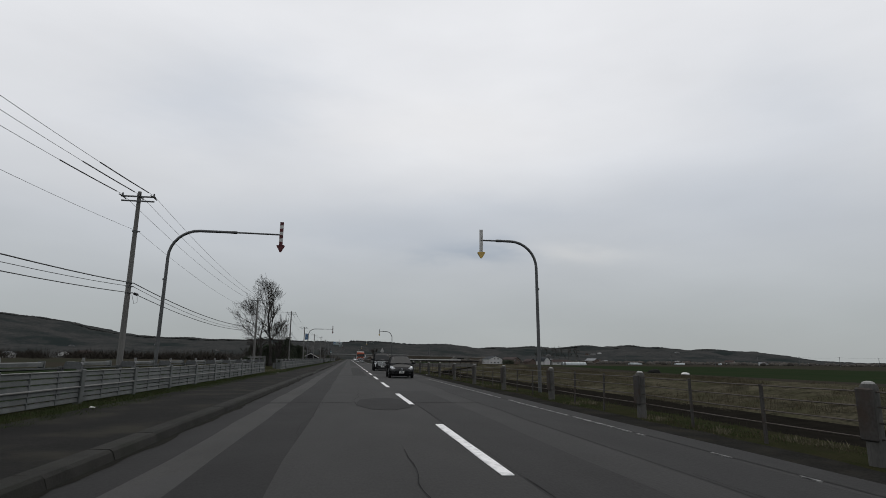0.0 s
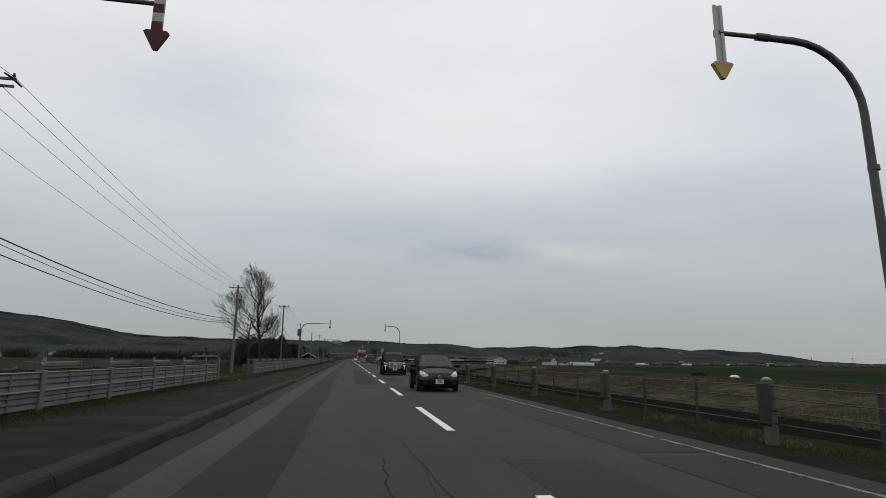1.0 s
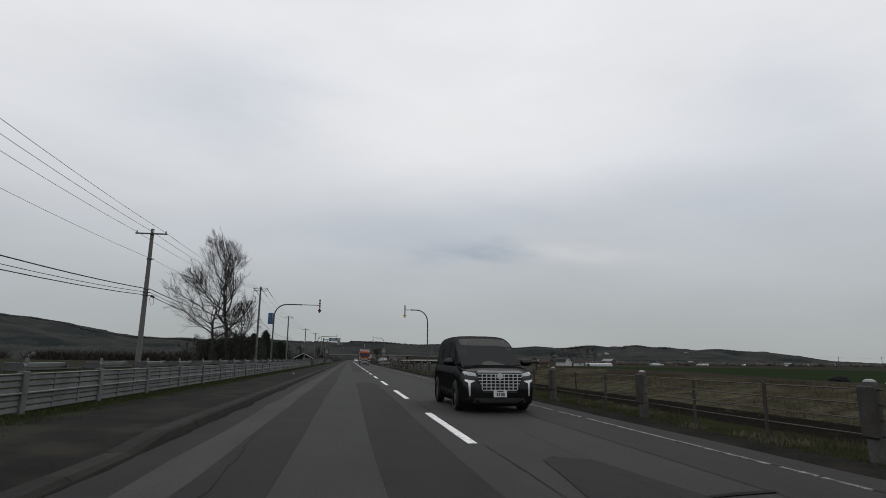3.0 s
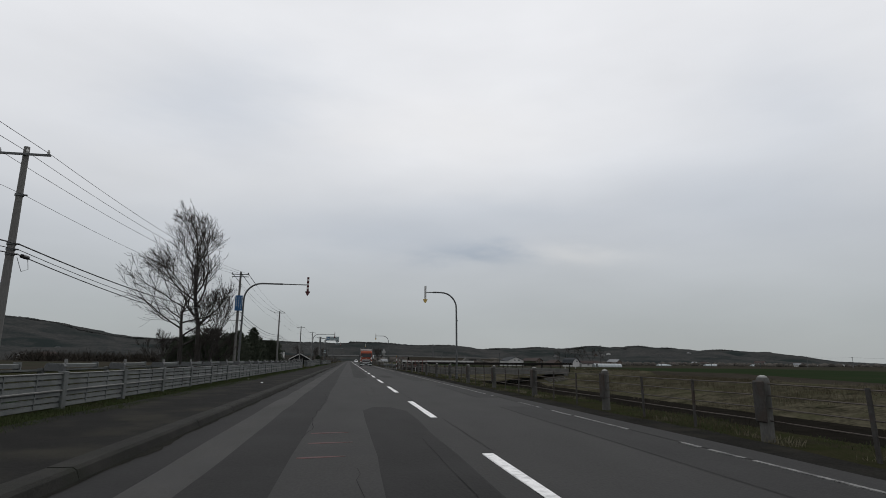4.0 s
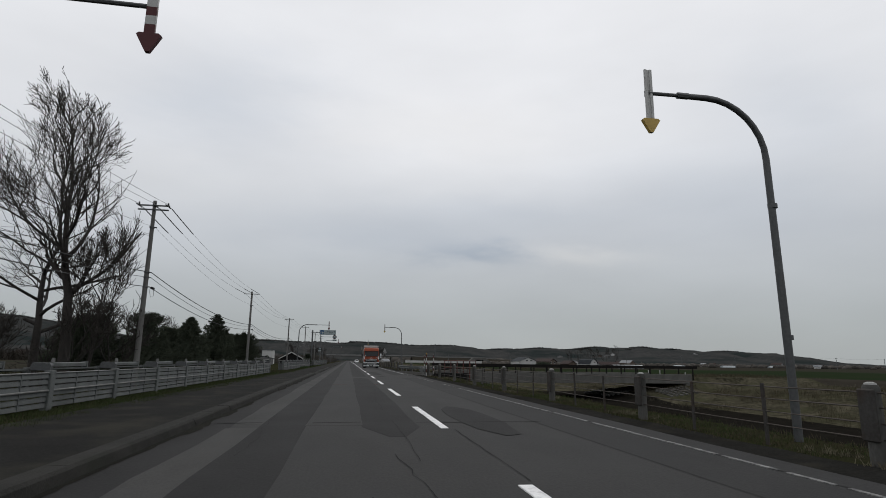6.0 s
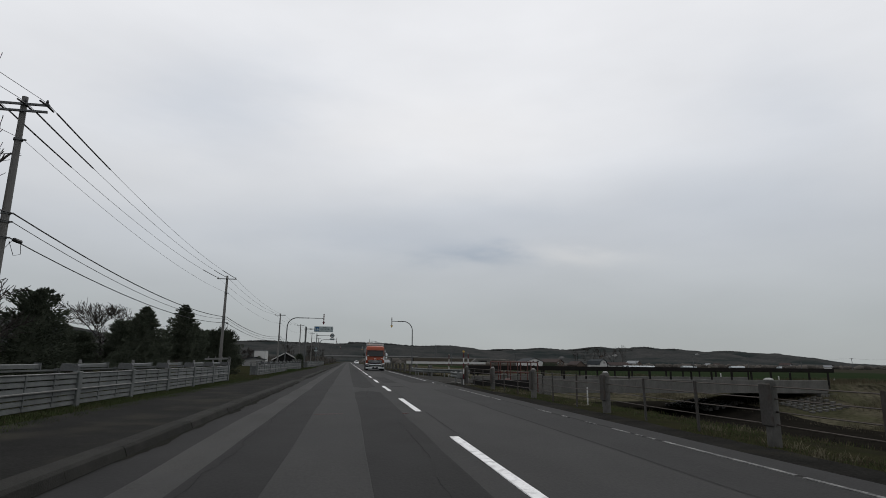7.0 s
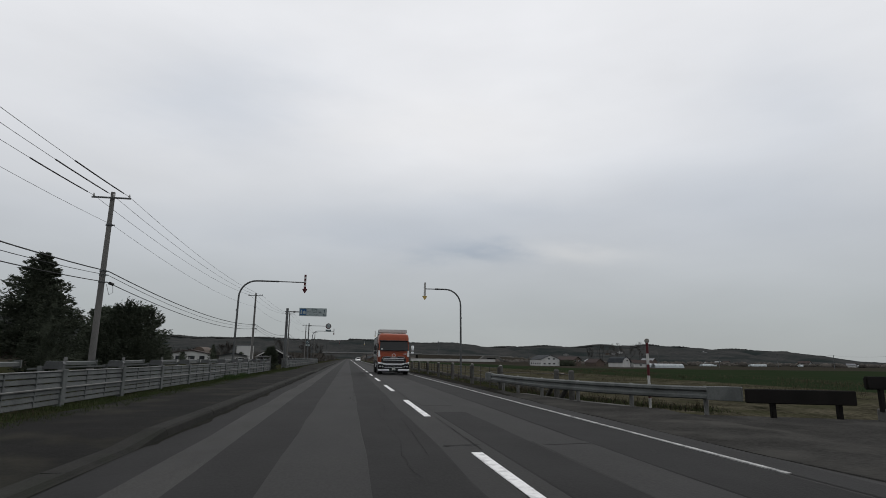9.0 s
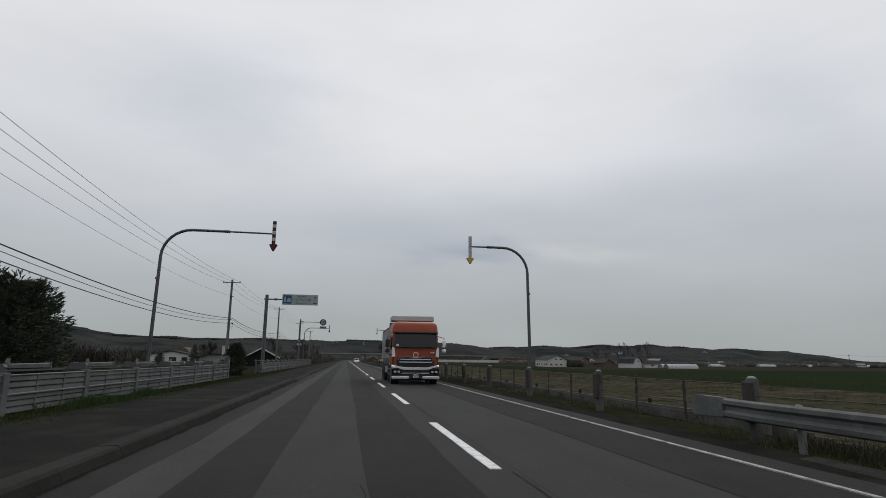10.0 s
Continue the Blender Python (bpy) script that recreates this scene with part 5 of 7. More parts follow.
bare_tree(-18.6, 136.2, -0.5, 9.0, 35, "slender leafless tree leaning outwards beside a taller one", crown=4.6, base=0.25, trunk_r=0.15, limbs=7, lean=(0.35, 0), open_=0.9, twig=1.8)
for sx, sy, sh, sd in ((-18.9, 133.8, 4.2, 71), (-17.4, 137.2, 5.2, 73), (-23.6, 134.6, 3.4, 74)):
    bare_tree(sx, sy, -0.5, sh, sd, "tangled leafless shrub with many thin stems", crown=2.9, base=0.06, trunk_r=0.07, limbs=6, open_=0.8, lift=0.06, twig=1.8)
bare_tree(-28.6, 181, -0.5, 6.2, 47, "small spreading leafless cherry tree", crown=4.9, base=0.5, trunk_r=0.27, limbs=12, lean=(-0.3, 0), open_=1.35, lift=0.03, twig=2.2, wind=-0.03, hull=((-2.2, 6.5, 4.1, 1.8), (1.2, 5.2, 1.9, 1.5), (-0.6, 4.6, 1.8, 1.6)))
for sx, sy, sh, sd in ((-19, 385, 7.5, 81), (-31, 400, 8, 82), (-22, 450, 8, 83), (16, 430, 7, 85), (19, 480, 9, 86), (-21, 520, 9, 87)):
    bare_tree(sx, sy, -0.7, sh, sd, "leafless roadside tree far along the road", crown=4.6, base=0.25, trunk_r=0.2, limbs=6, twig=2.6)


def conifer(x, y, z, height, radius, seed, label, kind_=0, n=130, low=0.12):
    """An evergreen: trunk, and boughs of many small needle sprays; kind_ 0 pointed, 1 rounded and ragged."""
    rnd = random.Random(seed)
    t_ = thing("conifer", pose(x, y, z), label, "conifer tree", "evergreens behind the fence")
    b_ = bmesh.new()
    tube(b_, [(0, 0, -0.4), (0.05, 0, height * 0.5), (0, 0, height * 0.97)], [0.06 * radius, 0.04 * radius, 0.02], 8)
    part("trunk", b_, BARK, t_)

    def env(q):
        if kind_ == 0:
            return (1 - q) ** 0.72 * min(1.0, 0.75 + 1.5 * q)
        return math.sqrt(max(0.0, 1 - (1.75 * q - 0.72) ** 2 / 1.15)) * (1 - 0.25 * q)
    lumps = [(rnd.uniform(0, 6.28), rnd.uniform(0, 1), rnd.uniform(0.62, 1.22)) for _ in range(11)]
    verts, faces = [], []
    for i in range(n):
        q = (i + rnd.random()) / n
        q = q ** (1.25 if kind_ == 0 else 0.9)
        a = i * 2.4 + rnd.uniform(-0.5, 0.5)
        k = 1.0
        for la, lq, lr in lumps:
            da = abs((a - la + math.pi) % (2 * math.pi) - math.pi)
            if da < 0.7 and abs(q - lq) < 0.16:
                k = lr
        ln = radius * env(q) * k * rnd.uniform(0.78, 1.03) + 0.1
        z0 = height * (low + (0.97 - low) * q)
        pitch = rnd.uniform(-0.25, 0.15) + (0.45 * q if kind_ == 0 else 0.75 * q)
        u = Vector((math.cos(a) * math.cos(pitch), math.sin(a) * math.cos(pitch), math.sin(pitch)))
        w = Vector((-math.sin(a), math.cos(a), 0))
        for _ in range(int(18 + 26 * ln)):
            f = rnd.random() ** 0.6
            wide = 0.30 * ln * (1.15 - f)
            c = Vector((0, 0, z0)) + u * ln * f + w * rnd.gauss(0, 0.9) * wide + Vector((0, 0, rnd.gauss(0, 0.16) * ln * (1.2 - f) - 0.06 * ln * f * f))
            out = (u + w * rnd.uniform(-0.8, 0.8) + Vector((0, 0, rnd.uniform(-0.3, 0.5)))).normalized()
            sd = out.orthogonal().normalized()
            sd.rotate(Matrix.Rotation(rnd.uniform(0, 6.28), 3, out))
            s = rnd.uniform(0.07, 0.165) * (0.7 + 0.12 * radius)
            o = len(verts)
            verts += [c - out * s * 0.5 - sd * s * 0.3, c - out * s * 0.5 + sd * s * 0.3, c + out * s * 1.1, c + out.cross(sd) * s * 0.3]
            faces += [(o, o + 1, o + 3), (o + 1, o + 2, o + 3), (o + 2, o, o + 3)]
    me = bpy.data.meshes.new("crown")
    me.from_pydata(verts, [], faces)
    me.materials.append(NEEDLES)
    c_ = new("crown", me)
    c_.parent = t_
    # dense inner boughs that block the light
    b_ = bmesh.new()
    sec = []
    for i in range(9):
        q = i / 8
        rr = radius * 0.40 * env(min(q, 0.96)) + 0.02
        sec.append([(rr * (1 + 0.25 * math.sin(3 * j + 2 * i)) * math.cos(j * 0.5236), rr * (1 + 0.25 * math.sin(3 * j + 2 * i)) * math.sin(j * 0.5236), height * (low + 0.03 + (0.9 - low) * q)) for j in range(12)])
    loft(b_, sec)
    part("inner_bough", b_, NEEDLES, t_)
    return t_


for x, y, h, r, tp, low in ((-21.0, 182.5, 8.3, 3.3, 0, 0.25), (-22.0, 172.8, 7.1, 4.1, 0, 0.03), (-19.2, 192.0, 5.2, 4.0, 1, 0.06), (-19.2, 180.5, 6.0, 1.8, 0, 0.1), (-25.2, 177.0, 5.4, 2.8, 1, 0.1), (-28.5, 174.0, 4.1, 2.6, 1, 0.1), (-29.9, 176.5, 3.6, 2.2, 1, 0.1), (-25.5, 150.5, 4.6, 2.6, 1, 0.1), (-22.5, 199.5, 5.5, 2.5, 1, 0.1), (-21.8, 195.5, 5.6, 2.6, 1, 0.1), (-21.2, 142.5, 4.6, 2.6, 1, 0.05), (-17.6, 143.6, 5.1, 2.2, 1, 0.05)):
    conifer(x, y, -0.55, h, r, int(x * -31 + y), "tall dark green pointed conifer" if tp == 0 else "rounded ragged dark evergreen tree", tp, 300 if r > 2.2 else 180, low)
conifer(-9.05, 199.6, 0.0, 2.15, 0.8, 909, "rounded dark evergreen shrub beside the fence end", 1, 200, 0.02)
conifer(-36.8, 301, -0.6, 5.2, 1.7, 913, "dark ragged evergreen beside a farmhouse", 0, 110, 0.05)
bare_tree(-32.9, 296, -0.6, 4.6, 914, "small brown leafless tree beside a white block", crown=2.6, base=0.2, trunk_r=0.1, limbs=7, twig=2.6)
conifer(-47.5, 300, -0.6, 3.2, 1.7, 910, "round dark clipped shrub before a farmhouse", 1, 60, 0.05)
conifer(-44.0, 300, -0.6, 2.8, 1.4, 911, "round dark clipped shrub before a farmhouse", 1, 60, 0.05)
conifer(-30.2, 303, -0.6, 2.9, 1.5, 912, "round dark clipped shrub beside a white block", 1, 60, 0.05)


# ---- buildings ----
def gable_house(name, x, y, z, w, d, eave, ridge_h, wall, roof, label, turn=0.0, windows=(), gambrel=False, over=0.5, category="house", group=""):
    """A house with its gable towards the road; w across, d deep. windows: x, z, width, height on the gable wall."""
    t_ = thing(name, pose(x, y, z, 0, 0, turn), label, category, group)
    if gambrel:
        prof = [(-w / 2, 0), (w / 2, 0), (w / 2, eave), (w * 0.30, eave + (ridge_h - eave) * 0.68), (0, ridge_h), (-w * 0.30, eave + (ridge_h - eave) * 0.68), (-w / 2, eave)]
    else:
        prof = [(-w / 2, 0), (w / 2, 0), (w / 2, eave), (0, ridge_h), (-w / 2, eave)]
    b_ = bmesh.new()
    prism(b_, prof, 0, d)
    part("wall", b_, wall, t_)
    top = prof[2:]
    up = [(px * (1 + 2 * over / w), pz + (0.22 if 0 < i < len(top) - 1 else -0.06)) for i, (px, pz) in enumerate(top)]
    low = [(px * (1 + 2 * over / w), pz - 0.02 - (0 if 0 < i < len(top) - 1 else 0.16)) for i, (px, pz) in enumerate(top)]
    b_ = bmesh.new()
    prism(b_, up + low[::-1], -over, d + over)
    part("roof", b_, roof, t_)
    for wx, wz, ww, wh in windows:
        b_ = bmesh.new()
        box(b_, wx - ww / 2, wx + ww / 2, -0.06, 0.1, wz - wh / 2, wz + wh / 2)
        win = part("window", b_, WINDOW_DARK, t_)
        b_ = bmesh.new()
        for a in (-1, 1):
            box(b_, wx + a * ww / 2 - 0.06, wx + a * ww / 2 + 0.06, -0.1, 0.02, wz - wh / 2 - 0.06, wz + wh / 2 + 0.06)
            box(b_, wx - ww / 2, wx + ww / 2, -0.1, 0.02, wz + a * wh / 2 - 0.06, wz + a * wh / 2 + 0.06)
        part("window_frame", b_, WALL_WHITE, win)
    return t_


FZ = -2.3
h1 = gable_house("farmhouse", 127.9, 498, FZ, 12.4, 21, 4.4, 6.9, WALL_WHITE, ROOF_DARK, "white two-storey farmhouse with a dark metal roof", 3, [(-1.0, 4.6, 1.5, 0.9), (2.4, 4.6, 1.8, 0.9), (-4.2, 1.5, 1.5, 0.9), (-0.8, 1.5, 1.6, 0.9), (2.4, 1.5, 1.8, 0.9)], group="farm buildings")
for k in range(5):
    b_ = bmesh.new()
    box(b_, -6.26, -6.14, 2 + k * 3.7, 3.4 + k * 3.7, 1.1, 2.1)
    part("window", b_, WINDOW_DARK, h1)
gable_house("house", 150.5, 508, FZ, 11, 13, 4.2, 6.2, WALL_BROWN, ROOF_RED, "brown two-storey house with a dull red roof", 40, [(-3, 3.4, 2, 1.2), (2.5, 3.4, 2, 1.2)], group="farm buildings")
gable_house("shed", 163.8, 502, FZ, 6.6, 13, 2.6, 4.9, WALL_BROWN, ROOF_RED, "brown weathered shed with a dull reddish roof", 8, category="shed", group="farm buildings")
gable_house("barn", 166.2, 470, FZ, 6.0, 13, 3.0, 6.2, WALL_WHITE, ROOF_DARK, "white barn with a dark grey gambrel roof", 14, [(0.6, 4.0, 1.4, 0.7)], gambrel=True, category="barn", group="farm buildings")
st = gable_house("stable", 170.3, 473, FZ, 5.4, 18, 2.6, 4.3, WALL_WHITE, ROOF_RED, "long low white stable with a rust-brown roof", -72, category="stable", group="farm buildings")
b_ = bmesh.new()
box(b_, -1.2, 0.5, -0.05, 0.05, 0.0, 2.4)
part("doorway", b_, WINDOW_DARK, st)
for k in range(2):
    b_ = bmesh.new()
    box(b_, 2.66, 2.74, 5 + k * 6, 7 + k * 6, 1.1, 1.9)
    part("window", b_, WINDOW_DARK, st)
gh = thing("greenhouse", pose(178, 460, FZ, 0, 0, -4), "long low film-covered greenhouse tunnel", "greenhouse", "farm buildings")
for k in range(2):
    b_ = bmesh.new()
    arc = [(math.cos(a * math.pi / 10), 2.5 * math.sin(a * math.pi / 10)) for a in range(11)]
    loft(b_, [[(xx, 3 * c + 7 * k, s) for c, s in arc] for xx in (0, 5, 10, 15, 18)])
    part("tunnel", b_, VINYL, gh, smooth=40)
    for i in range(8):
        b_ = bmesh.new()
        loft(b_, [[(i * 2.55 + dx, 3.04 * c + 7 * k, s * 1.015) for c, s in arc] for dx in (0, 0.1)])
        part("hoop", b_, GALV_PALE, gh)

# black shed with white barge boards and a white block behind it
sh = gable_house("shed", -21.5, 300, -0.6, 7.4, 10, 2.1, 4.05, SHED_BLACK, SHED_BLACK, "black shed with white barge boards on a low gable roof", 0, category="shed")
for s in (-1, 1):
    b_ = bmesh.new()
    loft(b_, [[(s * 4.25, -0.62, 1.77), (s * 4.25, -0.52, 1.77), (s * 4.25, -0.52, 2.08), (s * 4.25, -0.62, 2.08)], [(0, -0.62, 4.06), (0, -0.52, 4.06), (0, -0.52, 4.4), (0, -0.62, 4.4)]])
    part("barge_board", b_, WALL_WHITE, sh)
bk = thing("storage_block", pose(-31.7, 315, -0.6), "plain white flat-roofed storage block", "building")
b_ = bmesh.new()
box(b_, -1.9, 1.9, 0, 6, 0, 5.0)
bevel(b_, 0.05, 1)
part("wall", b_, WALL_WHITE, bk)
b_ = bmesh.new()
box(b_, -1.95, 1.95, -0.1, 6.1, 5.0, 5.12)
part("roof", b_, ROOF_GREY, bk)
fm = gable_house("farmhouse", -49, 326, -0.6, 10.5, 8, 2.7, 3.6, WALL_WHITE, ROOF_RED, "low white farmhouse with a dull red roof", 4, [(-3, 1.4, 2.0, 1.2), (0.5, 1.4, 2.0, 1.2), (3.5, 1.4, 1.6, 1.2)])
b_ = bmesh.new()
arc = [(2.4 * math.cos(a * math.pi / 12), 4.5 * math.sin(a * math.pi / 12) ** 0.8) for a in range(13)]
prism(b_, arc, 340, 352)
for v in b_.verts:
    v.co += Vector((-50, 0, -0.2))
tagged(part("barn", b_, WALL_BROWN, None, smooth=40), "round-roofed brown barn behind the farmhouse", "barn")

cp = gable_house("carport", -29.6, 290, -0.5, 6.5, 7, 2.0, 2.5, WALL_GREY, ROOF_DARK, "low grey carport with a dark roof beside the farm track", 10, [(1.6, 0.9, 2.0, 1.2)], category="carport")
# long pale film tunnels far across the plain
for x, y, n in ((330, 640, 16), (420, 690, 22), (505, 720, 18), (300, 760, 26), (620, 760, 20)):
    g_ = thing("greenhouse", pose(x, y, FZ, 0, 0, 8), "long low film-covered greenhouse tunnel", "greenhouse", "far greenhouses")
    b_ = bmesh.new()
    loft(b_, [[(xx, 2.6 * math.cos(a * math.pi / 8), 2.2 * math.sin(a * math.pi / 8)) for a in range(9)] for xx in (0, n)])
    part("tunnel", b_, VINYL, g_, smooth=40)
# scattered far houses on the plain and the slopes
rnd = random.Random(77)
SPOTS = [(rnd.uniform(170, 900), rnd.uniform(640, 1240), FZ) for _ in range(26)] + [(rnd.uniform(-620, -210), rnd.uniform(430, 600), -0.6) for _ in range(14)] + [(rnd.uniform(20, 160), rnd.uniform(620, 1100), FZ) for _ in range(8)]
for x, y, z in SPOTS:
    s = rnd.uniform(0.7, 1.3)
    gable_house("far_house", x, y, z, 8 * s, 10 * s, 3.2 * s, 5.2 * s, rnd.choice((WALL_WHITE, WALL_WHITE, WALL_GREY, WALL_BROWN)), rnd.choice((ROOF_DARK, ROOF_RED, ROOF_GREY)), "small distant house on the plain", rnd.uniform(-60, 60), category="house", group="far houses")
for x, y, w, wall, roof in ((722, 1618, 15, WALL_GREY, ROOF_RED), (694, 1600, 11, WALL_BROWN, ROOF_RED), (752, 1640, 12, WALL_WHITE, ROOF_GREY), (1006, 1630, 12, WALL_GREY, ROOF_GREY), (560, 1560, 13, WALL_GREY, ROOF_DARK), (-520, 1500, 14, WALL_WHITE, ROOF_GREY), (-690, 1545, 13, WALL_GREY, ROOF_DARK), (-330, 1490, 12, WALL_WHITE, ROOF_RED)):
    gable_house("far_house", x, y, -4 + ridge(x, y), w, 10, 4.5, 7.0, wall, roof, "distant building on the wooded hillside", -20, category="house", group="hillside houses")


def thicket(name, pts, label, mat_, hmin, hmax, seed, blades=40):
    """Clumps of bare upright brush, as one mesh."""
    r_ = random.Random(seed)
    verts, faces = [], []
    for x, y, z, w in pts:
        for _ in range(blades):
            h = r_.uniform(hmin, hmax)
            a = r_.uniform(0, 6.28)
            q = Vector((x + r_.gauss(0, w), y + r_.gauss(0, w), z))
            s = h * 0.022
            o = len(verts)
            d = Vector((math.cos(a), math.sin(a), 0)) * s
            tip = q + Vector((r_.gauss(0, 0.5) * h, r_.gauss(0, 0.5) * h, h * r_.uniform(0.4, 1)))
            m_ = (q + tip) / 2 + Vector((r_.gauss(0, 0.1) * h, r_.gauss(0, 0.1) * h, 0))
            verts += [q - d * 0.4, q + d * 0.4, m_ + d, tip, m_ - d]
            faces += [(o, o + 1, o + 2, o + 4), (o + 4, o + 2, o + 3)]
    me = bpy.data.meshes.new(name)
    me.from_pydata(verts, [], faces)
    me.materials.append(mat_)
    return tagged(new(name, me), label, "brush", kind="stuff")


rnd = random.Random(6)
thicket("far_brush", [(rnd.uniform(-380, -70), 440 + rnd.gauss(0, 45), -0.7, 3.2) for _ in range(150)], "bare brown trees and brush at the field edges", SHRUB, 1.0, 8.0, 1, 130)
thicket("far_brush", [(rnd.uniform(-70, -14), rnd.uniform(345, 620), -0.7, 1.8) for _ in range(200)], "bare brown brush behind the sheds", COPSE, 1.2, 5.5, 2, 110)
forest("far_brush", [(rnd.uniform(200, 900), rnd.uniform(640, 1180), FZ) for _ in range(700)], "bare brown brush across the plain", COPSE, 1.5, 5.0, 3, "brush")
forest("far_brush", [(rnd.uniform(20, 200), rnd.uniform(680, 1180), FZ) for _ in range(420)], "bare trees beyond the overpass", COPSE, 3, 9.0, 9, "brush")
thicket("far_brush", [(139 + rnd.gauss(0, 3), 500 + rnd.gauss(0, 3), FZ, 1.0) for _ in range(14)], "dark bushes between the farm buildings", NEEDLES, 2, 5, 4, 200)
thicket("brush", [(rnd.uniform(-27, -18), rnd.uniform(134, 168), -0.6, 0.8) for _ in range(20)], "bare brown undergrowth beneath the trees", SHRUB, 0.4, 1.6, 5, 160)

# ---- overpass and embankment ----
op = thing("overpass", pose(0, 645, 0), "long flat concrete overpass crossing above the road", "overpass", kind="structure")
b_ = bmesh.new()
box(b_, -24, 62, -5, 5, 4.5, 5.5)
part("deck", b_, CONCRETE, op)
for y in (-5.2, 5.0):
    b_ = bmesh.new()
    box(b_, -24, 62, y, y + 0.2, 5.3, 6.25)
    part("parapet", b_, WALL_GREY, op)
for x in (-16, 14, 38):
    b_ = bmesh.new()
    box(b_, x - 0.5, x + 0.5, -3.5, 3.5, -3, 4.5)
    part("pier", b_, CONCRETE, op)
for ends in ((-23, -420, 5.2, 4.6), (58, 168, 4.9, 2.2)):
    b_ = bmesh.new()
    near, far, hn, hf = ends
    rnd = random.Random(int(far))
    loft(b_, [[(q, 628, -3), (q, 639, z), (q, 651, z), (q, 662, -3)] for q, z in ((near + (far - near) * i / 12, hn + (hf - hn) * (i / 12) ** 2 + rnd.uniform(-0.3, 0.3)) for i in range(13))])
    solid("embankment", b_, FIELD_BROWN, "dull brown embankment of a raised road", "embankment")
    forest("brush", [(near + (far - near) * rnd.random(), rnd.uniform(622, 634), -2.2) for _ in range(160)], "bare brush at the foot of the embankment", COPSE, 2, 4.5, 40 + int(near), "brush")
b_ = bmesh.new()
loft(b_, [[(x, 639.2, z), (x, 639.5, z), (x, 639.5, z + 0.9), (x, 639.2, z + 0.9)] for x, z in ((62, 4.7), (110, 4.6), (126, 4.4), (145, 3.0))])
solid("parapet_wall", b_, GALV_PALE, "long barrier along the raised road", "barrier")
b_ = bmesh.new()
loft(b_, [[(x, 570, -3), (x, 574, -0.3), (x, 580, -0.3), (x, 586, -3)] for x in (30, 60, 100, 145)])
solid("embankment", b_, FIELD_BROWN, "low brown bank across the plain", "embankment")
b_ = bmesh.new()
box(b_, 45, 111, 574.2, 574.5, -0.35, 1.5)
solid("parapet_wall", b_, WALL_WHITE, "long low pale concrete wall across the plain", "barrier")
cv = thing("underpass", pose(121, 626, FZ), "square concrete underpass through the embankment", "underpass")
b_ = bmesh.new()
prism(b_, [(-12, 0), (-4, 0), (-4, 5.2), (4, 5.2), (4, 0), (12, 0), (12, 2.5), (6, 7.0), (-6, 7.0), (-12, 2.5)], 0, 6)
part("portal", b_, GIRDER, cv)
# shade inside the opening, put in as a black block
b_ = bmesh.new()
box(b_, -4, 4, 1.0, 5.5, 0, 5.2)
part("passage_shade", b_, SHED_BLACK, cv)
# bare trees on the slope behind the farm
for x, y, h, sd in ((222, 600, 17, 61), (229, 604, 19, 62), (236, 598, 17.5, 63), (247, 602, 19, 64), (212, 600, 16, 65), (203, 606, 13, 66)):
    bare_tree(x, y, FZ, h, sd, "bare broadleaf tree behind the farm buildings", crown=6.5, base=0.25, trunk_r=0.3, limbs=6, twig=1.6)


# ---- overhead signs ----
def lettering(txt, size, x, y, z, material, parent, name="lettering", align="CENTER"):
    c = bpy.data.curves.new(name, "FONT")
    c.body, c.size, c.align_x, c.align_y, c.extrude = txt, size, align, "CENTER", 0.002
    ob = new(name, c)
    ob.data.materials.append(material)
    ob.parent = parent
    ob.matrix_basis = pose(x, y, z, 90, 0, 0)
    return ob


sg = thing("guide_sign", pose(-9.4, 214.8, 0), "white guide sign with blue pictogram on a grey cantilever post", "road sign")
b_ = bmesh.new()
tube(b_, [(0, 0, -0.3), (0, 0, 7.15)], [0.17, 0.15], 14)
part("post", b_, MAST, sg, smooth=40)
b_ = bmesh.new()
tube(b_, [(-0.25, 0, 6.74), (1.55, 0, 6.74)], 0.065, 10)
tube(b_, [(0.7, 0, 6.74), (0.95, 0, 6.74)], 0.11, 10)
part("arm", b_, MAST, sg, smooth=40)
b_ = bmesh.new()
box(b_, 1.42, 4.72, -0.16, -0.1, 6.24, 7.24)
bevel(b_, 0.02, 1)
bd = part("board", b_, SIGN_FACE, sg)
b_ = bmesh.new()
box(b_, 1.5, 2.28, -0.168, -0.16, 6.36, 7.14)
part("pictogram", b_, SIGN_BLUE, bd)
b_ = bmesh.new()
prism(b_, [(1.86, 6.5), (2.2, 6.5), (2.2, 6.78), (2.03, 6.92), (1.86, 6.78)], -0.174, -0.168)
prism(b_, [(1.58, 6.5), (1.78, 6.5), (1.74, 7.0), (1.62, 7.0)], -0.174, -0.168)
part("pictogram_shape", b_, SIGN_FACE, bd)
lettering("道の駅", 0.24, 3.2, -0.166, 7.02, SIGN_TEXT, bd)
lettering("マオイの丘公園", 0.25, 3.2, -0.166, 6.72, SIGN_TEXT, bd)
lettering("Maoinooka Park", 0.17, 3.2, -0.166, 6.42, SIGN_TEXT, bd)
b_ = bmesh.new()
prism(b_, [(4.41, 6.72), (4.47, 6.72), (4.47, 6.98), (4.56, 6.94), (4.44, 7.12), (4.32, 6.94), (4.41, 6.98)], -0.168, -0.16)
box(b_, 4.3, 4.42, -0.168, -0.16, 6.36, 6.5)
box(b_, 4.45, 4.6, -0.168, -0.16, 6.36, 6.46)
part("arrow", b_, SIGN_TEXT, bd)

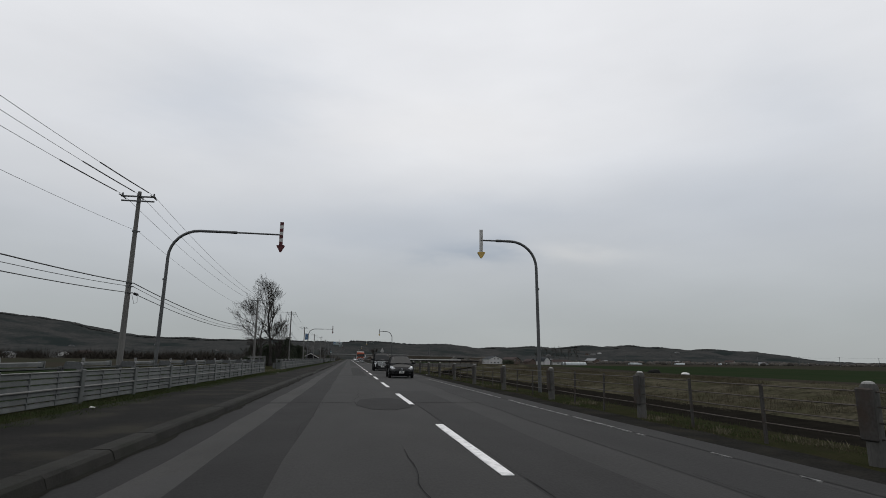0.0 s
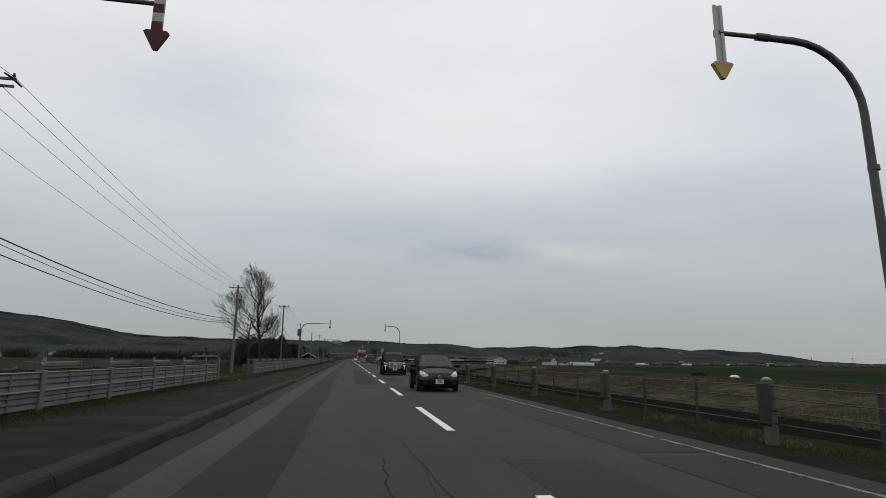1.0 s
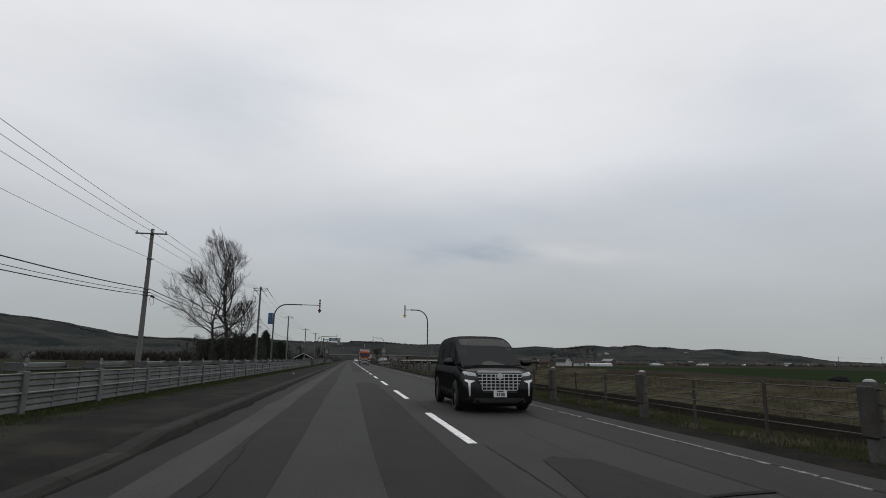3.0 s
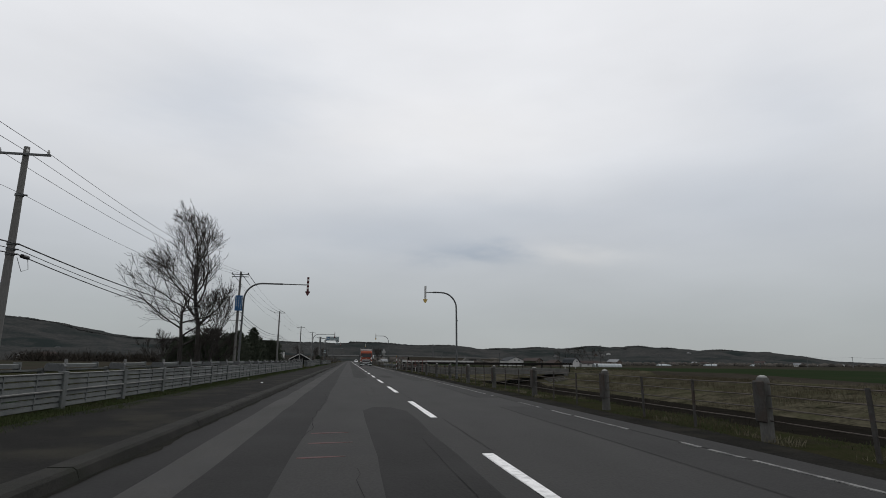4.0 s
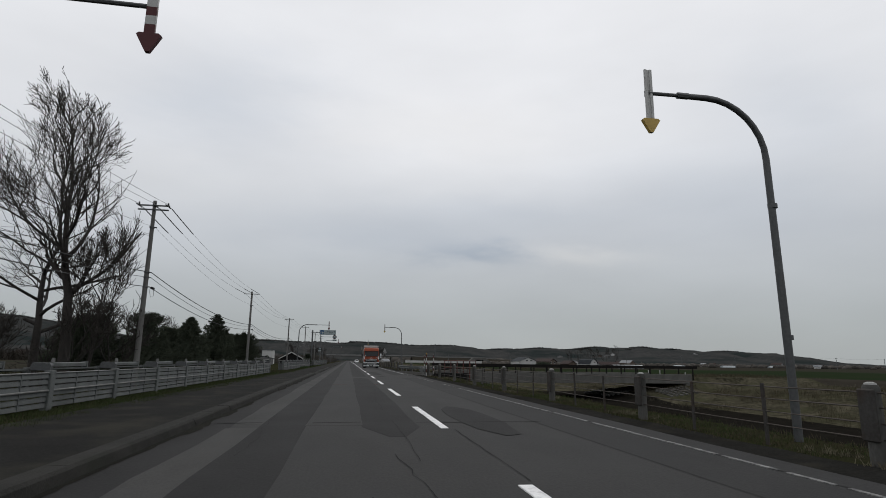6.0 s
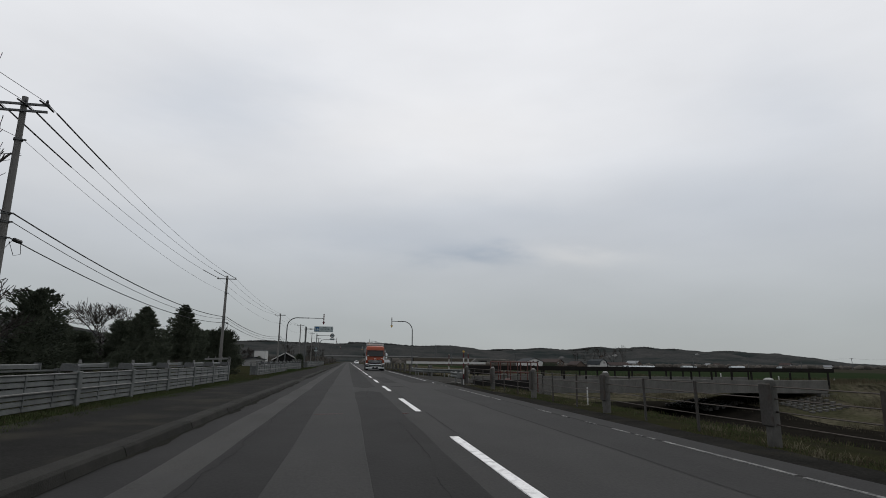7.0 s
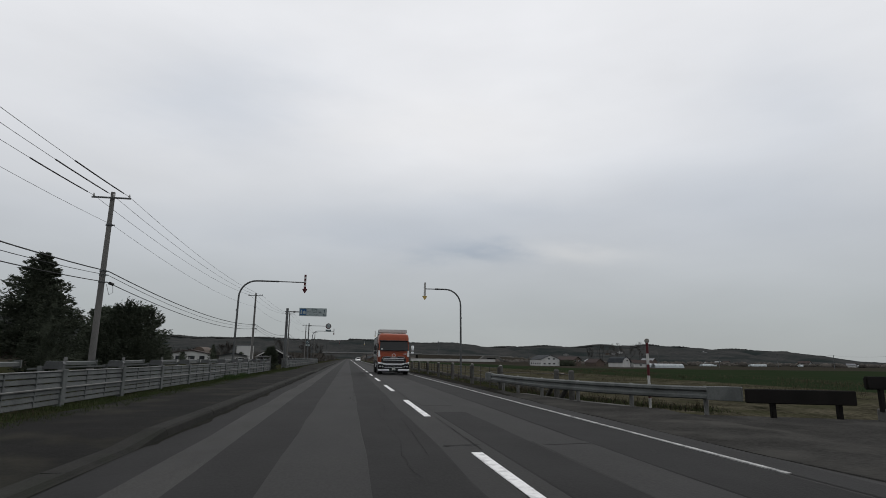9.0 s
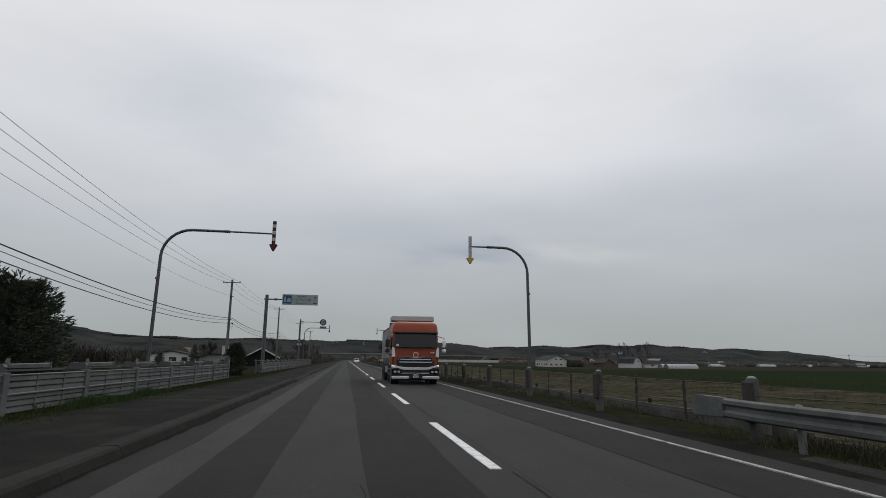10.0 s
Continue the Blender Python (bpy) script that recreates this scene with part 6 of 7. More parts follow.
rs = thing("speed_limit_sign", pose(-10.2, 265, 0), "round speed limit sign reading 50 on a cantilever post", "road sign")
b_ = bmesh.new()
tube(b_, [(0, 0, -0.3), (0, 0, 8.3)], [0.13, 0.11], 12)
part("post", b_, MAST, rs, smooth=40)
b_ = bmesh.new()
tube(b_, [(-0.2, 0, 7.8), (3.6, 0, 7.78)], 0.05, 8)
tube(b_, [(0.1, 0, 7.8), (0.55, 0, 7.8)], 0.1, 8)
part("arm", b_, MAST, rs, smooth=40)


def disc_sign(parent, x, z, r, txt):
    b_ = bmesh.new()
    tube(b_, [(x, -0.1, z), (x, -0.06, z)], r, 28)
    d = part("disc", b_, SIGN_RED if txt == "50" else SIGN_TEXT, parent)
    b_ = bmesh.new()
    tube(b_, [(x, -0.106, z), (x, -0.1, z)], r * 0.70, 28)
    part("disc_face", b_, SIGN_FACE, d)
    if txt == "50":
        lettering(txt, r * 1.15, x, -0.108, z, SIGN_TEXT, d)
    else:
        b_ = bmesh.new()
        prism(b_, [(x - 0.2, z - 0.12), (x - 0.12, z - 0.2), (x + 0.2, z + 0.12), (x + 0.12, z + 0.2)], -0.112, -0.106)
        part("symbol", b_, SIGN_TEXT, d)


disc_sign(rs, 4.0, 7.78, 0.58, "50")
b_ = bmesh.new()
box(b_, 3.45, 4.6, -0.1, -0.06, 6.62, 7.08)
pl = part("plate", b_, SIGN_FACE, rs)
for k in range(4):
    b_ = bmesh.new()
    box(b_, 3.58 + 0.25 * k, 3.76 + 0.25 * k, -0.106, -0.1, 6.74, 6.96)
    part("lettering", b_, SIGN_TEXT, pl)
disc_sign(rs, -0.05, 4.4, 0.36, "")
b_ = bmesh.new()
box(b_, -0.45, 0.35, -0.1, -0.06, 3.62, 3.95)
part("plate", b_, SIGN_FACE, rs)

# ---- far tower and chimney ----
tw = thing("tower", pose(62, 1130, -3), "far grey building with a steep pointed roof", "building")
b_ = bmesh.new()
box(b_, -2.5, 2.5, 0, 5, 0, 18)
part("wall", b_, WALL_GREY, tw)
b_ = bmesh.new()
loft(b_, [[(-3.6, -1.1, 18), (3.6, -1.1, 18), (3.6, 6.1, 18), (-3.6, 6.1, 18)], [(-0.2, 2.3, 26), (0.2, 2.3, 26), (0.2, 2.7, 26), (-0.2, 2.7, 26)]])
part("roof", b_, WALL_GREY, tw)
b_ = bmesh.new()
tube(b_, [(161, 1175, -4), (161, 1175, 33)], [1.6, 1.2], 12)
tagged(part("chimney", b_, MAST, None), "tall dark chimney far across the plain", "chimney")
FARP = [(72 + 48 * k, 518 + 0.4 * k) for k in range(12)]
for x, y in FARP:
    b_ = bmesh.new()
    tube(b_, [(x, y, FZ - 0.5), (x, y, FZ + 10.2)], [0.24, 0.17], 8)
    box(b_, x - 0.9, x + 0.9, y - 0.08, y + 0.08, FZ + 9.6, FZ + 9.8)
    tagged(part("utility_pole", b_, MAST, None), "far utility pole standing in the fields", "utility pole", "far poles in the fields")
for a, b in zip(FARP, FARP[1:]):
    for dz in (9.9,):
        wire((*a, FZ + dz), (*b, FZ + dz), 0.9, 0.035, label="thin far overhead line across the fields")


# ---- vehicles ----
from mathutils.bvhtree import BVHTree


def wheel(parent, x, y, r, w, out, rim_r=None):
    """A tyre with a five-spoke rim; out: the side that faces outwards."""
    rim_r = rim_r or r * 0.68
    b_ = bmesh.new()
    prof = [(-w / 2, rim_r), (-w / 2, r * 0.93), (-w * 0.4, r), (w * 0.4, r), (w / 2, r * 0.93), (w / 2, rim_r)]
    n = 24
    rows = [[b_.verts.new((x + px, y + pr * math.cos(2 * math.pi * i / n), r + pr * math.sin(2 * math.pi * i / n))) for px, pr in prof] for i in range(n)]
    for i in range(n):
        a, c = rows[i], rows[(i + 1) % n]
        for k in range(len(prof) - 1):
            b_.faces.new((a[k], a[k + 1], c[k + 1], c[k]))
    ty = part("tyre", b_, RUBBER, parent, smooth=40)
    b_ = bmesh.new()
    xo = x + out * w * 0.36
    tube(b_, [(x - out * w * 0.2, y, r), (x + out * w * 0.1, y, r)], rim_r, n)
    part("wheel_well", b_, BLACK_TRIM, ty)
    b_ = bmesh.new()
    ro, ri = rim_r * 1.0, rim_r * 0.86
    for i in range(n):
        a, c = 2 * math.pi * i / n, 2 * math.pi * (i + 1) / n
        q = [(xo, y + rr * math.cos(t_), r + rr * math.sin(t_)) for t_, rr in ((a, ri), (a, ro), (c, ro), (c, ri))]
        b_.faces.new([b_.verts.new(p) for p in q])
    for k in range(5):
        a = 2 * math.pi * k / 5 + 0.3
        d, e_ = Vector((0, math.cos(a), math.sin(a))), Vector((0, -math.sin(a), math.cos(a)))
        c = Vector((xo, y, r))
        v = [b_.verts.new(p) for p in (c - e_ * rim_r * 0.16, c + e_ * rim_r * 0.16, c + d * ri + e_ * rim_r * 0.11, c + d * ri - e_ * rim_r * 0.11)]
        b_.faces.new(v)
    tube(b_, [(xo - 0.01, y, r), (xo + out * 0.015, y, r)], rim_r * 0.2, 12)
    part("rim", b_, ALLOY, ty)


def finer(stations, k=4):
    """Stations smoothed by a spline, k steps for each given one."""
    st = np.array(stations, float)
    pad = np.vstack([2 * st[0] - st[1], st, 2 * st[-1] - st[-2]])
    out = []
    for i in range(1, len(pad) - 2):
        a, b, c, d = pad[i - 1:i + 3]
        for q in range(k):
            u = q / k
            m = (b + c) / 2 + (c - b) * (u - 0.5)
            cr = 0.5 * ((2 * b) + (-a + c) * u + (2 * a - 5 * b + 4 * c - d) * u ** 2 + (-a + 3 * b - 3 * c + d) * u ** 3)
            out.append(0.65 * cr + 0.35 * m)
    out.append(st[-1])
    return [tuple(float(v) for v in r) for r in out]


def hull(stations):
    """A body skin lofted along y; each station: y, half width, sill z, belt z, crown z, shoulder inset."""
    b_ = bmesh.new()
    sec = []
    for y, w, z0, z1, z2, ins in finer(stations):
        half = [(w * 0.86, z0), (w * 0.955, z0 + 0.05), (w * 0.985, z0 + 0.14), (w, z0 + (z1 - z0) * 0.5), (w * 0.99, z0 + (z1 - z0) * 0.75), (w - ins * 0.4, z1 - 0.02), (w - ins, z1 + (z2 - z1) * 0.4), ((w - ins) * 0.72, z1 + (z2 - z1) * 0.72), ((w - ins) * 0.4, z2 - (z2 - z1) * 0.07), (0, z2)]
        pts = [(a, y, c) for a, c in half] + [(-a, y, c) for a, c in half[-2::-1]]
        sec.append(pts)
    loft(b_, sec)
    bmesh.ops.recalc_face_normals(b_, faces=b_.faces[:])
    return b_


def cabin(stations):
    """Skin of the glasshouse: y, half width at belt, z belt, half width at roof, z roof."""
    b_ = bmesh.new()
    sec = []
    for y, wb, zb, wr, zr in finer(stations):
        half = [(wb, zb), (wb * 0.7 + wr * 0.3, zb + (zr - zb) * 0.3), (wb * 0.4 + wr * 0.6, zb + (zr - zb) * 0.62), (wr, zr - (zr - zb) * 0.12), (wr * 0.92, zr - 0.03), (wr * 0.75, zr - 0.012), (wr * 0.4, zr)]
        sec.append([(a, y, c) for a, c in half] + [(-a, y, c) for a, c in half[::-1]])
    loft(b_, sec)
    bmesh.ops.recalc_face_normals(b_, faces=b_.faces[:])
    return b_


def skin(name, poly, view, trees, parent, material, lift=0.006, cuts=4, label=""):
    """A panel, pane or lamp laid onto the body: poly is drawn as seen from the front (x, z) or from a side (y, z)."""
    b_ = bmesh.new()
    b_.faces.new([b_.verts.new((a, c, 0)) for a, c in poly])
    bmesh.ops.triangulate(b_, faces=b_.faces[:])
    bmesh.ops.subdivide_edges(b_, edges=b_.edges[:], cuts=cuts, use_grid_fill=True)
    for v in b_.verts:
        a, c = v.co.x, v.co.y
        if view == "front":
            o, d = Vector((a, -4, c)), Vector((0, 1, 0))
        else:
            o, d = Vector((view * 4, a, c)), Vector((-view, 0, 0))
        best = None
        for t_ in trees:
            hit_, nrm, _, dist_ = t_.ray_cast(o, d)
            if hit_ is not None and (best is None or dist_ < best[1]):
                best = (hit_, dist_)
        v.co = (best[0] if best else o + d * 4) - d * lift
        v.index = 0
    back = Vector((0, 1, 0)) if view == "front" else Vector((-view, 0, 0))
    g_ = bmesh.ops.extrude_face_region(b_, geom=b_.faces[:])
    for v in [k for k in g_["geom"] if isinstance(k, bmesh.types.BMVert)]:
        v.co += back * (lift + 0.012)
    return part(name, b_, material, parent, label, 40)


def arch(trees, parent, y, r, zc, drop):
    for s in (-1, 1):
        poly = [(y + r * math.cos(a * math.pi / 12), max(drop, zc + r * math.sin(a * math.pi / 12))) for a in range(-3, 16)]
        skin("wheel_arch", poly, s, trees, parent, BLACK_TRIM, 0.004, 2)


def plate_on(parent, x, y, z, w, h, face, mark_mat):
    b_ = bmesh.new()
    box(b_, x - w / 2, x + w / 2, y - 0.012, y, z - h / 2, z + h / 2)
    p_ = part("number_plate", b_, face, parent)
    for k, dx in enumerate((-0.22, -0.07, 0.12, 0.27)):
        b_ = bmesh.new()
        box(b_, x + (dx - 0.05) * w, x + (dx + 0.05) * w, y - 0.015, y - 0.012, z - h * 0.34, z + h * 0.12)
        part("plate_bar", b_, mark_mat, p_)
    b_ = bmesh.new()
    box(b_, x - w * 0.25, x + w * 0.25, y - 0.015, y - 0.012, z + h * 0.22, z + h * 0.4)
    part("plate_bar", b_, mark_mat, p_)


def blob_part(name, parent, c, r, material, smooth=60, squash=None, label=""):
    b_ = bmesh.new()
    bmesh.ops.create_icosphere(b_, subdivisions=3, radius=1.0)
    m_ = Matrix.Translation(c) @ (squash or Matrix()) @ Matrix.Diagonal((*r, 1))
    for v in b_.verts:
        v.co = m_ @ v.co
    return part(name, b_, material, parent, label, smooth)


def sheet(name, parent, quad, material, thick=0.012, nx=8, nz=4, bow=0.0, label=""):
    """A curved pane or panel between four corners (bottom left, bottom right, top right, top left), bowed forwards (-y)."""
    b_ = bmesh.new()
    a, c, d, e_ = [Vector(q) for q in quad]
    rows = []
    for j in range(nz + 1):
        row = []
        for i in range(nx + 1):
            u, v = i / nx, j / nz
            p = a.lerp(c, u).lerp(e_.lerp(d, u), v)
            p.y -= bow * (1 - (2 * u - 1) ** 2)
            row.append(b_.verts.new(p))
        rows.append(row)
    for p, q in zip(rows, rows[1:]):
        for i in range(nx):
            b_.faces.new((p[i], p[i + 1], q[i + 1], q[i]))
    g_ = bmesh.ops.extrude_face_region(b_, geom=b_.faces[:])
    for v in [k for k in g_["geom"] if isinstance(k, bmesh.types.BMVert)]:
        v.co.y += thick
    return part(name, b_, material, parent, label, 50)


def mirrors(parent, x, y, z, material, s=1.0):
    for q in (-1, 1):
        o = blob_part("wing_mirror", parent, (q * x, y, z), (0.13 * s, 0.075 * s, 0.085 * s), material)
        b_ = bmesh.new()
        tube(b_, [(q * (x - 0.16 * s), y + 0.04, z - 0.05), (q * x, y, z - 0.03)], 0.03 * s, 6)
        part("mirror_stalk", b_, BLACK_TRIM, o)


def hatchback(x, y):
    c = thing("hatchback", pose(x, y, 0.006), "glossy black compact hatchback car on the road", "car")
    hb = hull([(0.0, 0.50, 0.30, 0.50, 0.60, 0.10), (0.03, 0.64, 0.24, 0.58, 0.67, 0.12), (0.12, 0.76, 0.20, 0.66, 0.75, 0.14), (0.30, 0.82, 0.18, 0.75, 0.835, 0.17), (0.6, 0.84, 0.18, 0.84, 0.925, 0.18), (0.95, 0.845, 0.18, 0.90, 0.985, 0.15), (1.3, 0.845, 0.18, 0.93, 1.0, 0.10), (2.2, 0.85, 0.18, 0.96, 1.0, 0.08), (3.2, 0.845, 0.2, 1.0, 1.04, 0.08), (3.6, 0.82, 0.25, 0.98, 1.02, 0.1), (3.75, 0.74, 0.32, 0.9, 0.95, 0.12)])
    cb = cabin([(0.74, 0.74, 0.90, 0.72, 0.93), (1.2, 0.765, 0.94, 0.665, 1.22), (1.7, 0.78, 0.96, 0.61, 1.455), (2.3, 0.785, 0.98, 0.60, 1.52), (3.0, 0.775, 1.0, 0.58, 1.49), (3.45, 0.74, 1.02, 0.55, 1.38), (3.7, 0.70, 0.98, 0.62, 1.06)])
    tr_ = [BVHTree.FromBMesh(hb), BVHTree.FromBMesh(cb)]
    part("body", hb, CAR_BLACK, c, smooth=60)
    part("cabin", cb, CAR_BLACK, c, smooth=60)
    skin("windscreen", [(-0.70, 0.975), (0.70, 0.975), (0.66, 1.12), (0.585, 1.36), (0.53, 1.425), (-0.53, 1.425), (-0.585, 1.36), (-0.66, 1.12)], "front", tr_, c, CAR_GLASS, 0.008, 5)
    for s in (-1, 1):
        skin("side_window", [(1.42, 1.03), (2.2, 1.04), (2.2, 1.42), (1.95, 1.41), (1.62, 1.26)], s, tr_, c, CAR_GLASS)
        skin("side_window", [(2.28, 1.04), (2.95, 1.06), (2.90, 1.39), (2.28, 1.42)], s, tr_, c, CAR_GLASS)
        skin("side_window", [(3.0, 1.07), (3.34, 1.09), (3.12, 1.32), (2.96, 1.38)], s, tr_, c, CAR_GLASS)
        skin("door_seam", [(2.225, 0.3), (2.24, 0.3), (2.255, 1.0), (2.24, 1.0)], s, tr_, c, BLACK_TRIM, 0.002, 3)
        lamp = [(s * 0.44, 0.625), (s * 0.56, 0.585), (s * 0.70, 0.59), (s * 0.765, 0.66), (s * 0.775, 0.77), (s * 0.73, 0.815), (s * 0.64, 0.78), (s * 0.50, 0.69)]
        la = skin("headlight", lamp if s > 0 else lamp[::-1], "front", tr_, c, LAMP_GLASS, 0.01, 4)
        blob_part("lamp_reflector", la, (s * 0.63, 0.10, 0.675), (0.055, 0.02, 0.055), CHROME)
        fog = [(s * 0.50, 0.36), (s * 0.64, 0.37), (s * 0.66, 0.30), (s * 0.52, 0.28)]
        skin("fog_lamp_recess", fog if s > 0 else fog[::-1], "front", tr_, c, BLACK_TRIM, 0.004, 2)
        wheel(c, s * 0.765, 0.72, 0.295, 0.18, s)
        wheel(c, s * 0.765, 3.12, 0.295, 0.18, s)
        for yy in (1.95, 2.75):
            b_ = bmesh.new()
            tube(b_, [(s * 0.845, yy, 0.845), (s * 0.875, yy + 0.05, 0.85), (s * 0.875, yy + 0.15, 0.855), (s * 0.845, yy + 0.2, 0.855)], 0.014, 6)
            part("door_handle", b_, CAR_BLACK, c)
        tail = [(3.52, 0.72), (3.66, 0.74), (3.68, 0.98), (3.58, 1.02)]
        skin("tail_light", tail, s, tr_, c, SIGN_RED, 0.006, 2)
    arch(tr_, c, 0.72, 0.345, 0.30, 0.2)
    arch(tr_, c, 3.12, 0.345, 0.30, 0.2)
    skin("grille", [(-0.33, 0.575), (-0.30, 0.535), (-0.2, 0.495), (0.2, 0.495), (0.30, 0.535), (0.33, 0.575)], "front", tr_, c, BLACK_TRIM, 0.004, 3)
    skin("lower_intake", [(-0.40, 0.30), (-0.46, 0.245), (0.46, 0.245), (0.40, 0.30)], "front", tr_, c, BLACK_TRIM, 0.004, 3)
    b_ = bmesh.new()
    tube(b_, [(0, -0.045, 0.585), (0, 0.03, 0.585)], 0.062, 20)
    bd_ = part("badge", b_, CHROME, c)
    b_ = bmesh.new()
    tube(b_, [(0, -0.049, 0.585), (0, -0.045, 0.585)], 0.046, 20)
    part("badge_centre", b_, BLACK_TRIM, bd_)
    plate_on(c, 0.0, -0.02, 0.40, 0.33, 0.165, PLATE, PLATE_MARK)
    mirrors(c, 0.95, 1.22, 1.02, CAR_BLACK)
    for x0, x1 in ((-0.5, 0.02), (0.1, 0.55)):
        b_ = bmesh.new()
        tube(b_, [(x0, 0.755, 0.975), (x1, 0.80, 1.0)], 0.012, 5)
        part("wiper", b_, BLACK_TRIM, c)
    b_ = bmesh.new()
    box(b_, -0.6, 0.6, 0.5, 3.4, 0.12, 0.25)
    part("underbody", b_, BLACK_TRIM, c)
    return c


def minivan(x, y):
    c = thing("minivan", pose(x, y, 0.006), "tall glossy black minivan with a wide chrome grille", "car")
    hb = hull([(0.0, 0.62, 0.26, 0.66, 0.78, 0.08), (0.03, 0.76, 0.20, 0.80, 0.92, 0.10), (0.12, 0.87, 0.18, 0.92, 1.02, 0.12), (0.35, 0.915, 0.18, 1.0, 1.08, 0.14), (0.9, 0.925, 0.18, 1.05, 1.15, 0.14), (1.3, 0.925, 0.18, 1.08, 1.16, 0.10), (2.6, 0.925, 0.18, 1.1, 1.14, 0.08), (4.2, 0.92, 0.2, 1.12, 1.16, 0.08), (4.8, 0.88, 0.25, 1.1, 1.14, 0.1), (4.93, 0.8, 0.32, 1.0, 1.05, 0.12)])
    cb = cabin([(0.72, 0.81, 1.04, 0.79, 1.08), (1.2, 0.84, 1.1, 0.765, 1.46), (1.7, 0.86, 1.12, 0.735, 1.80), (2.5, 0.865, 1.12, 0.73, 1.93), (4.0, 0.86, 1.14, 0.72, 1.92), (4.7, 0.83, 1.14, 0.70, 1.84), (4.9, 0.79, 1.08, 0.74, 1.25)])
    tr_ = [BVHTree.FromBMesh(hb), BVHTree.FromBMesh(cb)]
    part("body", hb, CAR_BLACK, c, smooth=60)
    part("cabin", cb, CAR_BLACK, c, smooth=60)
    skin("windscreen", [(-0.77, 1.13), (0.77, 1.13), (0.72, 1.55), (0.67, 1.74), (0.60, 1.79), (-0.60, 1.79), (-0.67, 1.74), (-0.72, 1.55)], "front", tr_, c, CAR_GLASS, 0.008, 5)
    for s in (-1, 1):
        skin("side_window", [(1.5, 1.2), (2.3, 1.2), (2.3, 1.74), (2.0, 1.74)], s, tr_, c, CAR_GLASS)
        skin("side_window", [(2.4, 1.2), (3.5, 1.22), (3.5, 1.74), (2.4, 1.75)], s, tr_, c, CAR_GLASS)
        skin("side_window", [(3.6, 1.24), (4.45, 1.28), (4.3, 1.70), (3.6, 1.74)], s, tr_, c, CAR_GLASS)
        skin("door_seam", [(2.34, 0.35), (2.355, 0.35), (2.365, 1.12), (2.35, 1.12)], s, tr_, c, BLACK_TRIM, 0.002, 3)
        lamp = [(s * 0.56, 0.86), (s * 0.84, 0.89), (s * 0.87, 0.97), (s * 0.80, 0.975), (s * 0.58, 0.94)]
        skin("headlight", lamp if s > 0 else lamp[::-1], "front", tr_, c, LAMP_GLASS, 0.01, 3)
        trim = [(s * 0.60, 0.76), (s * 0.72, 0.70), (s * 0.72, 0.40), (s * 0.755, 0.40), (s * 0.77, 0.71), (s * 0.86, 0.76), (s * 0.84, 0.79)]
        skin("chrome_trim", trim if s > 0 else trim[::-1], "front", tr_, c, CHROME, 0.012, 2)
        wheel(c, s * 0.84, 0.95, 0.345, 0.22, s)
        wheel(c, s * 0.84, 3.95, 0.345, 0.22, s)
    arch(tr_, c, 0.95, 0.395, 0.35, 0.2)
    arch(tr_, c, 3.95, 0.395, 0.35, 0.22)
    b_ = bmesh.new()
    prism(b_, [(-0.54, 0.955), (0.54, 0.955), (0.56, 0.76), (0.42, 0.48), (-0.42, 0.48), (-0.56, 0.76)], -0.02, 0.25)
    gr = part("grille", b_, BLACK_TRIM, c)
    for k in range(6):
        z = 0.53 + k * 0.076
        w = 0.42 + min(0.13, k * 0.035)
        b_ = bmesh.new()
        box(b_, -w, w, -0.04, -0.02, z, z + 0.02)
        part("grille_bar", b_, CHROME, gr)
    for k in range(9):
        xx = -0.44 + k * 0.11
        b_ = bmesh.new()
        box(b_, xx - 0.009, xx + 0.009, -0.045, -0.02, 0.55, 0.93)
        part("grille_bar", b_, CHROME, gr)
    b_ = bmesh.new()
    prism(b_, [(-0.58, 0.955), (0.58, 0.955), (0.5, 1.0), (-0.5, 1.0)], -0.03, 0.2)
    part("chrome_band", b_, CHROME, c)
    b_ = bmesh.new()
    tube(b_, [(0, -0.06, 0.87), (0, -0.04, 0.87)], 0.075, 18)
    part("badge", b_, CHROME, c)
    skin("lower_intake", [(-0.62, 0.36), (-0.66, 0.24), (0.66, 0.24), (0.62, 0.36)], "front", tr_, c, BLACK_TRIM, 0.006, 3)
    plate_on(c, 0.0, -0.045, 0.46, 0.33, 0.165, PLATE, PLATE_MARK)
    mirrors(c, 1.05, 1.2, 1.2, CAR_BLACK, 1.15)
    b_ = bmesh.new()
    box(b_, -0.65, 0.65, 0.5, 4.5, 0.12, 0.25)
    part("underbody", b_, BLACK_TRIM, c)
    return c


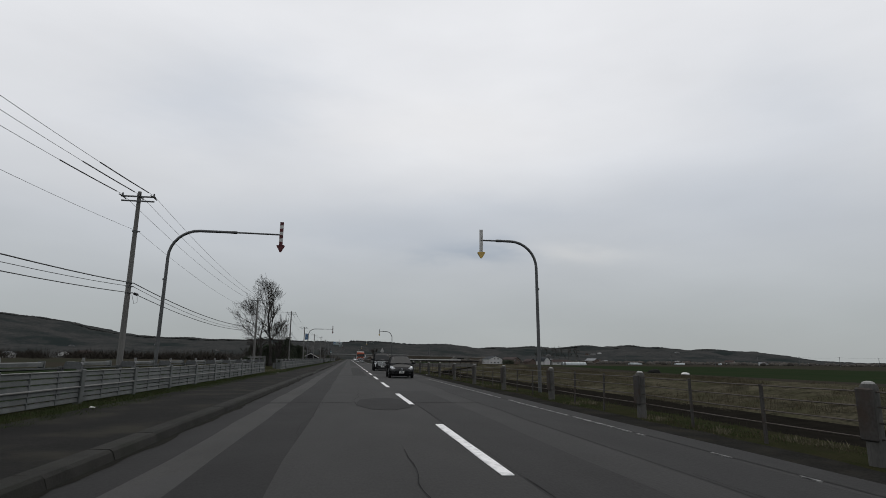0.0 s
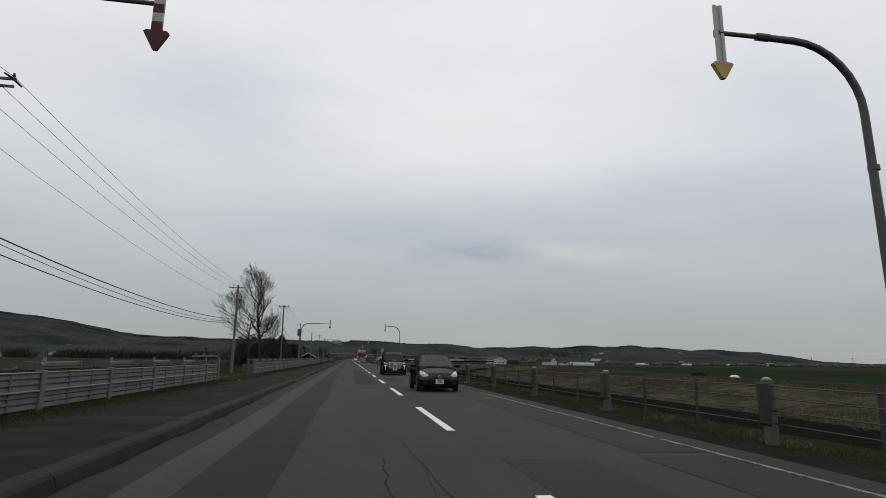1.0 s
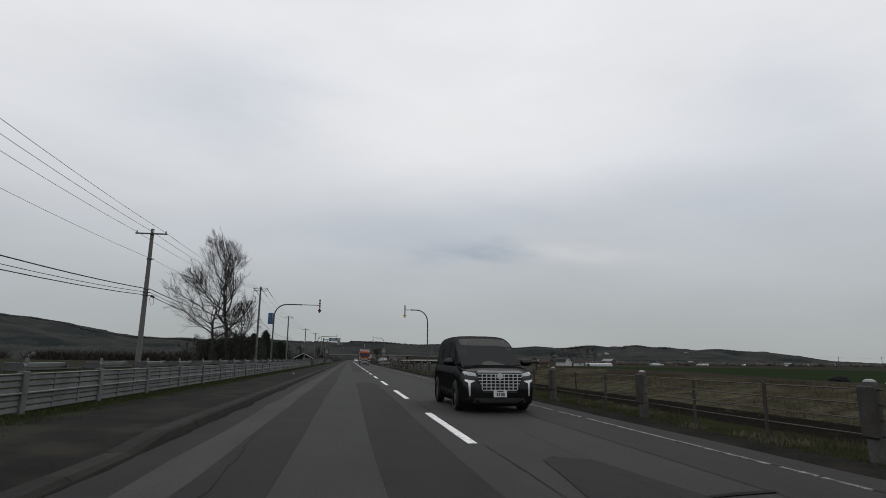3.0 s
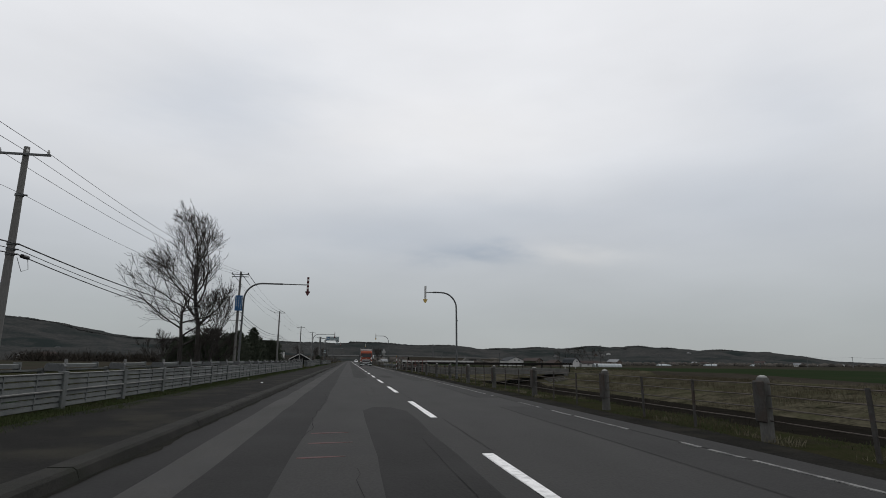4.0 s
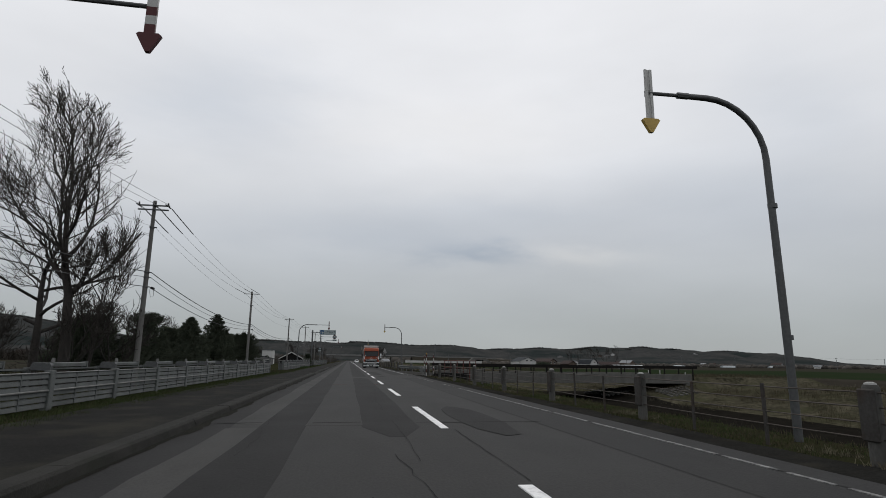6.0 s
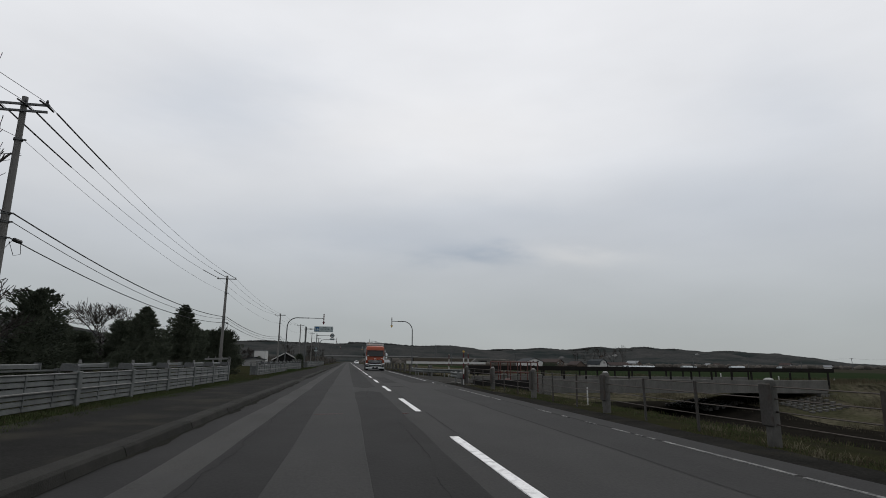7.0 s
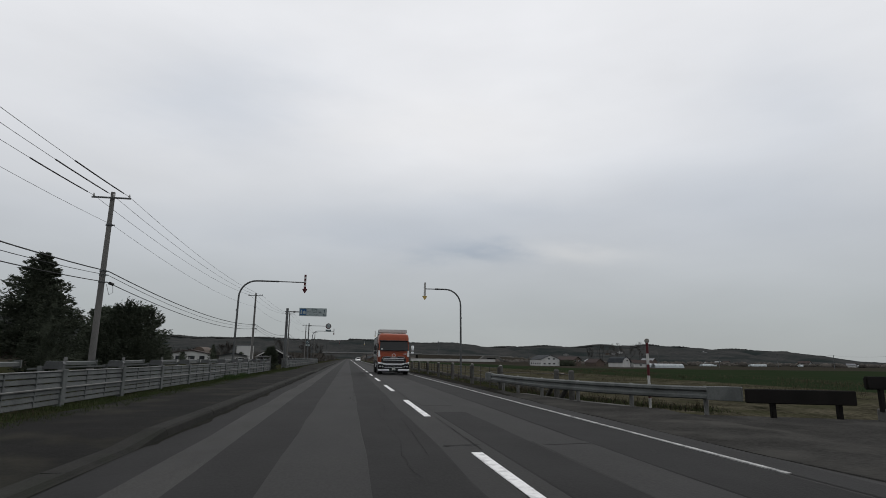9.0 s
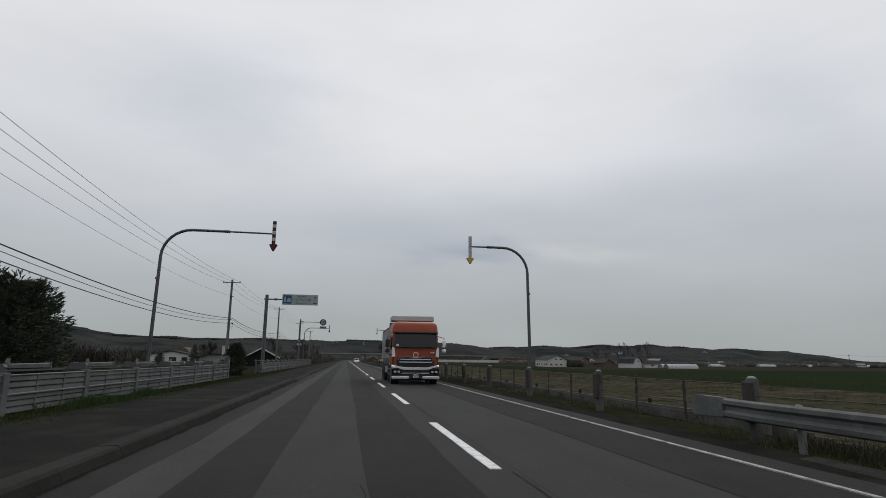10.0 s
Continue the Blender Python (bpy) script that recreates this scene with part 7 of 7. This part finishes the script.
def sedan_far(x, y, material, label):
    c = thing("car", pose(x, y, 0.006), label, "car", "far cars on the road")
    part("body", hull([(0.0, 0.6, 0.25, 0.5, 0.62, 0.1), (0.15, 0.78, 0.2, 0.66, 0.76, 0.14), (0.9, 0.84, 0.2, 0.8, 0.92, 0.14), (2.5, 0.85, 0.2, 0.9, 0.96, 0.1), (4.1, 0.78, 0.25, 0.85, 0.95, 0.1)]), material, c, smooth=50)
    part("cabin", cabin([(0.9, 0.7, 0.9, 0.68, 0.93), (1.6, 0.74, 0.94, 0.58, 1.42), (2.6, 0.74, 0.96, 0.57, 1.45), (3.7, 0.7, 0.94, 0.6, 1.0)]), material, c, smooth=50)
    sheet("windscreen", c, [(-0.64, 0.93, 0.93), (0.64, 0.93, 0.93), (0.54, 1.56, 1.40), (-0.54, 1.56, 1.40)], CAR_GLASS, bow=0.1)
    for s in (-1, 1):
        blob_part("headlight", c, (s * 0.6, 0.12, 0.66), (0.16, 0.12, 0.07), LAMP_GLASS)
        wheel(c, s * 0.76, 0.8, 0.3, 0.19, s)
        wheel(c, s * 0.76, 3.2, 0.3, 0.19, s)
    plate_on(c, 0, -0.01, 0.42, 0.33, 0.16, PLATE, PLATE_MARK)
    return c


def rounded(name, parent, x0, x1, y0, y1, z0, z1, r, material, label="", taper=None):
    b_ = bmesh.new()
    v = box(b_, x0, x1, y0, y1, z0, z1)
    if taper:
        for q in v:
            q.co = taper(q.co)
    bevel(b_, r, 3)
    return part(name, b_, material, parent, label, 50)


def dump_truck(x, y):
    c = thing("dump_truck", pose(x, y, 0.006), "large dump truck with an orange cab and grey tipper body", "truck")

    def lean(co):
        return Vector((co.x * (0.97 if co.z > 2.6 else 1.0), co.y + max(0, co.z - 1.7) * 0.09, co.z))
    cab = rounded("cab", c, -1.235, 1.235, 0.06, 2.2, 0.95, 3.0, 0.10, TRUCK_ORANGE, "glossy orange cab", lean)
    b_ = bmesh.new()
    sec = []
    for z, w, y in ((2.90, 1.225, 0.17), (3.12, 1.222, 0.20), (3.34, 1.20, 0.27), (3.47, 1.15, 0.38), (3.55, 1.05, 0.56)):
        sec.append([(-w, 2.2, z), (-w, y + 0.22, z), (-w + 0.06, y + 0.08, z), (-w + 0.2, y, z), (w - 0.2, y, z), (w - 0.06, y + 0.08, z), (w, y + 0.22, z), (w, 2.2, z)])
    loft(b_, sec)
    part("roof_fairing", b_, TRUCK_ORANGE, c, "tall rounded orange roof fairing", 50)
    rounded("sun_visor", c, -1.20, 1.20, -0.04, 0.22, 2.84, 2.93, 0.03, BLACK_TRIM, "dark visor above the windscreen")
    sheet("windscreen", c, [(-1.15, 0.03, 2.05), (1.15, 0.03, 2.05), (1.10, 0.13, 2.86), (-1.10, 0.13, 2.86)], CAR_GLASS, bow=0.06, nz=4)
    for s in (-1, 1):
        b_ = bmesh.new()
        prism(b_, [(s * 1.07, 1.55), (s * 1.245, 1.50), (s * 1.245, 2.05), (s * 1.13, 2.05)], 0.02, 0.25)
        part("corner_panel", b_, CAR_WHITE, cab, "white corner panel")
        b_ = bmesh.new()
        box(b_, s * 1.22 - 0.02, s * 1.22 + 0.03, 0.5, 1.45, 1.95, 2.65)
        part("side_window", b_, CAR_GLASS, cab)
    b_ = bmesh.new()
    prism(b_, [(-0.90, 1.50), (0.90, 1.50), (1.0, 1.30), (0.98, 1.0), (-0.98, 1.0), (-1.0, 1.30)], -0.02, 0.2)
    gr = part("grille", b_, BLACK_TRIM, c)
    for z, w, m_ in ((1.10, 0.80, BLACK_TRIM), (1.21, 0.84, CHROME), (1.36, 0.80, CHROME)):
        b_ = bmesh.new()
        prism(b_, [(-w, z), (w, z), (w * 1.04, z + 0.05), (-w * 1.04, z + 0.05)], -0.06, -0.02)
        part("grille_bar", b_, m_, gr)
    b_ = bmesh.new()
    tube(b_, [(-0.92, 0.0, 1.34), (-0.86, -0.03, 1.50), (-0.4, -0.05, 1.53), (-0.16, -0.06, 1.47), (0.16, -0.06, 1.47), (0.4, -0.05, 1.53), (0.86, -0.03, 1.50), (0.92, 0.0, 1.34)], 0.03, 6)
    part("grille_trim", b_, CHROME, gr)
    b_ = bmesh.new()
    tube(b_, [(0, -0.03, 1.64), (0, 0.08, 1.64)], 0.15, 20)
    bd_ = part("badge", b_, CHROME, c)
    b_ = bmesh.new()
    tube(b_, [(0, -0.035, 1.64), (0, -0.03, 1.64)], 0.115, 20)
    part("badge_centre", b_, TRUCK_ORANGE, bd_)
    b_ = bmesh.new()
    box(b_, 0.78, 1.0, 0.0, 0.06, 1.74, 1.79)
    part("name_badge", b_, CHROME, cab)
    rounded("bumper", c, -1.24, 1.24, -0.10, 0.5, 0.24, 0.98, 0.07, BLACK_TRIM, "dark bumper")
    b_ = bmesh.new()
    loft(b_, [[(x, -0.13 + 0.1 * (abs(x) / 1.25) ** 4, z), (x, 0.1, z), (x, 0.1, z + h), (x, -0.13 + 0.1 * (abs(x) / 1.25) ** 4, z + h)] for x, z, h in ((-1.26, 0.86, 0.22), (-1.05, 0.87, 0.17), (-0.6, 0.80, 0.14), (0.6, 0.80, 0.14), (1.05, 0.87, 0.17), (1.26, 0.86, 0.22))])
    bevel(b_, 0.02, 1)
    part("chrome_bar", b_, CHROME, c, "chrome bumper strip", 40)
    for x0, x1 in ((-1.25, -0.34), (0.34, 1.25)):
        rounded("chrome_bar", c, x0, x1, -0.15, 0.1, 0.30, 0.46, 0.03, CHROME)
        rounded("grille_bar", c, x0 * 0.5 - 0.25, x1 * 0.5 + 0.25, -0.115, -0.05, 0.60, 0.64, 0.01, CHROME)
    for s in (-1, 1):
        b_ = bmesh.new()
        prism(b_, [(s * 0.70, 0.62), (s * 1.18, 0.54), (s * 1.235, 0.84), (s * 0.78, 0.80)], -0.13, 0.05)
        hl = part("headlight", b_, CAR_GLASS, c, "dark glazed headlight")
        for hx in (0.88, 1.08):
            blob_part("lamp_reflector", hl, (s * hx, -0.13, 0.69), (0.075, 0.02, 0.07), LAMP_GLASS)
        for z0, z1, h in ((2.05, 2.5, 1), (1.75, 1.98, 0)):
            rounded("wing_mirror", c, s * 1.50 - 0.11, s * 1.50 + 0.11, -0.1, 0.06, z0, z1, 0.04, CHROME if s > 0 else BLACK_TRIM)
        b_ = bmesh.new()
        tube(b_, [(s * 1.2, 0.25, 2.7), (s * 1.5, 0.0, 2.6), (s * 1.5, 0.0, 1.7), (s * 1.2, 0.2, 1.6)], 0.022, 6)
        part("mirror_bracket", b_, BLACK_TRIM, c)
        for yy in (0.95, 2.9, 6.4, 7.7):
            wheel(c, s * 1.07, yy, 0.50, 0.30, s, 0.30)
        b_ = bmesh.new()
        tube(b_, [(s * 0.85, 0.95, 0.52), (s * 1.232, 0.95, 0.52)], 0.58, 28)
        part("wheel_arch", b_, BLACK_TRIM, c)
        for k in range(3):
            b_ = bmesh.new()
            box(b_, s * 1.16 - 0.08, s * 1.16 + 0.08, 1.7, 2.15, 0.5 + 0.3 * k, 0.55 + 0.3 * k)
            part("step", b_, CHROME, c)
        b_ = bmesh.new()
        box(b_, s * 1.1 - 0.1, s * 1.1 + 0.1, 3.6, 5.6, 0.55, 0.95)
        part("side_guard", b_, TRUCK_GREY, c)
    plate_on(c, 0.0, -0.165, 0.46, 0.46, 0.25, PLATE_GREEN, PLATE)
    b_ = bmesh.new()
    box(b_, -0.5, 0.5, 0.8, 8.4, 0.6, 0.95)
    part("chassis", b_, BLACK_TRIM, c)
    b_ = bmesh.new()
    poly = [(-1.0, 1.15), (1.0, 1.15), (1.24, 1.45), (1.24, 3.25), (1.14, 3.25), (1.14, 1.5), (-1.14, 1.5), (-1.14, 3.25), (-1.24, 3.25), (-1.24, 1.45)]
    prism(b_, poly, 2.5, 8.4)
    tp = part("tipper_body", b_, TRUCK_GREY, c, "grey steel tipper body")
    b_ = bmesh.new()
    box(b_, -1.24, 1.24, 2.38, 2.49, 1.2, 3.6)
    part("headboard", b_, TRUCK_GREY, tp)
    rounded("canopy_board", c, -1.2, 1.15, 1.3, 2.45, 3.64, 3.94, 0.03, WALL_WHITE, "pale grey canopy board above the cab")
    for s in (-1, 1):
        for k in range(6):
            b_ = bmesh.new()
            yy = 2.7 + k * 1.1
            box(b_, s * 1.24 - 0.02, s * 1.24 + 0.05, yy, yy + 0.12, 1.45, 3.2)
            part("side_rib", b_, TRUCK_GREY, tp)
        b_ = bmesh.new()
        tube(b_, [(s * 1.2, 2.5, 3.3), (s * 1.2, 8.4, 3.3)], 0.06, 8)
        part("top_rail", b_, BLACK_TRIM, tp)
    for x0, x1 in ((-0.85, 0.0), (0.05, 0.9)):
        b_ = bmesh.new()
        tube(b_, [(x0, -0.045, 2.06), (x1, -0.045, 2.10)], 0.018, 5)
        part("wiper", b_, BLACK_TRIM, c)
    b_ = bmesh.new()
    box(b_, -1.04, -0.90, -0.02, 0.06, 2.12, 2.24)
    part("windscreen_sticker", b_, PLATE, c)
    # the cab and body sit low for their width
    for o in c.children_recursive:
        if not o.name.startswith(("tyre", "rim", "wheel")):
            o.data.transform(Matrix.Diagonal((1, 1, 0.925, 1)))
    return c


hatchback(1.72, 39.2)
minivan(1.72, 61.8)
dump_truck(1.8, 190.0)
sedan_far(1.8, 352, CAR_WHITE, "small white car far along the road")
sedan_far(1.8, 372, CAR_WHITE, "small white car far along the road")


# ---- grass along the verges ----
def tufts(name, spots, label, material, hmin, hmax, seed, blades, wide):
    r_ = random.Random(seed)
    verts, faces = [], []
    for x, y, z in spots:
        for _ in range(blades):
            a, h = r_.uniform(0, 6.28), r_.uniform(hmin, hmax)
            q = Vector((x + r_.gauss(0, wide), y + r_.gauss(0, wide), z - 0.02))
            d = Vector((math.cos(a), math.sin(a), 0)) * (0.004 + 0.012 * h)
            tip = q + Vector((r_.gauss(0, 0.4) * h, r_.gauss(0, 0.4) * h, h))
            m_ = q.lerp(tip, 0.55) + Vector((0, 0, 0.14 * h))
            o = len(verts)
            verts += [q - d, q + d, m_ + d * 0.7, tip, m_ - d * 0.7]
            faces += [(o, o + 1, o + 2, o + 4), (o + 4, o + 2, o + 3)]
    me = bpy.data.meshes.new(name)
    me.from_pydata(verts, [], faces)
    me.materials.append(material)
    return tagged(new(name, me), label, "grass", kind="stuff")


rnd = random.Random(31)
LEFT_EDGE = []
while len(LEFT_EDGE) < 18000:
    y = rnd.uniform(0, 215)
    edge_x = -7.0 + 0.26 * noise.noise((y * 0.3, 1.0, 0.0)) + 0.14 * noise.noise((y * 1.3, 2.0, 0.0))
    x = -8.35 + (edge_x + 8.35) * rnd.random() ** 1.25
    if noise.noise((x * 1.5, y * 0.8, 4.0)) > -0.35:
        LEFT_EDGE.append((x, y, 0.125))
tufts("grass", LEFT_EDGE, "short green grass along the foot of the snow fence", GRASS_BLADE, 0.02, 0.09, 1, 11, 0.10)
tufts("grass", [(-7.9 + rnd.gauss(0, 0.4), rnd.uniform(2, 215), 0.12) for _ in range(1500)], "dry pale stems mixed into the verge grass", STRAW, 0.03, 0.10, 2, 7, 0.1)
tufts("grass", [(x, y, 0.12) for x, y in ((-8.3 + rnd.gauss(0, 0.55), rnd.uniform(47.3, 57.6)) for _ in range(900))], "green grass in the gap between the fences", GRASS_BLADE, 0.03, 0.11, 3, 12, 0.12)
tufts("grass", [(-8.5 + rnd.gauss(0, 0.5), rnd.uniform(47.3, 57.6), 0.12) for _ in range(420)], "dry pale grass in the field entrance between the fences", STRAW_PALE, 0.04, 0.13, 31, 10, 0.12)
RV = []
while len(RV) < 11000:
    y = rnd.uniform(4, 147) if rnd.random() < 0.72 else rnd.uniform(164, 245)
    x = 4.72 + abs(rnd.gauss(0, 1.0)) + 0.15 * noise.noise((y * 0.4, 3.0, 0.0))
    if noise.noise((x * 0.7, y * 0.28, 6.0)) > -0.12:
        RV.append((x, y, 0.0))
tufts("grass", [(x, y, ground_z(x, y)) for x, y, _ in RV], "rough green grass under the rope fence", GRASS_BLADE, 0.02, 0.085, 4, 10, 0.16)
STR = [q for q in RV if noise.noise((q[0] * 0.6, q[1] * 0.35, 16.0)) > -0.02]
tufts("grass", [(x, y, ground_z(x, y)) for x, y, _ in STR], "dry straw-coloured grass under the rope fence", STRAW, 0.02, 0.11, 5, 7, 0.16)
CL = []
for _ in range(95):
    y = rnd.uniform(6, 146) if rnd.random() < 0.75 else rnd.uniform(166, 230)
    x = 4.75 + abs(rnd.gauss(0.25, 0.5))
    CL += [(x + rnd.gauss(0, 0.12), y + rnd.gauss(0, 0.2)) for _ in range(9)]
tufts("grass", [(x, y, ground_z(x, y)) for x, y in CL], "pale clumps of dead grass along the shoulder", STRAW_PALE, 0.04, 0.15, 41, 12, 0.05)
BK = []
while len(BK) < 7000:
    y = rnd.uniform(20, 165) if rnd.random() < 0.85 else rnd.uniform(165, 260)
    x = rnd.uniform(25.5, 44)
    if noise.noise((x * 0.16, y * 0.10, 2.0)) > -0.1:
        BK.append((x, y, ground_z(x, y)))
tufts("grass", BK, "long dry grass on the far river bank", STRAW, 0.14, 0.46, 6, 9, 0.32)
BP = []
while len(BP) < 1700:
    y, x = rnd.uniform(14, 165), rnd.uniform(24.5, 48)
    if noise.noise((x * 0.3, y * 0.16, 12.0)) > 0.12:
        BP.append((x, y, ground_z(x, y)))
tufts("grass", BP, "flattened pale dead grass in patches on the far bank", STRAW_PALE, 0.06, 0.26, 61, 12, 0.28)
NB = []
while len(NB) < 700:
    y = rnd.uniform(4, 240)
    if 146.5 < y < 159:
        continue
    x = rnd.uniform(6.2, 9.4)
    NB.append((x, y, ground_z(x, y)))
tufts("grass", NB, "dark bare stalks on the near river bank", SHRUB, 0.08, 0.3, 7, 6, 0.25)
tufts("weed", [(-7.95 + rnd.gauss(0, 0.2), rnd.choice((174.8, 176.2, 179.4)) + rnd.gauss(0, 0.5), 0.13) for _ in range(120)], "leafy green weeds at the fence foot", WEED, 0.06, 0.26, 8, 22, 0.1)
GR = []
for k in range(420):
    f = rnd.random()
    x, y = 4.95 + 2.6 * f ** 2 + abs(rnd.gauss(0.25, 0.3)), 168.5 - 10.5 * f
    GR.append((x, y, 0.0))
tufts("grass", GR, "rough grass and weeds beneath the guard rail", GRASS_BLADE, 0.03, 0.15, 11, 12, 0.18)
tufts("grass", GR[:200], "brown stalks beneath the guard rail", SHRUB, 0.05, 0.22, 15, 8, 0.2)
tufts("grass", GR[:130], "dry stalks beneath the guard rail", STRAW, 0.08, 0.35, 12, 7, 0.12)
GAP = [(rnd.uniform(-10.5, -7.35) + 0.2 * rnd.gauss(0, 1), rnd.uniform(146.2, 155.6), 0.11) for _ in range(1500)]
tufts("grass", GAP, "green grass in the gap between the snow fences", GRASS_BLADE, 0.04, 0.16, 13, 10, 0.15)
tufts("grass", GAP[:500], "dry pale grass in the gap between the snow fences", STRAW, 0.04, 0.2, 14, 9, 0.15)

# ---- kerb stones, laid last ----
def kerb_mesh(up, then):
    """A kerb stone 1.6 m long whose height goes from up to then."""
    kb = bmesh.new()
    loft(kb, [[(-0.16, y, -0.25), (0.17, y, -0.25), (0.17, y, 0.0), (0.13, y, h - 0.03), (0.085, y, h), (-0.16, y, h)] for y, h in ((0.002, up), (0.01, up), (1.59, then), (1.598, then))])
    return mesh_of("kerb_stone", kb, KERB)


kerb = thing("kerb", pose(0, 0, 0), "weathered concrete kerb of separate stones along the sidewalk", "kerb", kind="structure")
KERB_STONE = {(a, b): kerb_mesh(0.14 - 0.09 * a, 0.14 - 0.09 * b) for a in (0, 1) for b in (0, 1)}
rnd = random.Random(21)
for k in range(160):
    y = 2 + 1.6 * k
    share("kerb_stone", KERB_STONE[round(dropped(y)), round(dropped(y + 1.6))], kerb, pose(-4.79 + rnd.uniform(-0.006, 0.006), y, rnd.uniform(-0.005, 0.002), rnd.uniform(-0.1, 0.1), rnd.uniform(-1.0, 1.0), rnd.uniform(-0.15, 0.15)))
bm = bmesh.new()
for y0 in list(range(-60, 2, 2)) + list(range(258, 600, 2)):
    prism(bm, [(-4.95, -0.25), (-4.62, -0.25), (-4.62, 0.0), (-4.66, 0.12), (-4.70, 0.14), (-4.95, 0.14)], y0 + 0.006, y0 + 2 - 0.006)
part("far_kerb", bm, KERB, kerb)["kind"] = "stuff"
